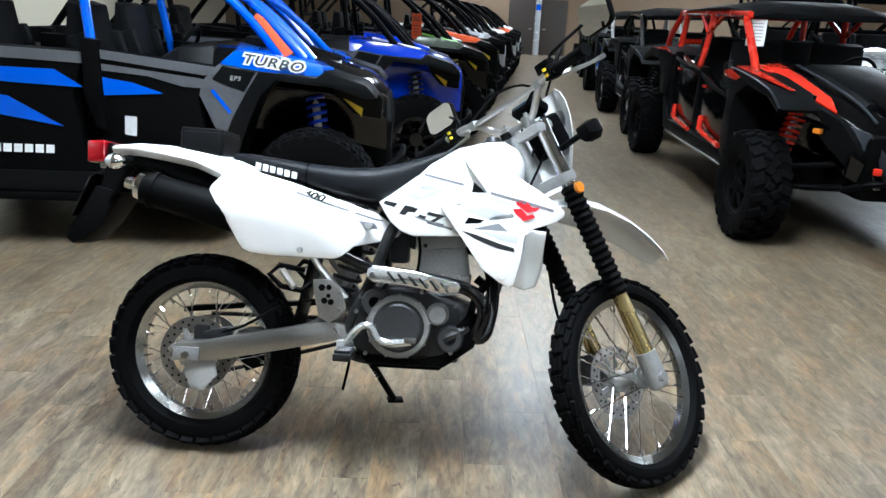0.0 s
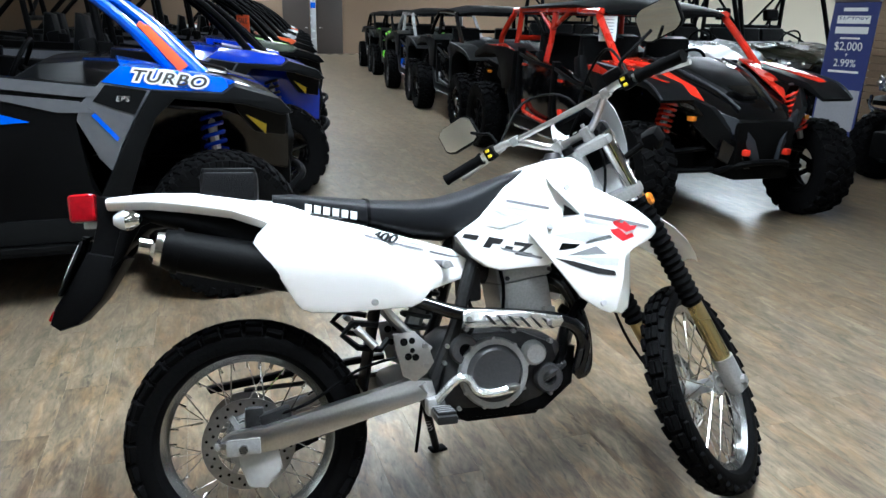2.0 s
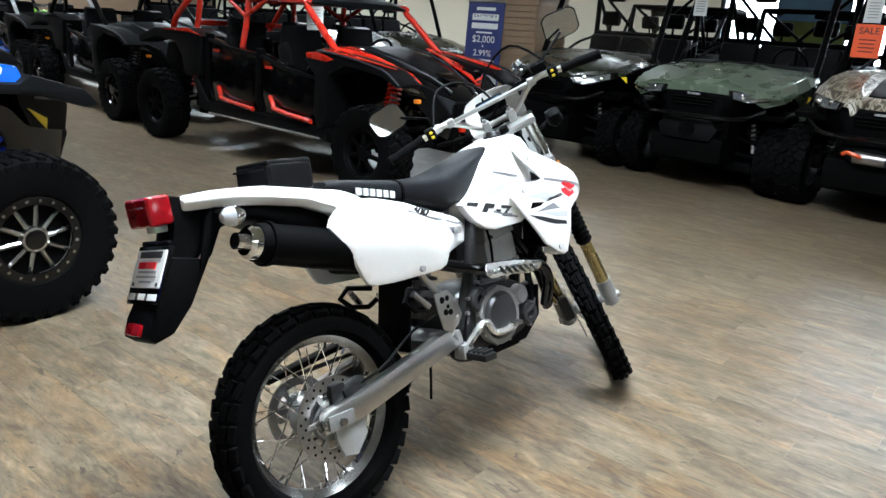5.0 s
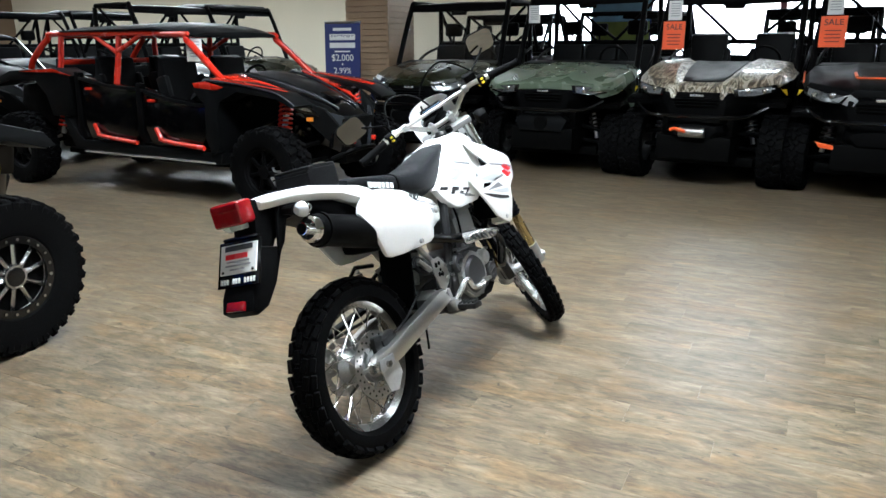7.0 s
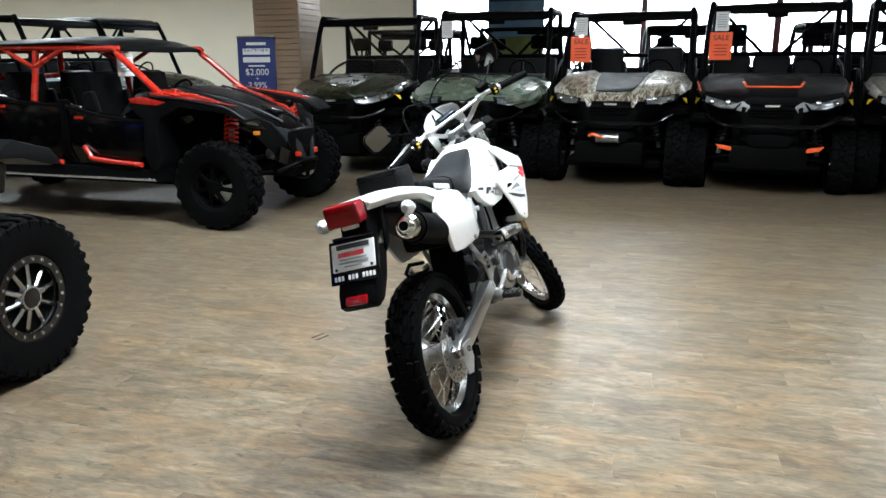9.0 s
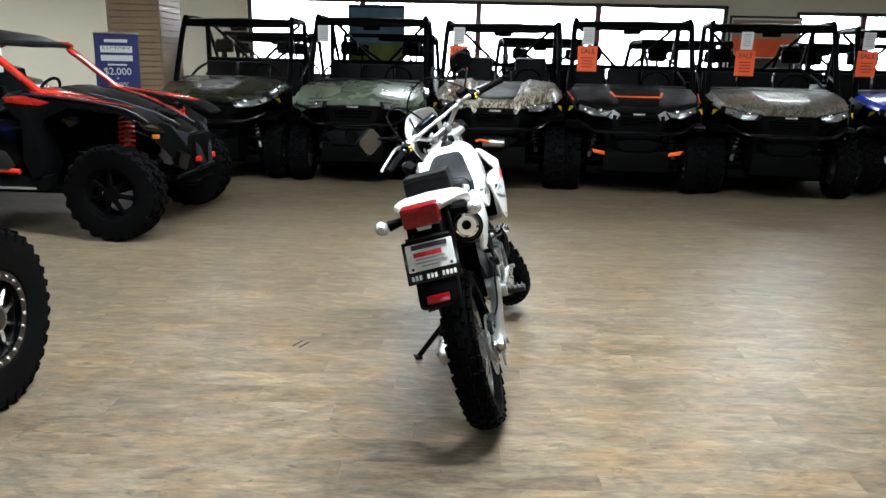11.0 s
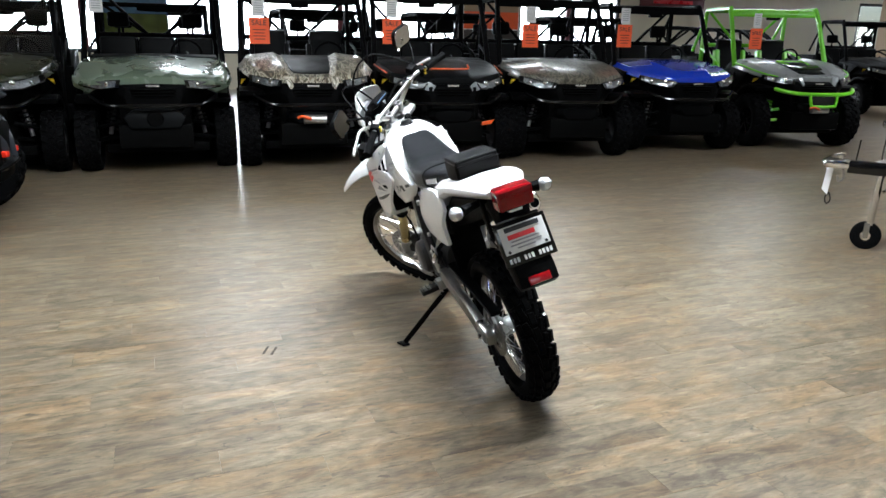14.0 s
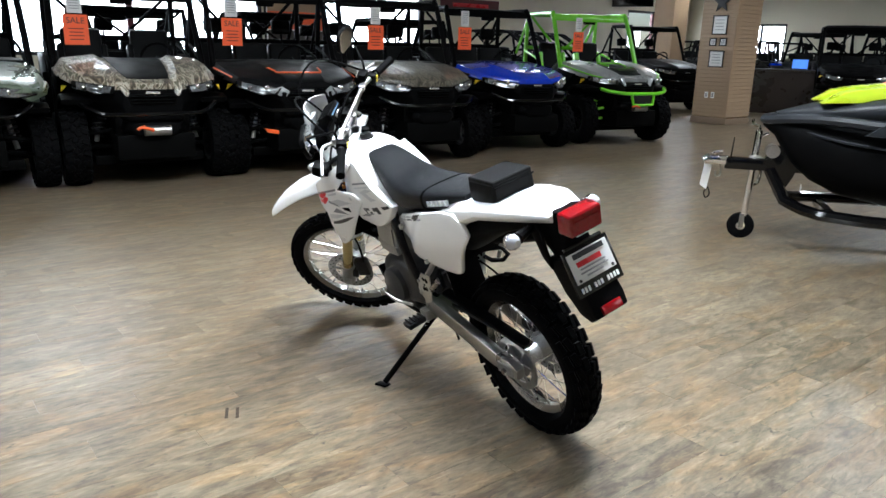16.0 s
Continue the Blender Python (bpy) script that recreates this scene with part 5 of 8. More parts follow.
        part("rear_glint", slab([(xe - 0.02, s * 0.772, 1.12), (xe - 0.30, s * 0.772, 1.185), (xr + 0.04, s * 0.772, 1.15), (xe - 0.28, s * 0.772, 1.15)], (0, s * 0.006, 0), 0.002), M[panel or "gloss_black"], v)
    both(side)
    for i in range(rows):
        for yy in (-0.33, 0.33):
            bucket_seat(v, -1.10 - 0.90 * i, yy, 0.62, M["charcoal"])
    part("dashboard", hull([(-0.95, [(0, 1.0), (0.50, 0.99), (0.58, 0.90)]), (-0.78, [(0, 1.12), (0.54, 1.11), (0.62, 0.98)]), (-0.58, [(0, 1.15), (0.54, 1.14), (0.62, 0.98)])], 0.012, 0.12), M["charcoal"], v)
    steering(v, -0.98, 0.33, 1.05)
    # cage under a hard roof
    c, top = 0.030, 1.50
    xb = -1.84 - 0.86 * (rows - 1)
    both(lambda s: cage_bar(v, [(-0.40, s * 0.63, 1.07), (-0.50, s * 0.625, 1.15), (-0.88, s * 0.60, 1.45), (-1.02, s * 0.58, top), (xb, s * 0.58, top + 0.02), (xb - 0.16, s * 0.59, top - 0.02), (xb - 0.42, s * 0.62, 1.26), (xr + 0.0, s * 0.60, 1.10)], c, cage, 4))
    pillars = [-1.83] if rows > 1 else []
    for xp in pillars + [xb]:
        both(lambda s, xp=xp: cage_bar(v, [(xp - 0.02, s * 0.66, 0.92), (xp, s * 0.60, 1.24), (xp + 0.03, s * 0.58, top)], c * 0.95, cage, 2))
    for xp in pillars:
        both(lambda s, xp=xp: cage_bar(v, [(xp - 0.34, s * 0.58, top), (xp, s * 0.60, 1.34)], c * 0.7, cage, 1, "brace_bar"))
        both(lambda s, xp=xp: cage_bar(v, [(xp + 0.34, s * 0.58, top), (xp, s * 0.60, 1.34)], c * 0.7, cage, 1, "brace_bar"))
    for x, z in ((-1.02, top), (-1.80, top), (xb, top), (xb - 0.02, 1.24)):
        cage_bar(v, [(x, -0.58, z), (x, 0.58, z)], c * 0.9, cage, 1, "cross_bar")
    if roof:
        part("roof", hull([(xb - 0.22, [(0, top + 0.05), (0.40, top + 0.05), (0.58, top + 0.02)]), (xb + 0.1, [(0, top + 0.09), (0.36, top + 0.085), (0.62, top + 0.045)]), (-1.35, [(0, top + 0.12), (0.34, top + 0.115), (0.63, top + 0.055)]), (-1.0, [(0, top + 0.075), (0.36, top + 0.07), (0.60, top + 0.03)]), (-0.84, [(0, top + 0.02), (0.40, top + 0.015), (0.56, top - 0.01)])], 0.010, 0.03), M[roof], v, "dark moulded roof")
    for s in (-1, 1):
        wheel(v, tyre, rim, xf, s * y)
        wheel(v, tyre, rim, xr, s * y)
        shock(v, (0.19, s * 0.62, 0.60), (0.15, s * 0.48, 1.0), springs)
        shock(v, (xr + 0.40, s * 0.60, 0.52), (xr + 0.50, s * 0.50, 0.98), springs)
    arms(v, xf, half, 0.42, R, "black")
    arms(v, xr, half, 0.46, R)
    return v


# ---- the row under the windows ----
def facing(x, y, deg):
    return pose(x, y, 0, 0, 0, deg)


# guard widened here to shut a bright gap of window light
utility(facing(5.45, 5.15, 179), "dark olive utility vehicle with windshield and black cage", "olive", nose="split", glass=True, high=1.91, guard=1.78)
utility(facing(5.38, 3.45, 177), "sage green utility vehicle with a black roll cage", "sage", nose="wide", plate=True, high=1.95)
utility(facing(5.22, 1.82, 174), "camouflage utility vehicle with a winch and black hood insert", "camo_a", nose="prong", insert="charcoal", winch=True, tyre="tall", high=1.90, seats="bucket")
utility(facing(5.08, 0.25, 173), "black and grey utility vehicle with orange accents", "charcoal", nose="split", accent="orange", wedge="grey_paint", loops=True, high=1.95)
utility(facing(4.98, -1.38, 170), "grey camouflage utility vehicle with open cage", "camo_b", nose="split", high=1.95)
utility(facing(5.12, -3.24, 170), "blue utility vehicle with black cage", "deep_blue", nose="split", high=1.92)
utility(facing(4.96, -5.22, 166), "grey utility vehicle with a lime green cage and bumper", "grey_paint", cage="lime", nose="prong", insert="charcoal", winch=True, tyre="tall", rim="gloss_black", seats="lime", high=1.93, bar="lime", lines="lime")
for x, y, z in ((5.70, 2.28, 1.615), (5.48, 0.76, 1.635), (5.48, -1.10, 1.62), (5.45, -2.51, 1.64), (5.50, -4.83, 1.64)):
    sale_tag(pose(x, y, z))
sale_tag(pose(6.02, 3.98, 1.62), True, False)

# made-up second row, back to back with the first, blocking low window light
for x, y, a, hood in ((10.3, 5.4, 3, "charcoal"), (10.0, 3.3, -2, "olive"), (10.4, 0.9, 2, "charcoal"), (10.1, -1.3, 0, "black"), (10.2, -3.9, -3, "charcoal")):
    utility(pose(x, y, 0, 0, 0, a), "added dark utility vehicle facing the shop window, blocks its light", hood, high=1.80)

# ---- the aisle's right side ----
wedge_racer(pose(2.90, 5.07, 0, 0, 0, -92.5), "black and red four-seat sport vehicle with a hard roof")
wedge_racer(pose(3.25, 9.75, 0, 0, 0, -94), "black sport vehicle with a hard roof", "charcoal", "gloss_black", "gunmetal", springs="gunmetal", rim="gloss_black", panel=None, rows=1)
wedge_racer(pose(3.62, 13.4, 0, 0, 0, -95), "dark sport vehicle with blue sliders and a grey cage", "charcoal", "silver", "blue", springs="gunmetal", rim="gunmetal", panel=None, rows=1)
wedge_racer(pose(4.1, 17.0, 0, 0, 0, -96), "black sport vehicle with lime green panels", "black", "black", "lime", springs="lime", rim="gunmetal", panel="lime", rows=1)
wedge_racer(pose(4.5, 20.6, 0, 0, 0, -96), "dark grey sport vehicle parked nose to tail", "charcoal", "black", "gunmetal", springs="gunmetal", rim="gunmetal", panel=None, rows=1)
utility(pose(5.55, 8.6, 0, 0, 0, -95), "silver utility vehicle with black cage", "silver", high=1.95, nose="prong")
utility(pose(7.4, 8.9, 0, 0, 0, -95), "dark olive utility vehicle with black roof rack", "olive", roof="black", high=1.98)
utility(pose(5.9, 12.4, 0, 0, 0, -95), "black utility vehicle with open cage", "charcoal", high=1.95)
utility(pose(7.8, 12.7, 0, 0, 0, -95), "black utility vehicle with a roof", "black", roof="charcoal", high=1.98)

# ---- the aisle's left side ----
racer(pose(-0.76, 4.95, 0, 0, 0, 2), "blue and black four-seat sport vehicle with alloy wheels", words="TURBO", swoosh="blue", brand=True)
racer(pose(-0.25, 7.1, 0, 0, 0, 2), "deep blue and white sport vehicle with a black cage", "deep_blue", "black", "big", "gloss_black", springs="gunmetal", swoosh="deep_blue", hoodtop="deep_blue", stripe="paper")
racer(pose(0.1, 9.3, 0, 0, 0, 2), "grey and green sport vehicle with a black cage", "sage", "black", "big", "gloss_black", springs="yellow", stripe="lime")
for x, y, paint, top, label in ((0.38, 11.6, "orange", "charcoal", "black sport vehicle with an orange panel"), (0.66, 13.8, "silver", "silver", "silver sport vehicle with a black cage"),
                                (0.95, 16.0, "charcoal", "charcoal", "black sport vehicle with open cage"), (1.25, 18.2, "white", "silver", "white sport vehicle with a black cage"),
                                (1.55, 20.6, "orange", "silver", "silver sport vehicle with orange shoulders"), (1.95, 24.4, "white", "white", "white sport vehicle at the end of the aisle")):
    racer(pose(x, y, 0, 0, 0, 2), label, paint, "black", "big", "gloss_black", rows=2 if y < 17 else 1, springs="gunmetal", hoodtop=top)
sale_tag(pose(2.42, 5.97, 1.25, 0, 0, 55), True, False)
sale_tag(pose(-0.34, 8.66, 1.41, 0, 0, 30), False)
rb = start("cloth_ribbon", None, "red-orange cloth strip tied to a blue roll bar", "ribbon")
part("strip", slab([(-1.065, 4.322, 1.335), (-1.030, 4.315, 1.355), (-0.860, 4.300, 1.165), (-0.905, 4.305, 1.135)], (0, -0.004, 0), 0.001), M["sale_orange"], rb)
part("knot", box(0.05, 0.03, 0.03, (-1.055, 4.330, 1.345), (0, 40, 0), 0.008), M["sale_orange"], rb)

# ---- columns, banner, notices ----
def slat_column(name, x, y, sx, sy, label):
    """A square column clad in grooved slatwall boards."""
    col = start(name, pose(x, y, 0), label, "column", kind="structure")
    part("core", box(sx - 0.03, sy - 0.03, TOP, (0, 0, TOP / 2), bev=0), M["slat_side"], col, smooth=0)
    a = to_mesh("slat", box(0.018, sy, 0.070, bev=0.004, seg=1), M["slat"], 30)
    b = to_mesh("slat", box(sx - 0.002, 0.018, 0.070, bev=0.004, seg=1), M["slat"], 30)
    n = int((TOP - 0.16) / 0.076)
    for i in range(n):
        z = 0.14 + 0.076 * (i + 0.5)
        for me_, dx, dy in ((a, -sx / 2, 0), (b, 0, -sy / 2), (b, 0, sy / 2)):
            if me_ is b and name.endswith("1") and dy > 0:
                continue
            part("slat", me_, None, col, m=pose(dx, dy, z))
    part("baseboard", box(sx + 0.03, sy + 0.03, 0.12, (0, 0, 0.06), bev=0.006), M["wall_brown"], col)
    return col


slat_column("column_1", 6.42, 6.38, 0.72, 0.66, "square column clad in tan slatwall boards")
slat_column("column_2", 5.96, -9.76, 0.76, 0.84, "square column clad in tan slatwall boards with notices")
thing("column_3", box(0.7, 0.7, TOP, (11.5, -15.5, TOP / 2), bev=0.01), M["slat_side"], "plain tan square column", "column", kind="structure")


def framed(name, w, h, m, inner, label):
    f = start(name, m, label, "picture")
    for dz in (-h / 2, h / 2):
        part("frame_rail", box(w + 0.03, 0.02, 0.02, (0, 0, dz), bev=0.004), M["gunmetal"], f)
    for dx in (-w / 2, w / 2):
        part("frame_stile", box(0.02, 0.02, h - 0.02, (dx, 0, 0), bev=0.004), M["gunmetal"], f)
    part("sheet", box(w - 0.02, 0.008, h - 0.02, (0, -0.002, 0), bev=0), M[inner], f, smooth=0)
    for i in range(4):
        part("print_line", box(w * 0.6, 0.002, 0.012, (0, 0.004, h * 0.28 - i * h * 0.18), bev=0), M["grey_ink"], f, smooth=0)


yf = -9.76 + 0.42 + 0.022
framed("notice", 0.30, 0.34, pose(5.92, yf, 1.90), "paper", "framed white notice on the slatwall column")
framed("notice", 0.30, 0.30, pose(5.92, yf, 1.26), "paper", "framed white notice on the slatwall column")
for dx in (-0.11, 0.11):
    framed("small_notice", 0.13, 0.13, pose(5.92 + dx, yf, 1.58), "paper", "small framed card on the slatwall column")
star = []
for i in range(10):
    a, r = math.pi / 2 + i * math.pi / 5, 0.20 if i % 2 == 0 else 0.085
    star.append((r * math.cos(a), r * math.sin(a)))
thing("wall_star", prism(star, 0, 0.03, 0.006), M["gunmetal"], "dark metal star on the slatwall column", "ornament", pose(5.92, yf - 0.01, 2.32))
for dx in (-0.07, 0.07):
    o = start("outlet", pose(5.98 + dx, yf - 0.008, 0.56), "white socket plate on the slatwall column", "socket")
    part("plate", box(0.075, 0.010, 0.12, bev=0.004), M["paper"], o)
    part("socket", box(0.035, 0.006, 0.075, (0, 0.006, 0), bev=0.002), M["grey_ink"], o)

ban = start("banner", pose(5.30, 6.29, 0, 0, 0, 6), "dark blue sale banner on a stand", "banner")
part("cloth", box(0.012, 0.50, 1.40, (0, 0, 0.96), (0, 3, 0), 0.003), M["banner_blue"], ban)
part("stand_base", box(0.24, 0.54, 0.06, (0.02, 0, 0.035), bev=0.015), M["alu"], ban)
part("pole", tube([(0.04, 0, 0.06), (0.09, 0, 1.66)], 0.012, 8, 1), M["alu"], ban)
part("top_rail", box(0.03, 0.51, 0.03, (0.038, 0, 1.665), bev=0.008), M["alu"], ban)


def banner_words(words, size, z, mat):
    me_ = text_mesh("lettering", words, size, 0.001)
    me_.materials.append(M[mat])
    part("lettering", me_, None, ban, "white printed lettering" if mat == "paper" else "", pose(-0.0095 + (z - 0.96) * 0.0524, 0, z, 90, 0, -90) @ pose(0, 0, 0, 3, 0, 0))


def banner_bar(w, h, z):
    part("print_bar", box(0.004, w, h, (-0.0085 + (z - 0.96) * 0.0524, 0, z), (0, 3, 0), 0.001), M["paper"], ban)


banner_bar(0.26, 0.035, 1.58)
banner_bar(0.36, 0.075, 1.485)
banner_words("FACTORY", 0.072, 1.485, "banner_blue")
banner_bar(0.36, 0.065, 1.385)
banner_bar(0.22, 0.018, 1.31)
banner_words("$2,000", 0.115, 1.23, "paper")
banner_words("+", 0.07, 1.15, "paper")
banner_words("2.99%", 0.105, 1.07, "paper")
banner_bar(0.34, 0.022, 0.99)
part("print_picture", box(0.004, 0.46, 0.40, (-0.022, 0, 0.62), (0, 3, 0), 0.001), M["grey_ink"], ban)

# ---- pictures and signs by the windows ----
def wall_poster(y, z, w, h, bands, label):
    p = start("poster", pose(X1 - 0.02, y, z), label, "poster")
    part("frame", box(0.03, w + 0.12, h + 0.12, bev=0.008), M["gunmetal"], p)
    part("sheet", box(0.01, w, h, (-0.018, 0, 0), bev=0), M["paper"], p, smooth=0)
    for (dz, hh, mt) in bands:
        part("picture_band", box(0.004, w * 0.96, hh, (-0.025, 0, dz), bev=0), M[mt], p, smooth=0)


wall_poster(-6.35, 2.05, 1.9, 1.5, ((0.45, 0.5, "slat"), (-0.05, 0.5, "orange"), (-0.5, 0.35, "door_brown")), "framed orange and brown landscape poster")
sign = start("hanging_poster", pose(9.0, 3.62, 0), "hanging poster of blue sky over a green field", "poster")
part("sheet", box(0.012, 0.92, 1.05, (0, 0, 1.78), bev=0.002, seg=1), M["banner_blue"], sign)
part("sky_band", box(0.004, 0.88, 0.55, (-0.0085, 0, 1.98), bev=0), material("poster_sky", (0.16, 0.33, 0.52), 0.4, grain=3, vary=0.3, patch=2.0), sign, smooth=0)
part("field_band", box(0.004, 0.88, 0.40, (-0.0085, 0, 1.50), bev=0), material("poster_field", (0.22, 0.28, 0.05), 0.4, grain=4, vary=0.4, patch=3.0), sign, smooth=0)
part("stand_pole", tube([(0.02, 0, 0.03), (0.02, 0, 2.32)], 0.014, 8, 1), M["gunmetal"], sign)
part("stand_base", box(0.4, 0.4, 0.03, (0.02, 0, 0.015), bev=0.008), M["gunmetal"], sign)
rs_ = start("red_sign", pose(X1 - 0.05, -13.0, 2.75), "long red sign board on the wall", "sign")
part("board", box(0.06, 2.6, 0.40, bev=0.01), M["maroon"], rs_)
part("sign_bar", box(0.01, 1.6, 0.12, (-0.034, 0, 0), bev=0.002), M["red_decal"], rs_)

# ---- end wall doors ----
for i, x in enumerate((2.98, 4.30)):
    d_ = start("door_%d" % (i + 1), pose(x, Y1 - 0.03, 0), "dark brown closed door in the end wall", "door", kind="structure")
    part("door_leaf", box(1.04, 0.05, 2.15, (0, 0, 1.075), bev=0.006), M["door_brown"], d_)
    part("door_handle", tube([(0.42 - 0.84 * i, -0.03, 1.0), (0.42 - 0.84 * i, -0.08, 1.0), (0.32 - 0.64 * i, -0.08, 1.0)], 0.012, 8, 2), M["alu"], d_)
post_ = start("door_post", pose(3.64, Y1 - 0.06, 0), "pale grey post between the doors with a blue sign", "post", kind="structure")
part("post", box(0.22, 0.10, 2.6, (0, 0, 1.3), bev=0.01), M["silver"], post_)
part("sign_plate", box(0.20, 0.012, 0.22, (0, -0.057, 1.85), bev=0.004), M["blue"], post_)

# ---- the jet ski on its trailer ----
TM = pose(0.585, -0.994, 0, 0, 0, 214)
tr = start("boat_trailer", TM, "black boat trailer on a jockey wheel", "trailer")
part("tongue", box(0.56, 0.07, 0.09, (0.36, 0, 0.595), bev=0.010), M["gloss_black"], tr)
part("winch_bracket", prism([(0.34, 0.62), (0.40, 0.72), (0.56, 0.80), (0.62, 0.72), (0.56, 0.52), (0.50, 0.40), (0.42, 0.44), (0.40, 0.56)], -0.045, 0.045, 0.012), M["gloss_black"], tr)
cp = part("coupler", add(box(0.16, 0.07, 0.07, (0.02, 0, 0.61), bev=0.014), tube([(-0.07, 0, 0.595), (-0.02, 0, 0.63)], 0.035, 12, 1)), M["chrome"], tr, "plated coupler")
part("latch", box(0.08, 0.03, 0.03, (0.02, 0, 0.665), (0, -14, 0), 0.006), M["chrome"], cp)
part("safety_hook", tube([(0.05, 0.03, 0.57), (0.06, 0.03, 0.50), (0.03, 0.03, 0.48), (0.02, 0.03, 0.52)], 0.008, 8, 3), M["steel"], cp)
part("wiring_stub", tube([(0.12, 0.03, 0.62), (0.13, 0.035, 0.78)], 0.005, 6, 1), M["black"], cp)
jk = part("jack", tube([(0.30, 0.07, 0.84), (0.27, 0.09, 0.18)], 0.025, 12, 1), M["chrome"], tr, "plated jockey jack")
part("jack_clamp", box(0.09, 0.09, 0.10, (0.295, 0.05, 0.60), bev=0.012), M["steel"], jk)
part("jack_hook", tube([(0.33, 0.09, 0.56), (0.35, 0.12, 0.52), (0.34, 0.12, 0.44), (0.31, 0.11, 0.42)], 0.012, 8, 3), M["chrome"], jk)
part("jack_crank", tube([(0.30, 0.07, 0.84), (0.30, 0.07, 0.87), (0.25, 0.09, 0.88), (0.25, 0.09, 0.92)], 0.010, 8, 2), M["chrome"], jk)
jw = part("jockey_wheel", lathe([(0.03, -0.022), (0.085, -0.026), (0.10, -0.018), (0.10, 0.018), (0.085, 0.026), (0.03, 0.022)], 28, closed=True), M["rubber"], jk, m=pose(0.255, 0.10, 0.099))
part("wheel_hub", lathe([(0, -0.03), (0.034, -0.024), (0.034, 0.024), (0, 0.03)], 18), M["chrome"], jw)
part("wheel_fork", add(box(0.035, 0.008, 0.11, (0.257, 0.066, 0.14), bev=0.002), box(0.035, 0.008, 0.11, (0.257, 0.134, 0.14), bev=0.002)), M["steel"], jk)
for s in (-1, 1):
    part("side_rail", tube([(0.40, s * 0.03, 0.56), (0.48, s * 0.10, 0.42), (0.56, s * 0.18, 0.34), (1.00, s * 0.44, 0.31), (3.1, s * 0.52, 0.31)], 0.042, 8, 3), M["gloss_black"], tr)
    part("bunk", box(1.6, 0.09, 0.05, (2.1, s * 0.26, 0.355), bev=0.01), M["fabric"], tr)
    for x in (1.5, 2.5):
        part("bunk_bracket", box(0.05, 0.05, 0.06, (x, s * 0.26, 0.315), bev=0.006), M["steel"], tr)
    wl = part("wheel", lathe([(0.14, -0.08), (0.24, -0.09), (0.27, -0.07), (0.275, 0), (0.27, 0.07), (0.24, 0.09), (0.14, 0.08)], 32, closed=True), M["rubber"], tr, m=pose(2.5, s * 0.68, 0.277))
    part("rim", lathe([(0, -0.03), (0.06, -0.05), (0.14, -0.06), (0.14, 0.06), (0.06, 0.05), (0, 0.03)], 24), M["silver"], wl)
    part("mudguard", prism([(2.16, 0.32), (2.22, 0.52), (2.38, 0.62), (2.62, 0.62), (2.78, 0.52), (2.84, 0.32), (2.80, 0.32), (2.74, 0.50), (2.60, 0.585), (2.40, 0.585), (2.26, 0.50), (2.20, 0.32)], s * 0.58, s * 0.80, 0.008), M["gloss_black"], tr)
for x in (0.80, 1.5):
    part("cross_member", box(0.06, 0.62 if x < 1 else 0.96, 0.06, (x, 0, 0.30), bev=0.008), M["gloss_black"], tr)
part("axle", box(0.06, 1.3, 0.06, (2.5, 0, 0.28), bev=0.008), M["gloss_black"], tr)
wp = part("winch_post", tube([(0.46, 0, 0.60), (0.48, 0, 0.74), (0.56, 0, 0.84)], 0.028, 8, 2), M["gloss_black"], tr)
part("winch_drum", lathe([(0, -0.05), (0.05, -0.05), (0.05, 0.05), (0, 0.05)], 14), M["steel"], wp, m=pose(0.40, 0.0, 0.70))
part("label_card", box(0.003, 0.06, 0.05, (0.66, 0.22, 0.405), bev=0.001, seg=1), M["paper"], tr, "white paper label")
tg = start("paper_tag", TM @ pose(-0.03, 0.05, 0.595, 0, 12, -60), "white paper tag wired to the trailer coupler", "tag")
part("sheet", box(0.10, 0.004, 0.20, (0, 0, -0.12), bev=0.001, seg=1), M["paper"], tg)
part("wire", tube([(0, 0, -0.02), (0.02, 0.01, 0.03), (0, 0, 0.06)], 0.003, 6, 3), M["steel"], tg)
part("key_ring", tube([(0.05, 0.01, -0.20), (0.075, 0.02, -0.25), (0.05, 0.01, -0.29), (0.03, 0, -0.25), (0.05, 0.01, -0.20)], 0.005, 6, 3), M["gunmetal"], tg)

js = start("jet_ski", TM @ pose(0.34, 0, 0.085), "dark grey jet ski with bright yellow-green deck on a trailer", "jet ski")
part("hull", stations([(-0.03, 0.02, 0.80, 0.85), (0.06, 0.12, 0.73, 0.89), (0.13, 0.17, 0.62, 0.90), (0.20, 0.22, 0.53, 0.91), (0.33, 0.28, 0.42, 0.92), (0.52, 0.35, 0.33, 0.92), (0.85, 0.44, 0.275, 0.91), (1.3, 0.51, 0.275, 0.88), (2.0, 0.52, 0.29, 0.86), (2.65, 0.48, 0.34, 0.82)], 16, 2.2), M["black"], js, "satin black hull")
part("bumper_rail", tube([(2.66, -0.50, 0.78), (1.3, -0.55, 0.83), (0.7, -0.45, 0.86), (0.3, -0.28, 0.88), (-0.02, 0, 0.845), (0.3, 0.28, 0.88), (0.7, 0.45, 0.86), (1.3, 0.55, 0.83), (2.66, 0.50, 0.78)], 0.035, 8, 4), M["hull_grey"], js)
part("deck", stations([(0.05, 0.05, 0.87, 0.905), (0.30, 0.24, 0.86, 0.975), (0.60, 0.38, 0.85, 1.05), (0.95, 0.46, 0.84, 1.11), (1.25, 0.46, 0.82, 1.09), (1.6, 0.40, 0.80, 0.98), (2.5, 0.40, 0.76, 0.88)], 14, 2.5), M["hull_grey"], js, "dark grey deck")
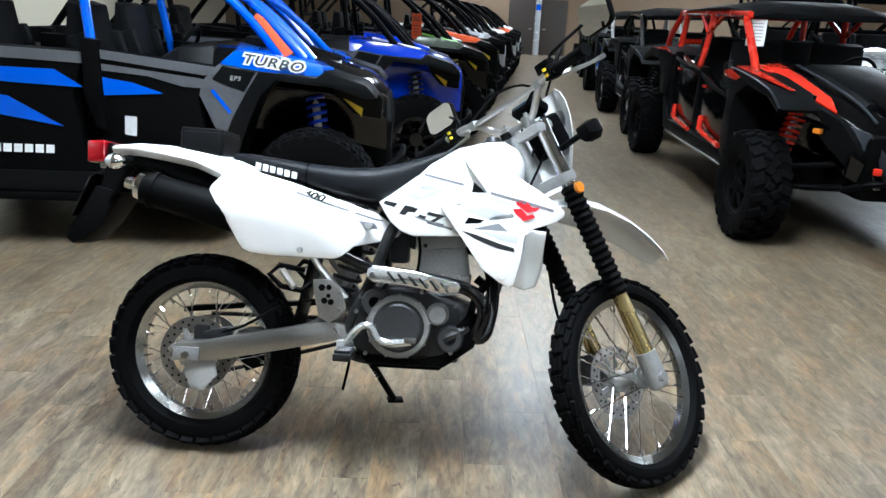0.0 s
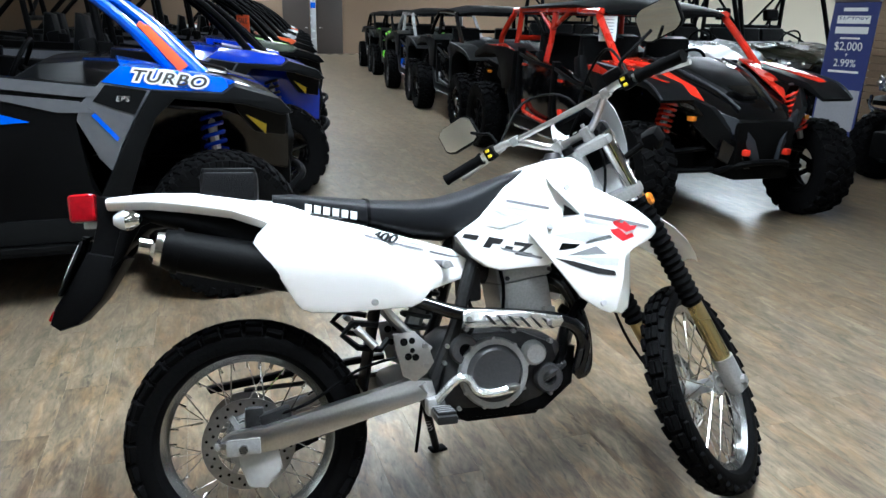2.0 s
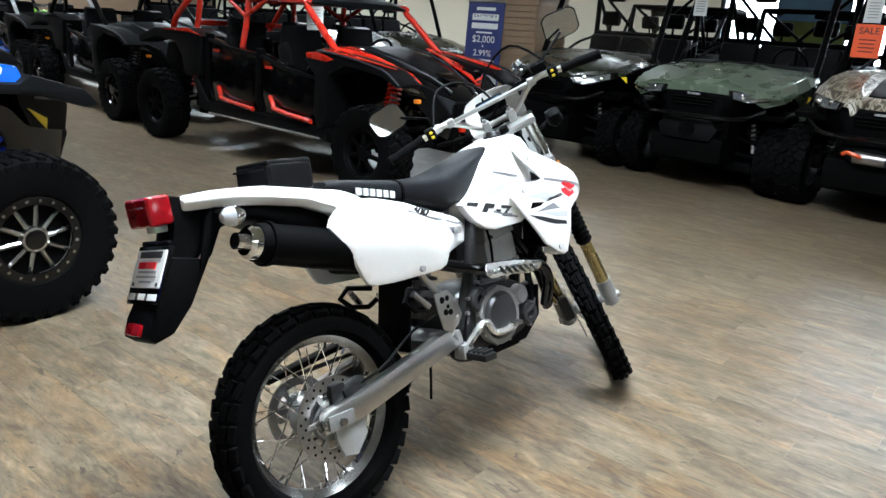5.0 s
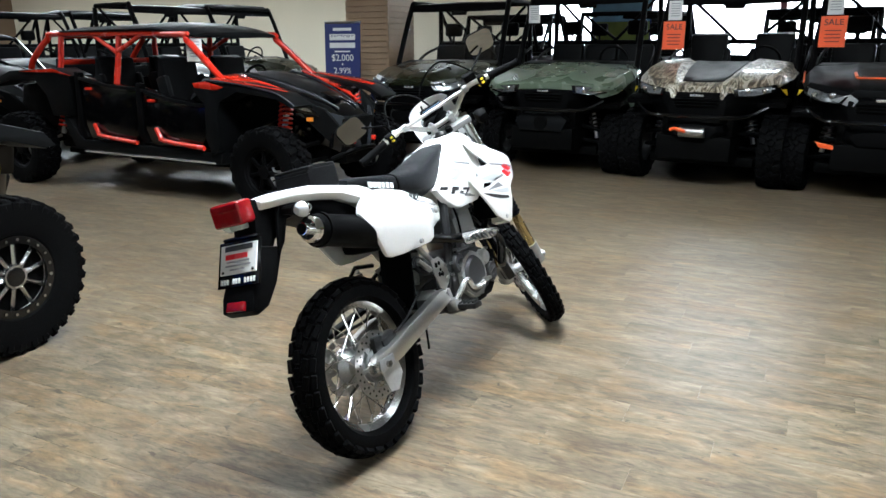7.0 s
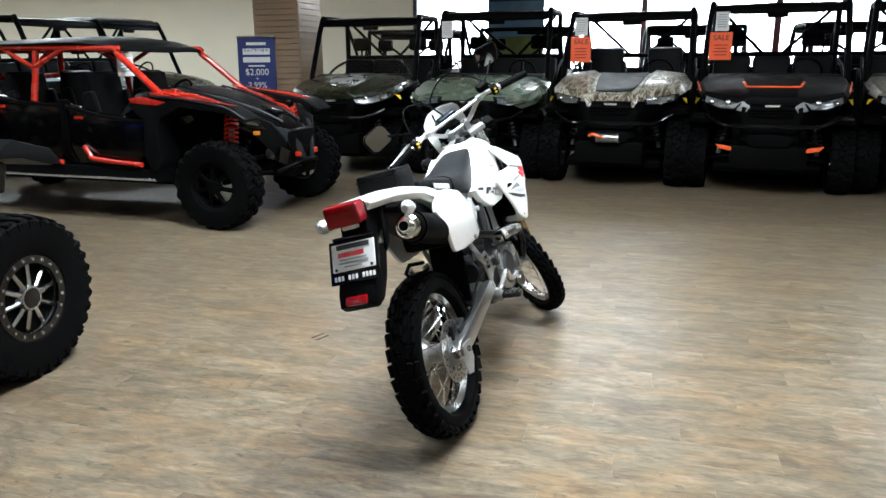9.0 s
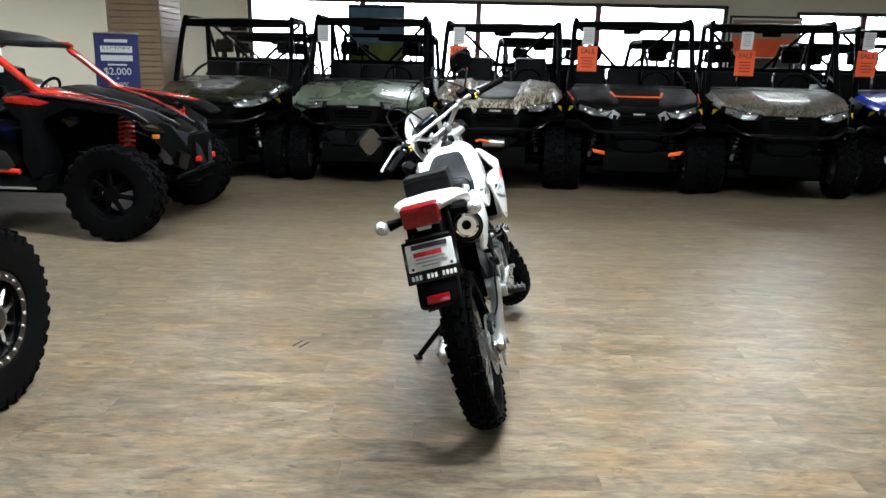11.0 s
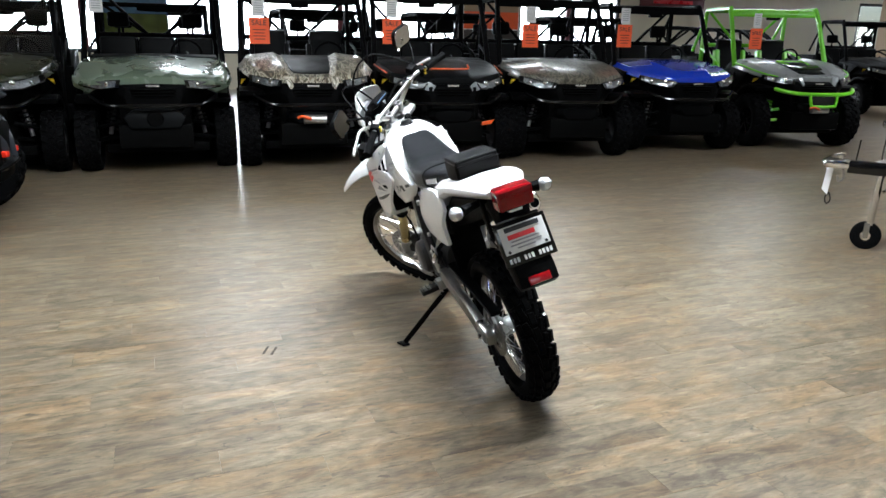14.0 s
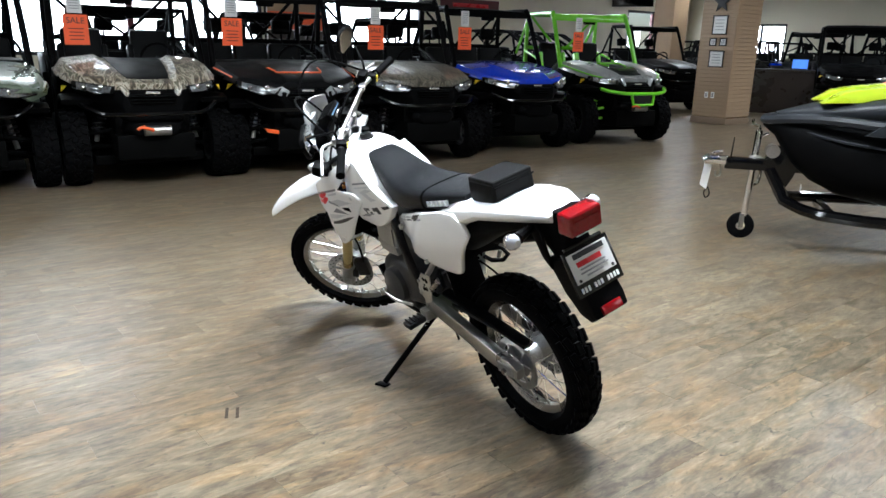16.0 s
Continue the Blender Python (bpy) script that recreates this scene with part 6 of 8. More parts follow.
for s in (-1, 1):
    part("hull_chine", tube([(0.16, s * 0.16, 0.80), (0.45, s * 0.335, 0.74), (0.9, s * 0.452, 0.70), (1.6, s * 0.525, 0.66)], 0.010, 6, 3), M["hull_grey"], js)
    part("bow_panel", prism([(0.30, 0.985), (0.42, 1.065), (0.50, 1.085), (0.74, 1.12), (0.95, 1.10), (0.86, 1.04), (0.56, 1.0)], s * 0.10, s * 0.30, 0.02), M["chartreuse"], js, "yellow-green bow panel")
    part("side_flash", prism([(0.72, 1.10), (0.95, 1.18), (1.30, 1.20), (1.20, 1.12), (0.95, 1.09)], s * 0.26, s * 0.37, 0.012), M["orange"], js, "orange side flash")
    part("footwell_trim", prism([(0.55, 0.80), (1.1, 0.78), (1.2, 0.90), (0.75, 0.94)], s * 0.44, s * 0.475, 0.01), M["hull_grey"], js)
part("console", stations([(0.80, 0.14, 1.02, 1.12), (1.0, 0.17, 1.02, 1.22), (1.2, 0.15, 1.02, 1.26), (1.32, 0.10, 1.02, 1.2)], 10, 2.5), M["chartreuse"], js)
part("handlebar", tube([(1.28, -0.36, 1.30), (1.16, -0.12, 1.28), (1.16, 0.12, 1.28), (1.28, 0.36, 1.30)], 0.016, 8, 3), M["black"], js)
part("seat", stations([(1.35, 0.10, 0.95, 1.10), (1.5, 0.15, 0.92, 1.08), (2.0, 0.17, 0.88, 1.04), (2.4, 0.16, 0.86, 0.98)], 12, 3), M["black"], js)
part("bow_eye", tube([(0.02, -0.02, 0.74), (-0.03, 0, 0.72), (0.02, 0.02, 0.74)], 0.008, 6, 3), M["chrome"], js)

# ---- the far corner: counter, screens, parked vehicles ----
ct = start("service_counter", pose(6.6, -13.4, 0, 0, 0, 20), "long dark service counter", "counter")
part("front_panel", box(2.6, 0.06, 0.98, (0, 0.36, 0.49), bev=0.008), M["counter"], ct)
part("worktop", box(2.7, 0.82, 0.05, (0, 0, 1.005), bev=0.01), M["door_brown"], ct)
part("end_panel", box(0.06, 0.7, 0.98, (-1.27, -0.02, 0.49), bev=0.008), M["counter"], ct)
part("end_panel", box(0.06, 0.7, 0.98, (1.27, -0.02, 0.49), bev=0.008), M["counter"], ct)
lp = start("laptop", pose(6.25, -13.3, 1.03, 0, 0, 200), "open laptop with a lit blue screen on a counter", "laptop")
part("base", box(0.36, 0.25, 0.02, (0, 0, 0.01), bev=0.005), M["gunmetal"], lp)
sc = part("lid", box(0.36, 0.012, 0.24, (0, 0.13, 0.13), (-12, 0, 0), 0.004), M["gunmetal"], lp)
part("screen", box(0.33, 0.004, 0.205, (0, 0.121, 0.131), (-12, 0, 0), 0), M["screen"], sc, smooth=0)
utility(pose(4.6, -12.6, 0, 0, 0, 120), "black utility vehicle with a cab", "black", roof="black", high=1.95)
racer(pose(7.9, -6.9, 0, 0, 0, 200), "black sport vehicle with a bare cage", "charcoal", "black", "mid", "gunmetal", rows=1, springs="gunmetal")
racer(pose(8.9, -9.0, 0, 0, 0, 205), "dark sport vehicle with red springs and a bare cage", "charcoal", "black", "mid", "gunmetal", rows=1, springs="red")
for i, (x, y, a) in enumerate(((8.6, -15.4, 120), (10.4, -16.2, 120), (12.2, -17.0, 120), (9.6, -19.0, 120), (11.5, -19.6, 120))):
    racer(pose(x, y, 0, 0, 0, a), ("dark blue sport vehicle in the far corner", "black sport vehicle in the far corner", "red sport vehicle in the far corner", "grey sport vehicle in the far corner", "white sport vehicle in the far corner")[i],
          ("deep_blue", "charcoal", "red", "grey_paint", "white")[i], "black", "mid", "gunmetal", rows=1, springs="gunmetal")

for x, y, a, label in ((8.3, -11.4, 165, "black utility vehicle beside the slatwall column"), (7.6, -16.2, 100, "black utility vehicle behind the service counter"), (5.8, -16.6, 95, "dark utility vehicle near the far wall"), (4.0, -16.0, 95, "black utility vehicle with a dark roof near the far wall")):
    utility(pose(x, y, 0, 0, 0, a), label, "charcoal", roof="black" if x < 5 else None, high=1.95)

tv = start("wall_screen", pose(17.4, -20.9, 3.62, 0, 0, -152), "black wall screen showing a white and red emblem", "television")
part("casing", box(1.9, 0.08, 1.1, bev=0.02), M["gloss_black"], tv)
part("emblem", slab([(-0.42, -0.043, 0.42), (0.42, -0.043, 0.42), (0.42, -0.043, 0.22), (0.0, -0.043, -0.22), (-0.42, -0.043, 0.22)], (0, -0.006, 0), 0), material("lit_white_emblem", (0.8, 0.85, 0.9), 0.4, emit=0.9), tv, smooth=0)
part("emblem_core", slab([(-0.18, -0.052, 0.12), (0.18, -0.052, 0.12), (0.0, -0.052, -0.10)], (0, -0.006, 0), 0), M["red_decal"], tv, smooth=0)
part("bracket", box(0.3, 0.35, 0.2, (0, 0.2, 0), bev=0.02), M["gunmetal"], tv)

# ---- two dark scuffs on the floor ----
for x, y in ((0.02, 3.10), (0.00, 3.065)):
    thing("scuff_mark", box(0.085, 0.012, 0.0016, (x, y, 0.0004), (0, 0, -24), 0.0006, 1), M["subfloor"], "short dark rubber scuff on the plank floor", "scuff mark", smooth=0)

# ---- the white trail motorcycle on its side stand ----
def bent_panel(outline, y0, y1, bev, warp, step=0.05):
    """A flat outline with thickness, cut into strips and bent sideways by warp(x, z)."""
    bm = prism(outline, y0, y1, bev)
    xs, zs = [p[0] for p in outline], [p[1] for p in outline]
    for lo, hi, nrm in ((min(xs), max(xs), (1, 0, 0)), (min(zs), max(zs), (0, 0, 1))):
        for c in np.arange(lo + step, hi, step):
            bmesh.ops.bisect_plane(bm, geom=bm.verts[:] + bm.edges[:] + bm.faces[:], plane_co=(c * nrm[0], 0, c * nrm[2]), plane_no=nrm)
    for v in bm.verts:
        v.co.y += warp(v.co.x, v.co.z)
    return bm


def knob_tyre(parent, R, W, rim, count, rows):
    """Carcass with a tread of blocks."""
    h, d = W / 2, 0.0085
    prof = []
    for a in np.linspace(-100, 100, 15):
        prof.append((rim + 0.012 + (R - d - rim - 0.012) * max(0.0, math.cos(radians(a * 0.9))) ** 0.75, h * 0.94 * math.sin(radians(a)) ** 1 if abs(a) <= 90 else math.copysign(h * 0.90, a)))
    prof += [(rim - 0.004, h * 0.5), (rim - 0.004, -h * 0.5)]
    t = part("tyre", lathe(prof, 56, "Y", closed=True), M["rubber"], parent)
    bm = bmesh.new()
    pitch = 2 * math.pi * R / count
    for i in range(count):
        for off, tilt, wide in rows:
            ang = (i + (0.5 if abs(off) > 0.4 else 0)) * 360 / count
            drop = R - d * 0.9 - 0.42 * h * off * off
            add(bm, box(pitch * 0.76, h * wide, d * 2.4, bev=0.002, seg=1), pose(0, 0, 0, 0, ang, 0) @ pose(0, off * h, drop, -off * 48, 0, tilt))
    tagged(part("tread", bm, M["rubber"], t, smooth=25), kind="stuff")
    return t


def wire_wheel(parent, R, W, rim, rim_w, hub_r, hub_w, count, rows, disc_r, disc_side, m):
    w = part("rim", lathe([(rim, -rim_w / 2), (rim + 0.004, -rim_w / 2 - 0.002), (rim + 0.004, -rim_w / 2 + 0.006), (rim - 0.012, -rim_w * 0.3), (rim - 0.020, -rim_w * 0.15), (rim - 0.020, rim_w * 0.15), (rim - 0.012, rim_w * 0.3), (rim + 0.004, rim_w / 2 - 0.006), (rim + 0.004, rim_w / 2 + 0.002), (rim, rim_w / 2), (rim - 0.026, 0.012), (rim - 0.026, -0.012)], 64, "Y", closed=True), M["rim_metal"], parent, "polished aluminium rim", m)
    knob_tyre(w, R, W, rim, count, rows)
    part("hub", lathe([(0, -hub_w * 0.62), (0.018, -hub_w * 0.62), (0.020, -hub_w / 2), (hub_r, -hub_w / 2), (hub_r, -hub_w / 2 + 0.008), (hub_r * 0.6, -hub_w * 0.2), (hub_r * 0.6, hub_w * 0.2), (hub_r, hub_w / 2 - 0.008), (hub_r, hub_w / 2), (0.02, hub_w / 2), (0.018, hub_w * 0.62), (0, hub_w * 0.62)], 28), M["cast"], w)
    sp = bmesh.new()
    for i in range(36):
        a = 2 * math.pi * i / 36
        s = 1 if i % 2 else -1
        b = a + (0.75 if (i // 2) % 2 else -0.75)
        add(sp, tube([(hub_r * 0.94 * math.cos(b), s * hub_w * 0.45, hub_r * 0.94 * math.sin(b)), ((rim - 0.018) * math.cos(a), s * 0.008, (rim - 0.018) * math.sin(a))], 0.0019, 5, 1))
        add(sp, tube([((rim - 0.045) * math.cos(a), s * 0.011, (rim - 0.045) * math.sin(a)), ((rim - 0.018) * math.cos(a), s * 0.008, (rim - 0.018) * math.sin(a))], 0.0034, 6, 1))
    tagged(part("spokes", sp, M["chrome"], w, "thin steel spokes"), kind="stuff")
    y = disc_side * hub_w * 0.62
    d = part("brake_disc", lathe([(disc_r, y - 0.002), (disc_r, y + 0.002), (disc_r * 0.68, y + 0.002), (disc_r * 0.68, y - 0.002)], 48, closed=True), M["steel"], w, "drilled steel brake disc")
    car = lathe([(hub_r * 0.95, y - 0.003), (hub_r * 0.95, y + 0.003), (hub_r * 0.5, y + 0.003), (hub_r * 0.5, y - 0.003)], 28, closed=True)
    for i in range(6):
        add(car, box(disc_r * 0.34, 0.005, 0.016, (disc_r * 0.56, y, 0), bev=0.001, seg=1), pose(0, 0, 0, 0, 60 * i, 0))
    part("disc_carrier", car, M["cast"], d)
    holes = bmesh.new()
    for i in range(20):
        for k in range(2):
            a = 2 * math.pi * (i + 0.5 * k) / 20
            q = disc_r * (0.78 + 0.12 * k)
            add(holes, lathe([(0, y - 0.0026), (0.0042, y - 0.0026), (0.0042, y + 0.0026), (0, y + 0.0026)], 7), pose(q * math.cos(a), 0, q * math.sin(a)))
    tagged(part("drill_holes", holes, M["dark"], d, "dark drilled holes"), kind="stuff")
    return w


bike = start("motorcycle", pose(-0.772, 2.142, 0, 0, 0, -4.3) @ pose(0, 0, 0, -16), "white trail motorcycle leaning on its side stand", "motorcycle")
REAR = [(0, 0, 0.40), (0.42, 14, 0.34), (-0.42, -14, 0.34), (0.80, 8, 0.30), (-0.80, -8, 0.30)]
wire_wheel(bike, 0.317, 0.124, 0.232, 0.062, 0.062, 0.12, 34, REAR, 0.120, -1, pose(0.012, 0, 0.323))

# steering: the fork frame, turned to the left lock
fork = part("fork_crown", add(add(box(0.07, 0.25, 0.035, (0.02, 0, -0.10), bev=0.012), box(0.08, 0.24, 0.030, (0.02, 0, 0.075), bev=0.012)), tube([(0, 0, -0.12), (0, 0, 0.09)], 0.026, 14, 1)), M["cast"], bike, "cast aluminium fork clamps", pose(1.032, 0, 1.0, 0, -28, 0) @ pose(0, 0, 0, 0, 0, 43.5))
wire_wheel(fork, 0.334, 0.086, 0.268, 0.048, 0.036, 0.10, 38, [(0.22, 0, 0.40), (-0.22, 0, 0.40), (0.68, 10, 0.36), (-0.68, -10, 0.36)], 0.120, 1, pose(0.028, 0, -0.780))
for s in (-1, 1):
    y = s * 0.098
    leg = part("fork_tube", tube([(0.03, y, 0.095), (0.03, y, -0.14)], 0.0235, 16, 1), M["chrome"], fork, "bright upper fork tube")
    ribs = []
    for i in range(33):
        w = -0.13 - 0.37 * i / 32
        ribs.append((0.034 if i % 2 else 0.0275, w))
    part("gaiter", lathe([(0.02, -0.125)] + ribs + [(0.02, -0.505)], 18, "Z"), M["rubber"], leg, "black rubber fork gaiter", pose(0.03, y, 0))
    part("fork_slider", tube([(0.03, y, -0.49), (0.03, y, -0.735)], 0.0255, 16, 1, [0.024, 0.0255, 0.027]), M["gold"], leg, "gold anodised fork slider")
    lug = tube([(0.03, y, -0.70), (0.025, y, -0.812)], 0.033, 14, 1)
    add(lug, box(0.05, 0.04, 0.075, (0.022, y, -0.785), bev=0.014))
    add(lug, lathe([(0, -0.012), (0.016, -0.012), (0.018, 0.012), (0, 0.012)], 10), pose(0.02, y + s * 0.028, -0.785))
    part("axle_lug", lug, M["cast"], leg)
    part("clamp_bolt", lathe([(0, -0.02), (0.008, -0.02), (0.008, 0.02), (0, 0.02)], 8), M["chrome"], fork, m=pose(0.055, s * 0.072, -0.10))
    part("reflector", lathe([(0, 0.006), (0.017, 0.005), (0.020, -0.004), (0, -0.004)], 16, "Y"), M["amber"], fork, "round amber reflector", pose(0.03, y - 0.034 if s < 0 else y + 0.034, -0.145, 0, 0, 180 if s < 0 else 0))
    part("indicator_stem", tube([(0.06, s * 0.07, -0.015), (0.095, s * 0.16, 0.0)], 0.010, 8, 1), M["black"], fork)
    ind = part("indicator", hull([(-0.030, [(0, 0.018), (0.020, 0.016), (0.024, -0.014)]), (0.010, [(0, 0.028), (0.027, 0.024), (0.031, -0.020)]), (0.034, [(0, 0.026), (0.025, 0.022), (0.029, -0.018)])], 0.006, 0.006), M["black"], fork, "black front indicator", pose(0.105, s * 0.195, 0.006))
    part("lens", lathe([(0, 0.062), (0.012, 0.055), (0.021, 0.044), (0.022, 0.030)], 16, "X"), M["clear"], ind)
part("axle", tube([(0.02, -0.126, -0.785), (0.02, 0.126, -0.785)], 0.010, 10, 1), M["steel"], fork)
part("brake_caliper", add(box(0.07, 0.045, 0.10, (-0.045, 0.088, -0.70), (0, 20, 0), 0.014), box(0.04, 0.05, 0.05, (-0.01, 0.092, -0.74), bev=0.01)), M["gunmetal"], fork)
part("brake_hose", tube([(-0.05, 0.10, -0.65), (-0.03, 0.125, -0.50), (0.05, 0.13, -0.3), (0.10, 0.09, -0.05), (0.08, 0.02, 0.12), (0.06, -0.12, 0.20), (0.0, -0.24, 0.18)], 0.005, 7, 4), M["black"], fork)
part("cable", tube([(0.0, 0.24, 0.18), (0.20, 0.16, 0.28), (0.22, 0.02, 0.22), (0.06, -0.05, 0.02), (-0.10, -0.03, -0.10)], 0.0045, 7, 5), M["black"], fork)
part("cable", tube([(-0.02, -0.26, 0.20), (0.22, -0.16, 0.30), (0.25, 0.0, 0.20), (0.08, 0.05, 0.0), (-0.08, 0.05, -0.10)], 0.0045, 7, 5), M["black"], fork)
# high front fender: a curved trough
secs = []
for u, w, hw, drop in ((-0.16, -0.150, 0.060, 0.03), (-0.02, -0.138, 0.074, 0.035), (0.10, -0.160, 0.082, 0.045), (0.20, -0.210, 0.082, 0.05), (0.29, -0.280, 0.076, 0.048), (0.365, -0.365, 0.066, 0.042), (0.415, -0.445, 0.052, 0.032), (0.438, -0.492, 0.036, 0.02)):
    arc = np.linspace(-1, 1, 9)
    n = Vector((0.45, 0, 0.9)).normalized() if u > 0.05 else Vector((0, 0, 1))
    top = [Vector((u, hw * a, w)) - n * drop * abs(a) ** 2.4 for a in arc]
    secs.append([*top, *[p - n * 0.005 for p in top[::-1]]])
part("front_fender", loft(secs), M["white"], fork, "glossy white front fender")
# handlebar, controls, mirrors
BAR = [(-0.045, 0.410, 0.190), (-0.012, 0.28, 0.196), (0.02, 0.175, 0.196), (0.036, 0.085, 0.130), (0.038, 0.045, 0.115), (0.038, -0.045, 0.115), (0.036, -0.085, 0.130), (0.02, -0.175, 0.196), (-0.012, -0.28, 0.196), (-0.045, -0.410, 0.190)]
bar = part("handlebar", tube(BAR, 0.0112, 12, 5), M["alu"], fork, "silver handlebar")
part("crossbar", tube([(0.022, 0.165, 0.193), (0.022, -0.165, 0.193)], 0.0085, 10, 1), M["alu"], bar)
for s in (-1, 1):
    part("bar_clamp", add(box(0.038, 0.030, 0.055, (0.037, s * 0.05, 0.105), bev=0.007), lathe([(0, -0.006), (0.007, -0.006), (0.007, 0.006), (0, 0.006)], 8, "Z"), pose(0.037, s * 0.05, 0.137)), M["cast"], bar)
    part("crossbar_clamp", box(0.028, 0.03, 0.03, (0.022, s * 0.163, 0.194), bev=0.008), M["cast"], bar)
    g0, g1 = Vector((-0.011, s * 0.277, 0.196)), Vector((-0.046, s * 0.414, 0.190))
    part("grip", tube([g0.lerp(g1, t) for t in np.linspace(0, 1, 9)], 0.0165, 12, 1, [0.021, 0.0165, 0.0172, 0.0165, 0.0172, 0.0165, 0.0172, 0.0165, 0.019]), M["rubber"], bar, "black rubber grip")
    sw = part("switch_box", box(0.045, 0.036, 0.045, (-0.002, s * 0.245, 0.197), (0, 0, s * 14), 0.010), M["black"], bar)
    for dz in (-0.008, 0.010):
        part("switch", box(0.008, 0.012, 0.009, (-0.027, s * 0.240, 0.200 + dz), bev=0.002), M["yellow"], sw, "yellow switch")
    part("lever", tube([(0.025, s * 0.225, 0.190), (0.07, s * 0.26, 0.182), (0.055, s * 0.33, 0.170), (0.03, s * 0.405, 0.162)], 0.006, 8, 4, [0.009, 0.007, 0.006, 0.0075]), M["alu"], bar, "silver lever")
    part("lever_perch", box(0.04, 0.035, 0.028, (0.024, s * 0.218, 0.197), (0, 0, s * 14), 0.009), M["cast" if s > 0 else "black"], bar)
    part("mirror_stem", tube([(0.02, s * 0.225, 0.20), (0.03, s * 0.232, 0.245), (0.05, s * 0.27, 0.262), (0.10, s * 0.335, 0.285)], 0.005, 8, 4), M["black"], bar)
    mo = round_outline([(-0.074, -0.052), (0.066, -0.056), (0.076, 0.046), (-0.062, 0.054)], 3)
    mir = part("mirror", prism(mo, 0.0, 0.020, 0.006, "YZ"), M["black"], bar, "black mirror housing", pose(0.085, 0.367, 0.298, 0, 20, 12) if s > 0 else pose(0.145, -0.352, 0.302, 0, 6, -8) @ Matrix.Diagonal((1, -1, 1, 1)))
    part("mirror_glass", prism([(p * 0.93, q * 0.93) for p, q in mo], -0.002, 0.004, 0, "YZ"), M["mirror"], mir, "mirror glass", smooth=0)
part("front_reservoir", box(0.04, 0.055, 0.035, (0.03, -0.205, 0.228), bev=0.008), M["black"], bar)
# instrument and front shield
part("headlight_housing", box(0.065, 0.130, 0.130, (0.150, 0, 0.050), (0, -6, 0), 0.022, 3), M["black"], fork)
met = part("instrument", box(0.035, 0.115, 0.070, (0.125, 0, 0.155), (0, -48, 0), 0.012), M["black"], fork)
part("display", box(0.004, 0.090, 0.045, (0.110, 0, 0.168), (0, -48, 0), 0.002), M["lcd"], met, "blue-grey display")
secs = []
for w, hw, u in ((-0.13, 0.055, 0.130), (-0.07, 0.085, 0.160), (0.02, 0.108, 0.198), (0.08, 0.116, 0.216), (0.13, 0.114, 0.228), (0.165, 0.104, 0.232), (0.182, 0.088, 0.232)):
    arc = np.linspace(-1, 1, 9)
    f = [Vector((u - 0.055 * abs(a) ** 2.2, hw * a, w)) for a in arc]
    secs.append([*f, *[p + Vector((-0.005, 0, 0)) for p in f[::-1]]])
shield = part("headlight_shield", loft(secs), M["white"], fork, "white plastic headlight shield")
part("headlight", prism(round_outline([(-0.062, -0.05), (0.062, -0.05), (0.068, 0.06), (-0.068, 0.06)]), 0.196, 0.222, 0.006, "YZ"), M["clear"], shield, "clear headlight lens", pose(0, 0, 0.06))
part("ignition", lathe([(0, 0.02), (0.016, 0.02), (0.018, 0), (0, 0)], 14, "Z"), M["black"], fork, m=pose(-0.035, 0, 0.088))

# frame, swingarm, drive
fr = tube([(1.03, 0, 0.99), (0.98, 0, 0.96), (0.80, 0.0, 0.93), (0.62, 0, 0.84), (0.55, 0, 0.70)], 0.024, 10, 3)
add(fr, tube([(1.06, 0, 0.90), (0.99, 0, 0.70), (0.92, 0, 0.46), (0.86, 0, 0.385)], 0.022, 10, 3))
for s in (-1, 1):
    add(fr, tube([(0.70, s * 0.06, 0.88), (0.63, s * 0.105, 0.76), (0.575, s * 0.115, 0.60), (0.515, s * 0.105, 0.46), (0.50, s * 0.09, 0.37), (0.62, s * 0.085, 0.345), (0.84, s * 0.06, 0.365)], 0.0185, 10, 4))
    add(fr, tube([(0.62, s * 0.09, 0.86), (0.30, s * 0.095, 0.90), (0.02, s * 0.085, 0.925), (-0.18, s * 0.06, 0.945)], 0.012, 8, 3))
part("frame", fr, M["gunmetal"], bike, "dark grey steel frame")
for s in (-1, 1):
    part("subframe_stay", tube([(0.30, s * 0.10, 0.80), (0.40, s * 0.105, 0.635), (0.50, s * 0.112, 0.535)], 0.0115, 8, 3), M["alu"], bike, "bare aluminium stay")
sw = start("swingarm")
sw.parent = bike
SA = [(-0.055, 0.303), (-0.062, 0.345), (-0.03, 0.366), (0.06, 0.376), (0.44, 0.462), (0.50, 0.455), (0.51, 0.415), (0.46, 0.398), (0.09, 0.312)]
for s in (-1, 1):
    part("arm", prism(SA, s * 0.088, s * 0.128, 0.009), M["alu"], sw, "brushed aluminium swingarm leg")
    part("axle_plate", box(0.085, 0.006, 0.042, (0.0, s * 0.131, 0.331), bev=0.004), M["cast"], sw)
part("cross_member", box(0.09, 0.19, 0.06, (0.42, 0, 0.43), (0, -12, 0), 0.014), M["alu"], sw)
part("axle_nut", tube([(0, -0.145, 0.327), (0, 0.145, 0.327)], 0.012, 6, 1), M["steel"], sw)
part("disc_guard", prism([(-0.015, 0.325), (0.085, 0.318), (0.095, 0.262), (0.052, 0.212), (0.008, 0.222), (-0.01, 0.27)], -0.112, -0.104, 0.003), M["disc_guard"], sw, "pale grey disc guard plate")
part("rear_caliper", add(box(0.085, 0.045, 0.05, (0.085, -0.082, 0.385), (0, -14, 0), 0.012), box(0.05, 0.03, 0.06, (0.03, -0.08, 0.39), bev=0.01)), M["gunmetal"], sw)
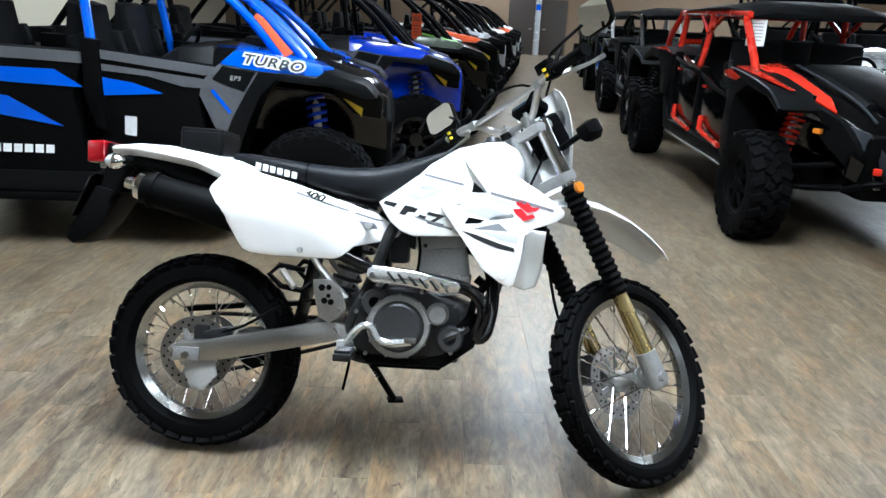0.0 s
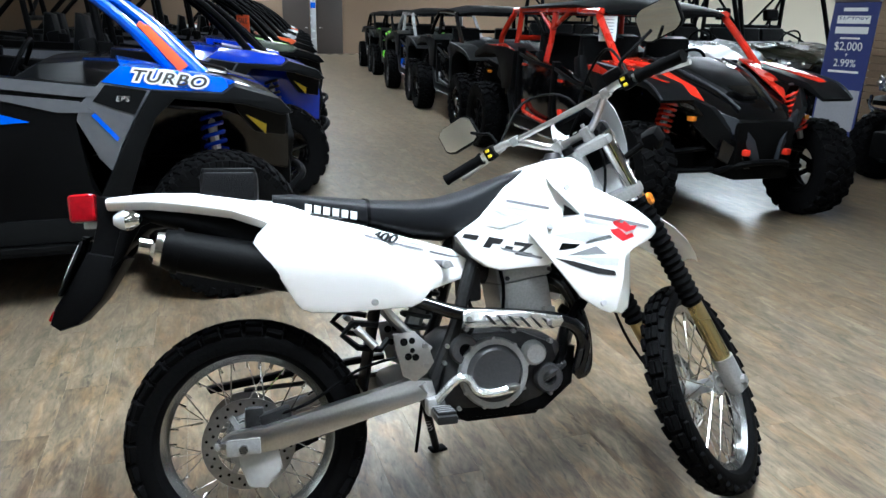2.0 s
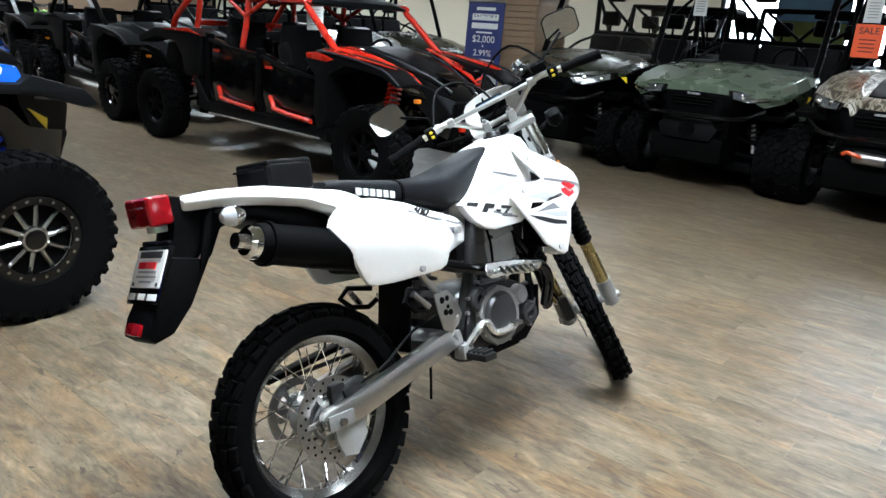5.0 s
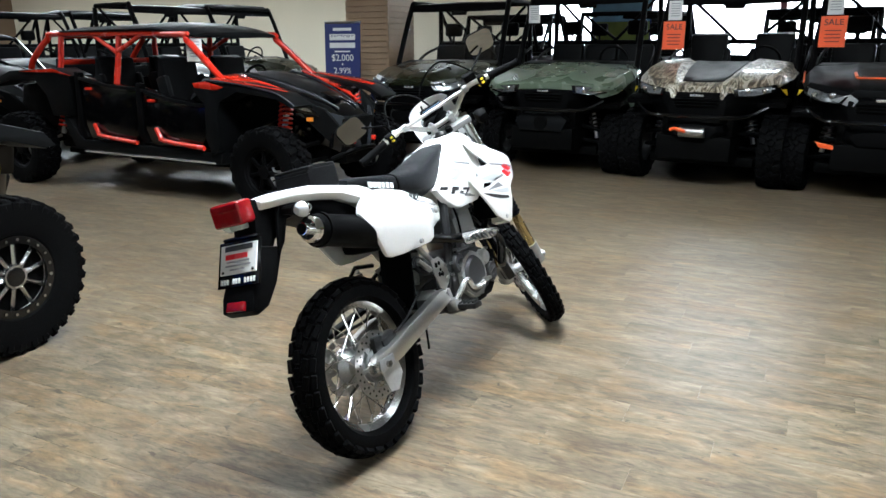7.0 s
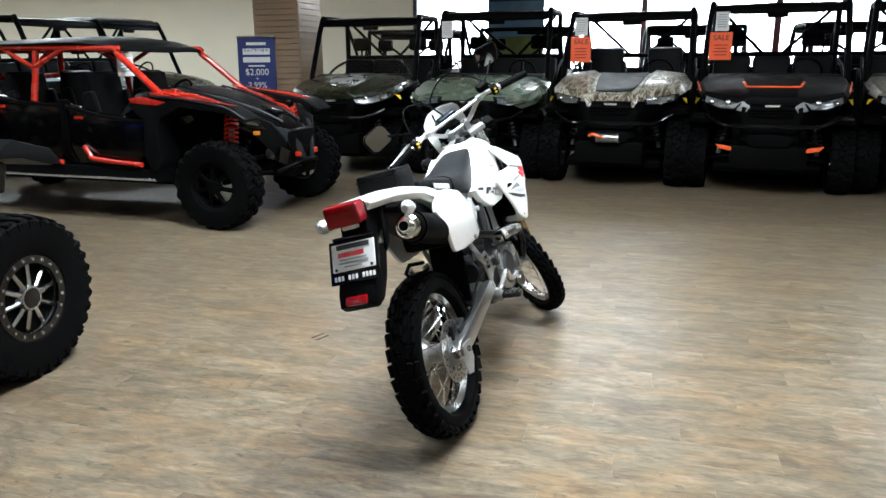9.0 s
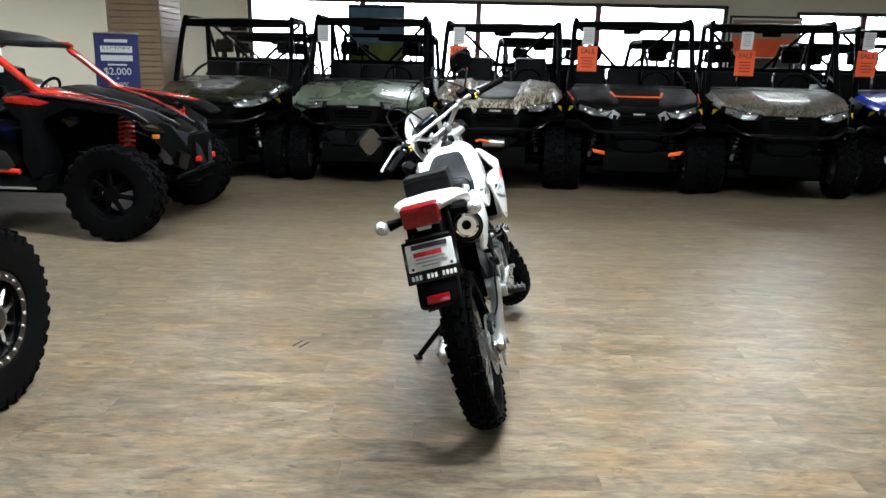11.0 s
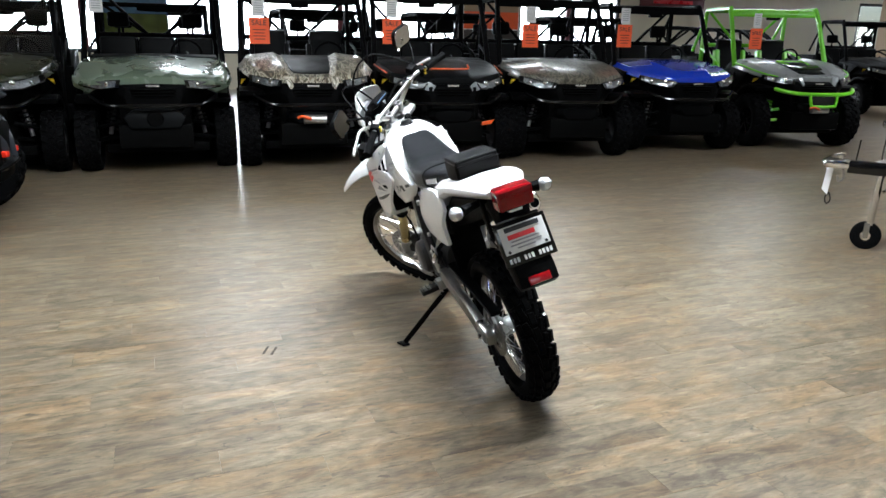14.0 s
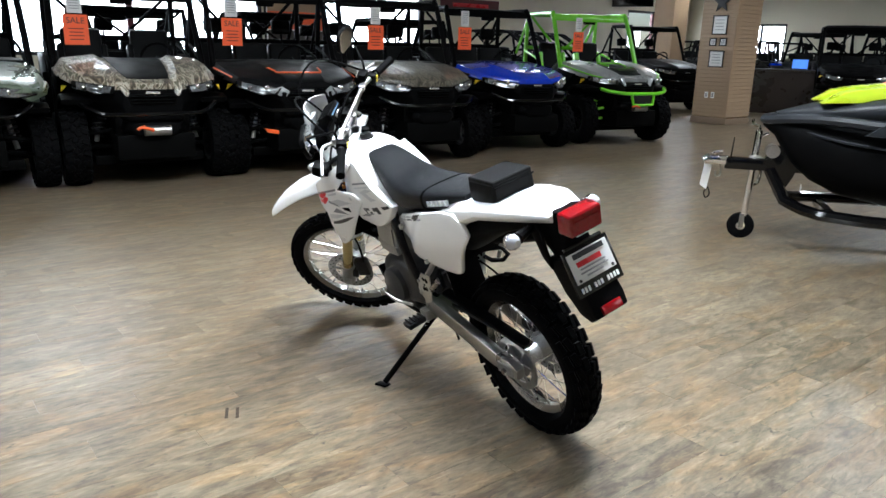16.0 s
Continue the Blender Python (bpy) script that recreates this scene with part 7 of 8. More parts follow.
part("chain_guide", prism([(0.10, 0.300), (0.20, 0.315), (0.21, 0.275), (0.13, 0.245)], 0.062, 0.088, 0.006), M["black"], sw)
part("chain_guard", prism([(-0.10, 0.452), (0.16, 0.485), (0.40, 0.505), (0.40, 0.49), (0.16, 0.466), (-0.09, 0.435)], 0.055, 0.10, 0.006), M["black"], sw)
ch = tube([(0.0, 0.074, 0.434), (0.53, 0.074, 0.448)], 0.0075, 6, 1)
add(ch, tube([(0.0, 0.074, 0.222), (0.3, 0.074, 0.315), (0.53, 0.074, 0.388)], 0.0075, 6, 2))
part("chain", ch, M["gunmetal"], bike, "oiled drive chain")
spk = lathe([(0.104, 0.070), (0.104, 0.078), (0.078, 0.078), (0.078, 0.070)], 44, closed=True)
for i in range(6):
    add(spk, box(0.07, 0.006, 0.014, (0.06, 0.074, 0), bev=0.001, seg=1), pose(0, 0, 0, 0, 60 * i, 0))
part("sprocket", spk, M["steel"], bike, m=pose(0, 0, 0.327))
rs = part("rear_shock", tube([(0.44, 0, 0.50), (0.56, 0, 0.80)], 0.026, 10, 1), M["steel"], bike)
part("spring", spring((0.455, 0, 0.54), (0.545, 0, 0.76), 0.042, 0.007, 7), M["gunmetal"], rs)
part("mud_shield", box(0.012, 0.15, 0.40, (0.365, 0, 0.62), (0, 12, 0), 0.005), M["black"], bike)

# engine
eng = part("engine", add(add(stations([(0.50, 0.07, 0.40, 0.54), (0.56, 0.115, 0.375, 0.575), (0.66, 0.125, 0.36, 0.585), (0.78, 0.12, 0.36, 0.575), (0.86, 0.10, 0.385, 0.545), (0.90, 0.06, 0.42, 0.52)], 12, 3.6), box(0.10, 0.20, 0.05, (0.70, 0, 0.355), bev=0.015)), box(0.12, 0.21, 0.10, (0.80, 0, 0.40), bev=0.02)), M["engine_grey"], bike, "grey single-cylinder engine")
part("clutch_cover", add(lathe([(0, -0.166), (0.066, -0.166), (0.074, -0.160), (0.079, -0.148), (0.092, -0.146), (0.092, -0.11), (0, -0.11)], 36), lathe([(0.083, -0.152), (0.089, -0.152), (0.089, -0.14), (0.083, -0.14)], 36, closed=True)), M["engine_grey"], eng, "round grey clutch cover", pose(0.670, 0, 0.463))
part("cover_rim", lathe([(0.080, -0.154), (0.094, -0.154), (0.098, -0.146), (0.098, -0.13), (0.080, -0.13)], 36, closed=True), M["cast"], eng, "bright machined rim", pose(0.670, 0, 0.463))
for i in range(9):
    a = radians(40 * i + 10)
    part("cover_bolt", lathe([(0, -0.153), (0.0055, -0.153), (0.0055, -0.14)], 6), M["steel"], eng, m=pose(0.670 + 0.096 * math.cos(a), 0, 0.463 + 0.096 * math.sin(a)))
part("side_case", prism([(0.52, 0.40), (0.56, 0.36), (0.74, 0.35), (0.84, 0.385), (0.875, 0.44), (0.85, 0.53), (0.76, 0.57), (0.60, 0.575), (0.54, 0.52)], -0.128, -0.10, 0.012), M["gunmetal"], eng)
part("oil_filter_cover", lathe([(0, -0.158), (0.026, -0.158), (0.033, -0.15), (0.036, -0.12), (0, -0.12)], 20), M["cast"], eng, m=pose(0.789, 0, 0.508))
part("water_pump", add(lathe([(0.020, -0.150), (0.036, -0.150), (0.042, -0.14), (0.042, -0.11), (0.018, -0.11), (0.018, -0.14)], 20, closed=True), tube([(-0.03, -0.13, -0.005), (0.01, -0.14, 0.015), (0.05, -0.12, 0.035)], 0.015, 8, 2)), M["engine_grey"], eng, m=pose(0.83, 0, 0.435))
part("crank_plug", lathe([(0.018, -0.148), (0.036, -0.148), (0.042, -0.138), (0.042, -0.11), (0.0, -0.11), (0.0, -0.132), (0.018, -0.132)], 20), M["engine_grey"], eng, m=pose(0.592, 0, 0.532))
part("plug_bore", lathe([(0, -0.136), (0.019, -0.136), (0.019, -0.12)], 16), M["black"], eng, m=pose(0.592, 0, 0.532))
for x, z in ((0.535, 0.50), (0.545, 0.545), (0.60, 0.587), (0.735, 0.572), (0.842, 0.535), (0.868, 0.47), (0.835, 0.39), (0.57, 0.372)):
    part("case_bolt", lathe([(0, -0.140), (0.006, -0.140), (0.007, -0.120)], 6), M["steel"], eng, m=pose(x, 0, z))
part("left_cover", lathe([(0, 0.155), (0.06, 0.155), (0.078, 0.145), (0.085, 0.10), (0, 0.10)], 30), M["engine_grey"], eng, m=pose(0.72, 0, 0.455))
cyl = part("cylinder", box(0.155, 0.17, 0.15, (0.795, 0, 0.635), (0, -8, 0), 0.012), M["cast"], eng)
part("barrel_jacket", add(box(0.135, 0.185, 0.100, (0.797, 0, 0.662), (0, -8, 0), 0.016), box(0.155, 0.180, 0.024, (0.803, 0, 0.606), (0, -8, 0), 0.005)), M["cast"], cyl, "smooth cast cylinder jacket")
for x in (0.745, 0.795, 0.845):
    part("stud", tube([(x, -0.096, 0.60), (x - 0.004, -0.096, 0.628)], 0.007, 8, 1), M["steel"], cyl)
part("cylinder_head", add(box(0.165, 0.19, 0.075, (0.785, 0, 0.745), (0, -8, 0), 0.014), box(0.15, 0.15, 0.05, (0.78, 0, 0.80), (0, -8, 0), 0.014)), M["cast"], eng)
part("carburettor", add(tube([(0.70, 0, 0.73), (0.60, 0, 0.75)], 0.035, 12, 1), box(0.06, 0.09, 0.10, (0.645, 0, 0.70), bev=0.014)), M["gunmetal"], eng)
part("battery_case", add(box(0.13, 0.16, 0.18, (0.46, 0, 0.74), bev=0.02), box(0.24, 0.20, 0.20, (0.30, 0.0, 0.79), bev=0.03)), M["black"], bike)
part("starter", tube([(0.78, -0.06, 0.565), (0.78, 0.07, 0.565)], 0.03, 12, 1), M["gunmetal"], eng)
part("belly_guard", prism([(0.55, 0.345), (0.60, 0.325), (0.80, 0.328), (0.875, 0.40), (0.93, 0.47), (0.915, 0.48), (0.86, 0.42), (0.79, 0.348), (0.61, 0.345)], -0.105, 0.105, 0.004), M["black"], bike)
part("cradle_guard", prism([(0.537, 0.385), (0.573, 0.340), (0.69, 0.340), (0.816, 0.343), (0.905, 0.410), (0.920, 0.515), (0.890, 0.52), (0.872, 0.44), (0.80, 0.385), (0.60, 0.378)], -0.128, -0.090, 0.008), M["black"], bike)
for s in (-1, 1):
    part("radiator", box(0.030, 0.11, 0.21, (0.985, s * 0.105, 0.745), (0, 12, 0), 0.008), M["dark"], bike)
part("coolant_hose", tube([(0.97, -0.10, 0.65), (0.94, -0.08, 0.60), (0.90, -0.07, 0.62)], 0.014, 8, 3), M["rubber"], bike)
part("coolant_hose", tube([(0.84, -0.135, 0.45), (0.885, -0.12, 0.50), (0.90, -0.10, 0.56), (0.955, -0.09, 0.635)], 0.013, 8, 3), M["rubber"], bike)
part("breather_hose", tube([(0.60, -0.10, 0.70), (0.625, -0.115, 0.63), (0.62, -0.12, 0.585), (0.56, -0.12, 0.50), (0.545, -0.12, 0.40)], 0.006, 7, 3), M["rubber"], bike)
part("wiring_loom", tube([(0.70, -0.098, 0.80), (0.72, -0.105, 0.70), (0.715, -0.11, 0.60), (0.745, -0.13, 0.575)], 0.005, 6, 3), M["black"], bike)
for x, z in ((0.722, 0.772), (0.792, 0.782), (0.858, 0.79), (0.735, 0.715), (0.862, 0.735)):
    part("head_bolt", lathe([(0, -0.101), (0.0065, -0.101), (0.0075, -0.09)], 6), M["gunmetal"], eng, m=pose(x, 0, z))

# exhaust on the right
ex = part("exhaust_pipe", tube([(0.855, 0.0, 0.72), (0.925, -0.04, 0.68), (0.955, -0.10, 0.57), (0.940, -0.145, 0.465), (0.912, -0.155, 0.448), (0.928, -0.165, 0.52), (0.908, -0.17, 0.572), (0.85, -0.17, 0.600), (0.70, -0.165, 0.622), (0.58, -0.155, 0.635), (0.45, -0.09, 0.68), (0.36, -0.07, 0.72), (0.26, -0.07, 0.745)], 0.0195, 12, 4), M["gloss_black"], bike, "black exhaust pipe")
hs = [(0.574, 0.637), (0.590, 0.649), (0.656, 0.644), (0.728, 0.637), (0.850, 0.613), (0.856, 0.600), (0.848, 0.584), (0.799, 0.578), (0.687, 0.597), (0.593, 0.600), (0.574, 0.614)]
part("heat_shield", bent_panel(hs, -0.206, -0.200, 0.002, lambda x, z: 0.5 * (z - 0.615) ** 2 * 20), M["shield_metal"], ex, "bright metal heat shield")
for i in range(6):
    x, z = 0.632 + 0.032 * i, 0.604 - 0.0045 * i
    part("shield_slot", prism([(x, z + 0.030), (x + 0.008, z + 0.029), (x + 0.034, z), (x + 0.024, z + 0.001)], -0.2085, -0.2055, 0.001), M["gunmetal"], ex)
for x, z in ((0.590, 0.624), (0.812, 0.598)):
    part("shield_bolt", lathe([(0, -0.214), (0.007, -0.214), (0.008, -0.200)], 10), M["steel"], ex, m=pose(x, 0, z))
A, B = Vector((0.30, -0.070, 0.735)), Vector((-0.172, -0.118, 0.848))
muf = part("muffler", tube([A, A.lerp(B, 0.08), A.lerp(B, 0.5), A.lerp(B, 0.94), A.lerp(B, 0.985), B], 0.055, 24, 1, [0.030, 0.058, 0.058, 0.052, 0.048, 0.038]), M["black"], bike, "satin black muffler")
d = (B - A).normalized()
part("muffler_cap", tube([B - d * 0.02, B + d * 0.012, B + d * 0.022], 0.04, 20, 1, [0.046, 0.043, 0.034]), M["chrome"], muf, "bright end cap")
part("tail_pipe", tube([B, B + d * 0.05], 0.021, 16, 1), M["chrome"], muf)
part("tail_pipe_bore", tube([B + d * 0.03, B + d * 0.0512], 0.017, 14, 1), M["dark"], muf)
part("muffler_strap", tube([A.lerp(B, 0.905), A.lerp(B, 0.935)], 0.0585, 24, 1), M["black"], muf)

# bodywork
part("fuel_tank", stations([(0.60, 0.05, 0.80, 0.86), (0.66, 0.105, 0.765, 0.92), (0.74, 0.135, 0.742, 0.985), (0.82, 0.148, 0.742, 1.030), (0.90, 0.150, 0.752, 1.052), (0.96, 0.135, 0.785, 1.058), (1.005, 0.10, 0.83, 1.035), (1.03, 0.06, 0.87, 1.0)], 16, 2.8), M["white"], bike, "white plastic fuel tank")
part("tank_cap", add(lathe([(0, 0.020), (0.022, 0.020), (0.026, 0.012), (0.030, 0.0), (0, 0)], 20, "Z"), lathe([(0.031, 0.004), (0.036, 0.004), (0.036, -0.004), (0.031, -0.004)], 20, "Z", closed=True)), M["gunmetal"], bike, m=pose(0.925, 0, 1.052))
seat = part("seat", stations([(0.105, 0.080, 0.945, 0.975), (0.16, 0.096, 0.925, 0.975), (0.26, 0.108, 0.892, 0.964), (0.36, 0.116, 0.868, 0.953), (0.47, 0.120, 0.842, 0.948), (0.56, 0.116, 0.828, 0.953), (0.64, 0.104, 0.852, 0.972), (0.71, 0.092, 0.905, 0.995), (0.77, 0.080, 0.958, 1.014), (0.82, 0.064, 0.995, 1.026)], 16, 3.4), M["vinyl"], bike, "black vinyl bench seat")
part("seat_seam", stations([(0.347, 0.118, 0.868, 0.957), (0.357, 0.118, 0.866, 0.956)], 16, 3.4), M["black"], seat)


for s in (-1, 1):
    for i in range(6):
        x = 0.185 + 0.0235 * i
        z = 0.938 - 0.20 * (x - 0.188)
        o = [(x, z - 0.014), (x + 0.017, z - 0.017), (x + 0.019, z + 0.003), (x + 0.002, z + 0.007)]
        part("brand_block", prism(o, s * (0.1015 + 0.05 * (x - 0.188)), s * (0.1085 + 0.05 * (x - 0.188)), 0.001), M["paper"], seat, "white printed brand block")
bag = part("tool_bag", box(0.145, 0.172, 0.086, (-0.003, 0, 1.000), (0, 1, 0), 0.022, 3), M["fabric"], bike, "black zipped tool bag")
part("bag_flap", box(0.136, 0.164, 0.018, (-0.003, 0, 1.038), (0, 1, 0), 0.009, 3), M["fabric"], bag)
part("zip", tube([(-0.079, -0.08, 1.028), (-0.079, 0.08, 1.028)], 0.003, 6, 1), M["black"], bag)
part("rear_fender", hull([(-0.305, [(0, 0.984), (0.045, 0.981), (0.066, 0.974), (0.068, 0.966)]), (-0.20, [(0, 0.991), (0.080, 0.987), (0.112, 0.980), (0.116, 0.965)]), (-0.10, [(0, 0.989), (0.090, 0.984), (0.126, 0.971), (0.131, 0.952)]),
                                 (0.0, [(0, 0.974), (0.090, 0.968), (0.127, 0.954), (0.134, 0.935)]), (0.08, [(0, 0.963), (0.090, 0.954), (0.126, 0.935), (0.136, 0.904)]), (0.16, [(0, 0.952), (0.085, 0.943), (0.118, 0.914), (0.128, 0.852)]), (0.24, [(0, 0.932), (0.08, 0.922), (0.106, 0.90), (0.114, 0.85)])], 0.006, 0.012), M["white"], bike, "white rear fender")
part("inner_fender", stations([(-0.24, 0.085, 0.925, 0.955), (-0.12, 0.108, 0.885, 0.945), (0.0, 0.10, 0.83, 0.93), (0.12, 0.09, 0.76, 0.90), (0.22, 0.085, 0.70, 0.88)], 12, 3.0), M["black"], bike, "black inner fender")
tail = part("tail_bracket", prism([(-0.330, 0.990), (-0.26, 0.976), (-0.20, 0.952), (-0.115, 0.932), (-0.12, 0.905), (-0.205, 0.895), (-0.268, 0.845), (-0.310, 0.790), (-0.356, 0.715), (-0.395, 0.664), (-0.428, 0.655), (-0.446, 0.672), (-0.432, 0.710), (-0.394, 0.765), (-0.350, 0.850), (-0.332, 0.915)], -0.052, 0.052, 0.014), M["black"], bike, "black plastic tail bracket")
part("tail_flap", prism([(-0.262, 0.825), (-0.326, 0.722), (-0.383, 0.664), (-0.428, 0.652), (-0.450, 0.670), (-0.436, 0.712), (-0.398, 0.768), (-0.356, 0.845)], -0.070, 0.070, 0.014), M["black"], tail)
both(lambda s: part("tail_strut", slab([(-0.13, s * 0.062, 0.938), (-0.235, s * 0.066, 0.955), (-0.262, s * 0.066, 0.925), (-0.300, s * 0.070, 0.800), (-0.262, s * 0.070, 0.835), (-0.222, s * 0.066, 0.905)], (0, s * 0.012, 0), 0.005), M["black"], tail))
tl = part("tail_light", box(0.062, 0.126, 0.072, (-0.362, 0, 0.957), (0, -3, 0), 0.012, 3), M["red_lens"], tail, "glossy red tail light")
part("light_rib", box(0.004, 0.10, 0.004, (-0.3945, 0, 0.968), bev=0.001, seg=1), M["red_lens"], tl)
part("plate_light", box(0.035, 0.05, 0.02, (-0.350, 0, 0.914), bev=0.006), M["clear"], tl)
pm = pose(-0.388, 0, 0.808, 0, 24, 0)
plate = part("licence_frame", add(box(0.008, 0.184, 0.145, (0, 0, 0), bev=0.004), box(0.012, 0.150, 0.012, (-0.001, 0, 0.078), bev=0.004)), M["gloss_black"], tail, "black dealer plate frame", pm)
part("paper_plate", box(0.004, 0.160, 0.092, (-0.005, 0, 0.014), bev=0.001, seg=1), M["paper"], plate, "white dealer paper plate")
for i, (y0, y1, z, hh, c) in enumerate(((-0.062, 0.060, 0.048, 0.016, "ink"), (-0.040, 0.056, 0.022, 0.016, "red_decal"), (-0.050, 0.05, 0.006, 0.005, "grey_ink"), (-0.055, 0.055, -0.006, 0.005, "grey_ink"), (-0.03, 0.035, -0.018, 0.005, "grey_ink"))):
    part("print_bar", box(0.002, y1 - y0, hh, (-0.0078, (y0 + y1) / 2, z), bev=0), M[c], plate, smooth=0)
for i in range(12):
    if i not in (3, 7):
        part("digit_bar", box(0.003, 0.0088, 0.016, (-0.0055, 0.0715 - 0.013 * i, -0.054), bev=0.001, seg=1), M["paper"], plate, "white printed bar")
for s in (-1, 1):
    part("plate_bolt", lathe([(0, -0.009), (0.005, -0.009), (0.006, -0.004)], 8, "X"), M["gunmetal"], plate, m=pose(0, s * 0.066, -0.024))
part("reflector", box(0.014, 0.078, 0.030, (-0.447, 0, 0.688), (0, 30, 0), 0.005), M["red_lens"], tail, "red rear reflector")
for s in (-1, 1):
    part("indicator_stem", tube([(-0.225, s * 0.05, 0.930), (-0.232, s * 0.10, 0.926), (-0.240, s * 0.142, 0.922)], 0.013, 10, 2, [0.012, 0.015, 0.020]), M["black"], tail)
    ind = part("indicator", lathe([(0, 0.034), (0.012, 0.030), (0.024, 0.012), (0.026, 0.0), (0, 0.0)], 16, "X"), M["chrome"], tail, "bullet indicator", pose(-0.240, s * 0.166, 0.920))
    part("lens", lathe([(0, -0.030), (0.012, -0.027), (0.022, -0.014), (0.0255, 0.0)], 16, "X"), M["clear"], ind, "clear indicator lens")

SIDE = [(0.050, 0.850), (0.112, 0.756), (0.150, 0.688), (0.165, 0.670), (0.190, 0.661), (0.26, 0.656), (0.455, 0.657), (0.482, 0.668), (0.512, 0.698), (0.60, 0.720), (0.645, 0.736), (0.655, 0.750), (0.638, 0.766), (0.578, 0.807), (0.45, 0.845), (0.328, 0.883), (0.207, 0.912), (0.130, 0.916), (0.088, 0.896), (0.062, 0.872)]


def side_bend(s):
    def f(x, z):
        out = 0.028 * max(0.0, 1 - ((x - 0.26) / 0.32) ** 2) - 0.13 * max(0.0, z - 0.80) ** 1.2 * 1.6
        fold = 0.792 - 0.147 * (x - 0.106)
        out -= 0.24 * max(0.0, fold - z) + 0.30 * min(0.07, max(0.0, x - 0.344 - 0.774 * (0.85 - z)))
        return s * (out - (0.02 if x > 0.5 else 0.0) * (x - 0.5) / 0.15)
    return f


def tank_bend(s):
    return lambda x, z: s * (-0.75 * max(0, z - 0.86) ** 2 - 0.5 * max(0, 0.70 - x) ** 1.3 - 0.5 * max(0.0, 0.80 - z) ** 2)


def shroud_bend(s):
    return lambda x, z: s * (0.055 * min(1, max(0, (x - 0.78) / 0.26)) - 1.6 * max(0, x - 1.06) ** 1.6 - 0.35 * max(0, z - 0.90) - 0.12 * max(0, 0.72 - z))


TANKP = [(0.585, 0.842), (0.600, 0.815), (0.624, 0.782), (0.66, 0.755), (0.700, 0.742), (0.84, 0.748), (0.90, 0.775), (0.93, 0.86), (0.90, 0.98), (0.860, 1.005), (0.812, 1.000), (0.76, 0.965), (0.70, 0.925), (0.64, 0.88)]
SHROUD = [(0.842, 0.992), (0.862, 1.006), (0.911, 0.990), (1.049, 0.910), (1.125, 0.862), (1.150, 0.842), (1.148, 0.826), (1.130, 0.812), (1.060, 0.785), (1.036, 0.764), (1.028, 0.689), (1.012, 0.616), (0.995, 0.610), (0.967, 0.622), (0.915, 0.658), (0.850, 0.745), (0.779, 0.838), (0.783, 0.852), (0.822, 0.877), (0.880, 0.880), (0.918, 0.886), (0.853, 0.968)]
RADG = [(1.00, 0.615), (1.045, 0.600), (1.080, 0.612), (1.095, 0.66), (1.105, 0.78), (1.04, 0.785), (1.03, 0.70)]
PANEL_MARKS = [  # panel, material, outline
    ("t", "decal_grey", [(0.724, 0.936), (0.846, 0.911), (0.846, 0.903), (0.723, 0.929)]),
    ("t", "decal_light", [(0.710, 0.920), (0.833, 0.896), (0.833, 0.888), (0.710, 0.914)]),
    ("t", "decal_light", [(0.677, 0.908), (0.734, 0.904), (0.794, 0.881), (0.701, 0.857), (0.665, 0.868), (0.714, 0.879), (0.734, 0.888)]),
    ("t", "decal_black", [(0.607, 0.848), (0.646, 0.840), (0.636, 0.828), (0.600, 0.837)]),
    ("t", "decal_black", [(0.671, 0.836), (0.712, 0.827), (0.700, 0.814), (0.680, 0.817), (0.671, 0.805), (0.653, 0.809)]),
    ("t", "decal_black", [(0.716, 0.810), (0.738, 0.805), (0.734, 0.797), (0.712, 0.802)]),
    ("t", "decal_black", [(0.742, 0.820), (0.796, 0.810), (0.764, 0.790), (0.792, 0.784), (0.788, 0.774), (0.738, 0.785), (0.770, 0.804), (0.738, 0.810)]),
    ("t", "decal_grey", [(0.700, 0.806), (0.821, 0.773), (0.816, 0.767), (0.706, 0.799)]),
    ("s", "decal_grey", [(0.928, 0.889), (1.034, 0.865), (1.117, 0.845), (1.113, 0.838), (1.026, 0.857), (0.928, 0.880)]),
    ("s", "decal_light", [(0.928, 0.873), (0.993, 0.857), (0.990, 0.849), (0.931, 0.862)]),
    # next two are openings: flat dark plates stand for the shade inside
    ("s", "dark", [(0.877, 0.915), (0.914, 0.885), (0.872, 0.884)]),
    ("s", "dark", [(0.866, 0.810), (0.915, 0.804), (0.899, 0.794), (0.856, 0.790)]),
    ("s", "decal_light", [(0.839, 0.832), (0.928, 0.841), (1.001, 0.820), (0.944, 0.805)]),
    ("s", "decal_grey", [(0.927, 0.804), (0.941, 0.816), (0.996, 0.827), (1.001, 0.817)]),
    ("s", "decal_grey", [(0.878, 0.775), (0.957, 0.797), (0.986, 0.774), (0.943, 0.775)]),
    ("s", "decal_light", [(0.898, 0.770), (1.018, 0.761), (1.013, 0.740), (0.967, 0.746)]),
    ("s", "decal_black", [(0.845, 0.770), (0.894, 0.759), (0.959, 0.738), (1.005, 0.727), (1.008, 0.714), (0.959, 0.722), (0.919, 0.735), (0.886, 0.748)]),
    ("s", "red_decal", [(1.003, 0.861), (1.026, 0.869), (1.052, 0.848), (1.074, 0.849), (1.064, 0.838), (1.039, 0.832), (1.006, 0.853)]),
    ("s", "red_decal", [(0.996, 0.841), (1.019, 0.843), (1.039, 0.824), (1.055, 0.829), (1.062, 0.819), (1.029, 0.807), (1.003, 0.828)]),
]
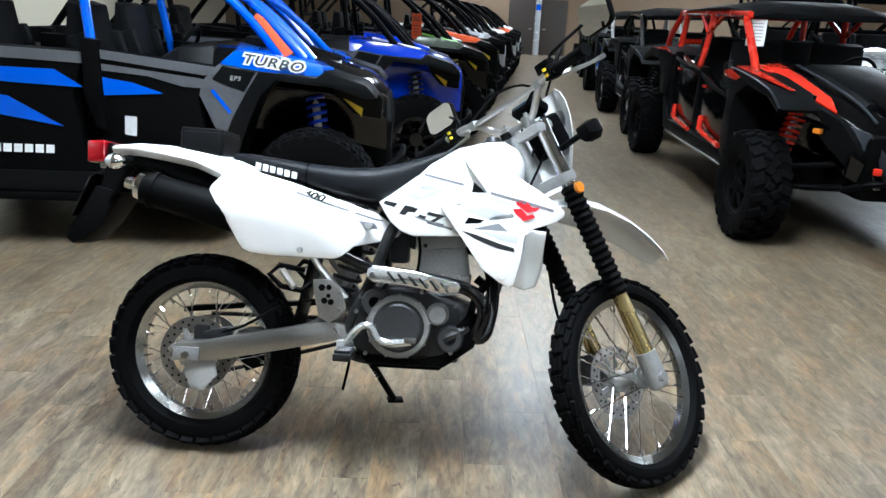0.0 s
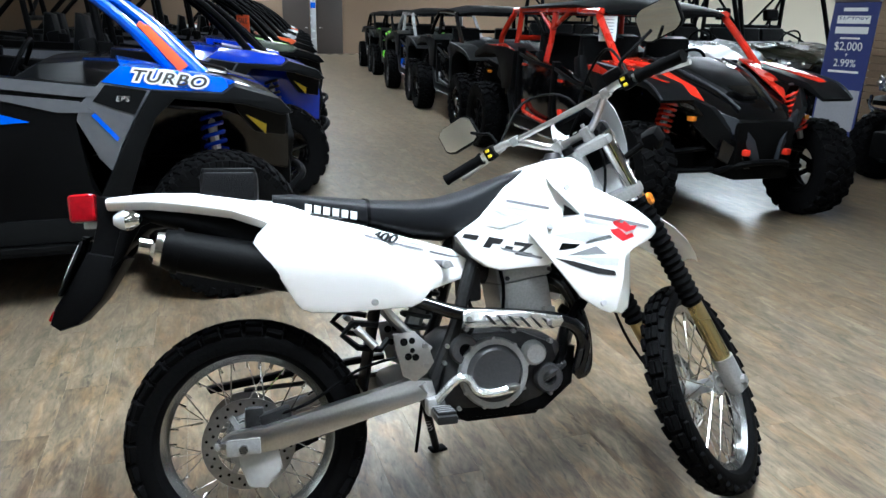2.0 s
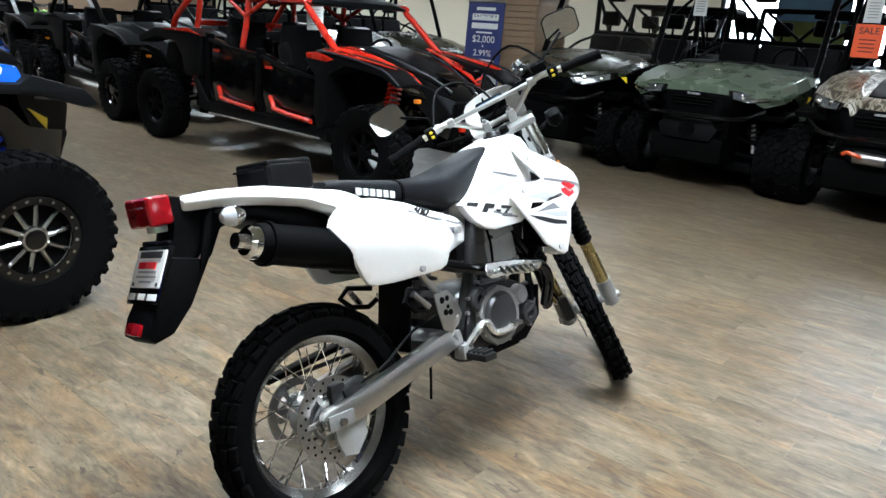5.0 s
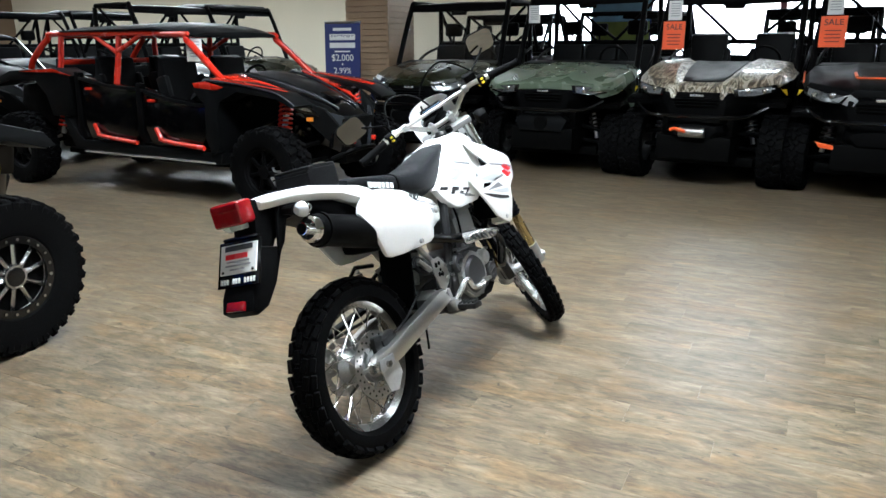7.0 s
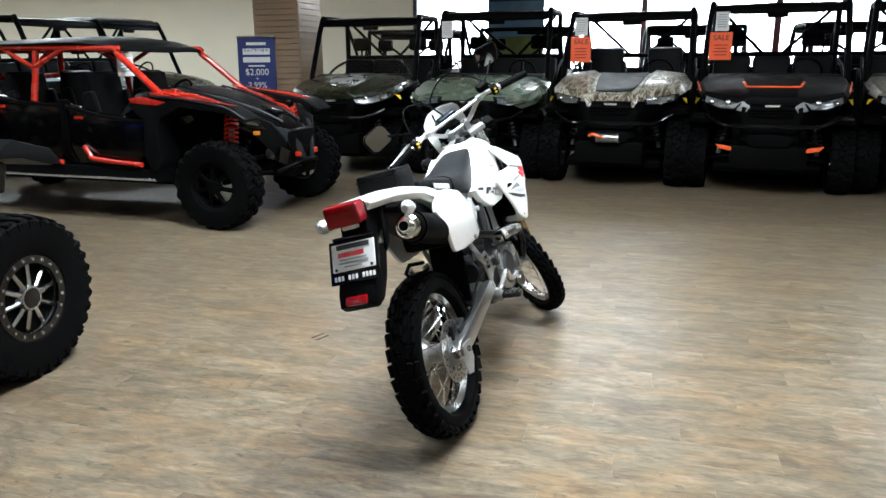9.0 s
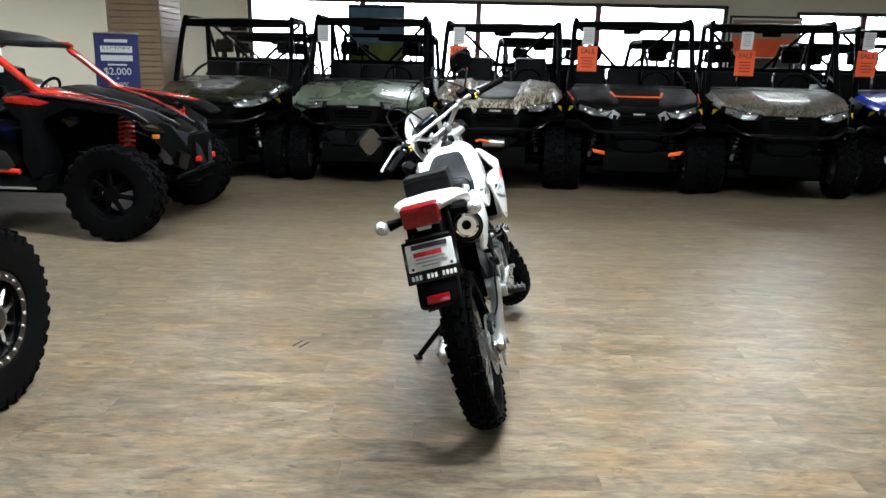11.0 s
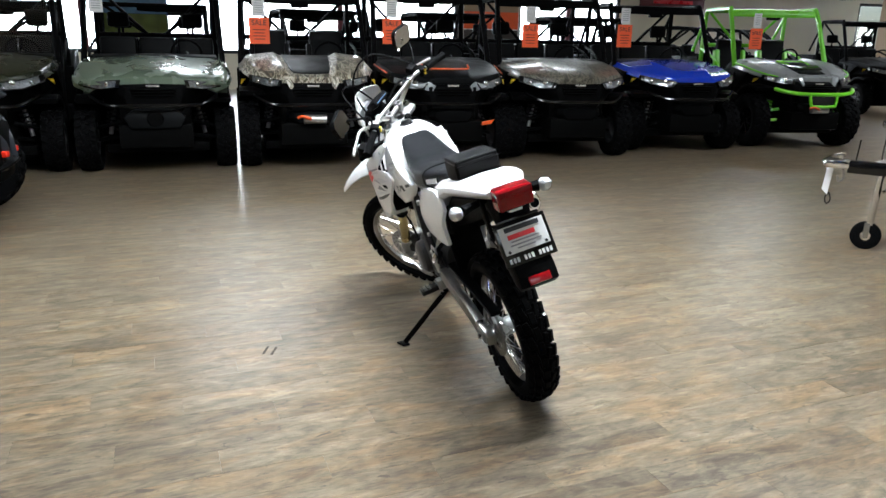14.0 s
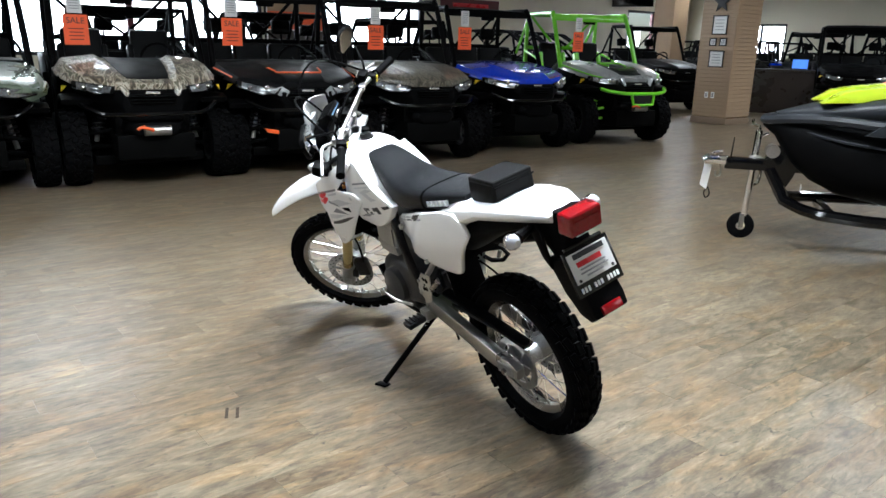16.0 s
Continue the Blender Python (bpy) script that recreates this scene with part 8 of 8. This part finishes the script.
for s in (-1, 1):
    sp = part("side_panel", bent_panel(SIDE, s * 0.112, s * 0.130, 0.008, side_bend(s), 0.025), M["white"], bike, "white side panel")
    part("panel_screw", lathe([(0, s * 0.160), (0.0085, s * 0.160), (0.010, s * 0.150)], 12), M["cast"], sp, m=pose(0.352, 0, 0.680))
    part("panel_recess", bent_panel([(0.522, 0.781), (0.572, 0.775), (0.584, 0.757), (0.545, 0.757)], s * 0.129, s * 0.1312, 0.0005, side_bend(s)), M["decal_grey"], sp)
    part("panel_lamp", lathe([(0, s * 0.128), (0.011, s * 0.128), (0.013, s * 0.115)], 14), M["cast"], sp, m=pose(0.556, 0, 0.766))
    for o, mt in (([(0.330, 0.861), (0.415, 0.834), (0.574, 0.790), (0.598, 0.786), (0.598, 0.782), (0.574, 0.784), (0.415, 0.828), (0.334, 0.852)], "decal_grey"), ([(0.434, 0.841), (0.534, 0.816), (0.528, 0.809), (0.434, 0.833)], "decal_light")):
        part("stripe", bent_panel(o, s * 0.129, s * 0.1312, 0.0004, side_bend(s)), M[mt], sp)
    num = text_mesh("number", "400", 0.032, 0.0012, 0.3, 1.0, 0.0012)
    num.materials.append(M["decal_black"])
    part("number", num, None, sp, "black printed number", pose(0.382, s * (0.1335 + side_bend(1)(0.382, 0.849)), 0.849, 90, 0, 0 if s < 0 else 180) @ pose(0, 0, 0, 0, 0, -14 if s < 0 else 14) @ Matrix.Diagonal((1.45, 1, 1, 1)))
    tp = part("tank_panel", bent_panel(TANKP, s * 0.12, s * 0.155, 0.010, tank_bend(s)), M["white"], bike, "white tank side panel with grey graphics")
    sh = part("shroud", bent_panel(SHROUD, s * 0.158, s * 0.170, 0.005, shroud_bend(s)), M["white"], bike, "white radiator shroud with grey graphics")
    for kind, mt, o in PANEL_MARKS:
        f, yy, par = (tank_bend(s), 0.155, tp) if kind == "t" else (shroud_bend(s), 0.170, sh)
        # printed graphics, and the two dark plates painted for openings
        part("graphic", bent_panel(o, s * (yy - 0.001), s * (yy + 0.0008), 0, f, 0.02), M[mt], par)
    part("radiator_guard", bent_panel(RADG, s * 0.10, s * 0.185, 0.012, lambda x, z, s=s: s * (-0.8 * max(0, x - 1.03))), M["white"], sh, "white inner radiator guard")
    for x, z in ((0.892, 0.962), (0.975, 0.640), (0.835, 0.856)):
        part("panel_screw", lathe([(0, s * 0.005), (0.008, s * 0.005), (0.0095, 0)], 12), M["decal_light"], sh, m=pose(x, s * 0.170 + shroud_bend(s)(x, z), z))

# pegs, pedal, guards, stand
HEEL = [(0.396, 0.591), (0.455, 0.594), (0.490, 0.556), (0.505, 0.507), (0.484, 0.479), (0.452, 0.458), (0.418, 0.476), (0.402, 0.544)]
for s in (-1, 1):
    hg = part("heel_guard", prism(HEEL, s * 0.134, s * 0.140, 0.0025), M["alu"], bike, "drilled aluminium heel guard")
    for x, z, q in ((0.425, 0.567, 0.011), (0.447, 0.569, 0.009), (0.435, 0.527, 0.010), (0.455, 0.524, 0.010), (0.447, 0.543, 0.007)):
        part("cut_out", lathe([(0, s * 0.1408), (q, s * 0.1408), (q, s * 0.133), (0, s * 0.133)], 10), M["dark"], hg, m=pose(x, 0, z))
    part("guard_bolt", lathe([(0, s * 0.147), (0.007, s * 0.147), (0.008, s * 0.139)], 8), M["steel"], hg, m=pose(0.482, 0, 0.553))
    part("guard_bolt", lathe([(0, s * 0.147), (0.007, s * 0.147), (0.008, s * 0.139)], 8), M["steel"], hg, m=pose(0.484, 0, 0.500))
    pg = part("foot_peg", box(0.055, 0.085, 0.022, (0.515, s * 0.188, 0.372), (s * -4, 0, 0), 0.005), M["gunmetal"], bike, "dark serrated foot peg")
    for i in range(4):
        part("peg_tooth", box(0.05, 0.006, 0.010, (0.515, s * (0.158 + 0.02 * i), 0.387), bev=0.002, seg=1), M["gunmetal"], pg)
    part("peg_bracket", add(box(0.05, 0.05, 0.05, (0.505, s * 0.125, 0.385), bev=0.01), tube([(0.50, s * 0.11, 0.40), (0.47, s * 0.12, 0.45)], 0.014, 8, 1)), M["cast"], bike)
    part("passenger_peg", tube([(0.36, s * 0.11, 0.615), (0.29, s * 0.145, 0.628), (0.262, s * 0.155, 0.60), (0.30, s * 0.155, 0.565), (0.36, s * 0.14, 0.553), (0.385, s * 0.12, 0.575)], 0.0095, 5, 1), M["black"], bike, "black passenger peg bracket")
    part("peg_tube", tube([(0.30, s * 0.15, 0.615), (0.345, s * 0.165, 0.565)], 0.011, 8, 1), M["steel"], bike)
pd = part("brake_pedal", tube([(0.505, -0.135, 0.392), (0.535, -0.158, 0.435), (0.565, -0.165, 0.462), (0.592, -0.165, 0.455), (0.612, -0.165, 0.425), (0.650, -0.17, 0.414), (0.715, -0.175, 0.424)], 0.012, 10, 4), M["shield_metal"], bike, "bare aluminium brake pedal")
part("pedal_tip", box(0.035, 0.035, 0.014, (0.712, -0.178, 0.428), bev=0.004), M["steel"], pd)
part("shift_lever", tube([(0.60, 0.14, 0.40), (0.68, 0.165, 0.405), (0.745, 0.18, 0.43)], 0.007, 8, 3), M["steel"], bike)
st = part("side_stand", tube([(0.515, 0.085, 0.36), (0.530, 0.13, 0.32), (0.605, 0.352, 0.122)], 0.0125, 10, 2), M["black"], bike, "black steel side stand")
part("stand_foot", box(0.060, 0.036, 0.010, (0.612, 0.364, 0.1135), (16, 0, 20), 0.004), M["black"], st)
part("stand_spring", spring((0.52, 0.11, 0.35), (0.56, 0.22, 0.225), 0.007, 0.0018, 10, 5), M["steel"], st)
part("overflow_hose", tube([(0.50, 0.03, 0.36), (0.485, 0.03, 0.27), (0.475, 0.03, 0.215)], 0.005, 6, 2), M["rubber"], bike)
part("hub_cable", tube([(0.42, -0.13, 0.53), (0.30, -0.125, 0.50), (0.18, -0.12, 0.43), (0.10, -0.10, 0.40)], 0.0045, 6, 4), M["black"], bike)

# a row of the same make parked far behind the counter
for x, y, a in ((8.9, -22.2, 62), (10.1, -22.6, 58), (11.3, -23.0, 64), (12.6, -23.2, 60)):
    tagged(copy_thing(bike, pose(x, y, 0, 0, 0, a) @ pose(0, 0, 0, -16)), "white trail motorcycle parked in the far corner", "motorcycle", "motorcycles in the far corner")

# ---- planks: those by the motorcycle one by one, the rest joined ----
PW, PL = 0.152, 0.915
bm = box(PW - 0.0003, PL - 0.0003, 0.006, (0, 0, -0.003), bev=0.0005, seg=1)
plank_mesh = to_mesh("plank", bm, M["plank"], 30)
verts, faces = [], []
near = 0
for i in range(int((X1 - X0) / PW) + 1):
    x = X0 + (i + 0.5) * PW
    y = Y0 + (i * 0.37 % 1.0) * PL
    while y < Y1 - PL / 2:
        if -2.6 < x < 1.9 and 0.4 < y < 3.95 + 0.2:
            near += 1
            part("plank", plank_mesh, None, floor, m=pose(x, y, 0.0))
        else:
            k, a, b = len(verts), PW / 2 - 0.0002, PL / 2 - 0.0002
            verts += [(x - a, y - b, 0), (x + a, y - b, 0), (x + a, y + b, 0), (x - a, y + b, 0)]
            faces.append((k, k + 1, k + 2, k + 3))
        y += PL
me = bpy.data.meshes.new("far_planks")
me.from_pydata(verts, [], faces)
me.materials.append(M["plank_far"])
tagged(part("far_planks", me, None, floor), kind="stuff")
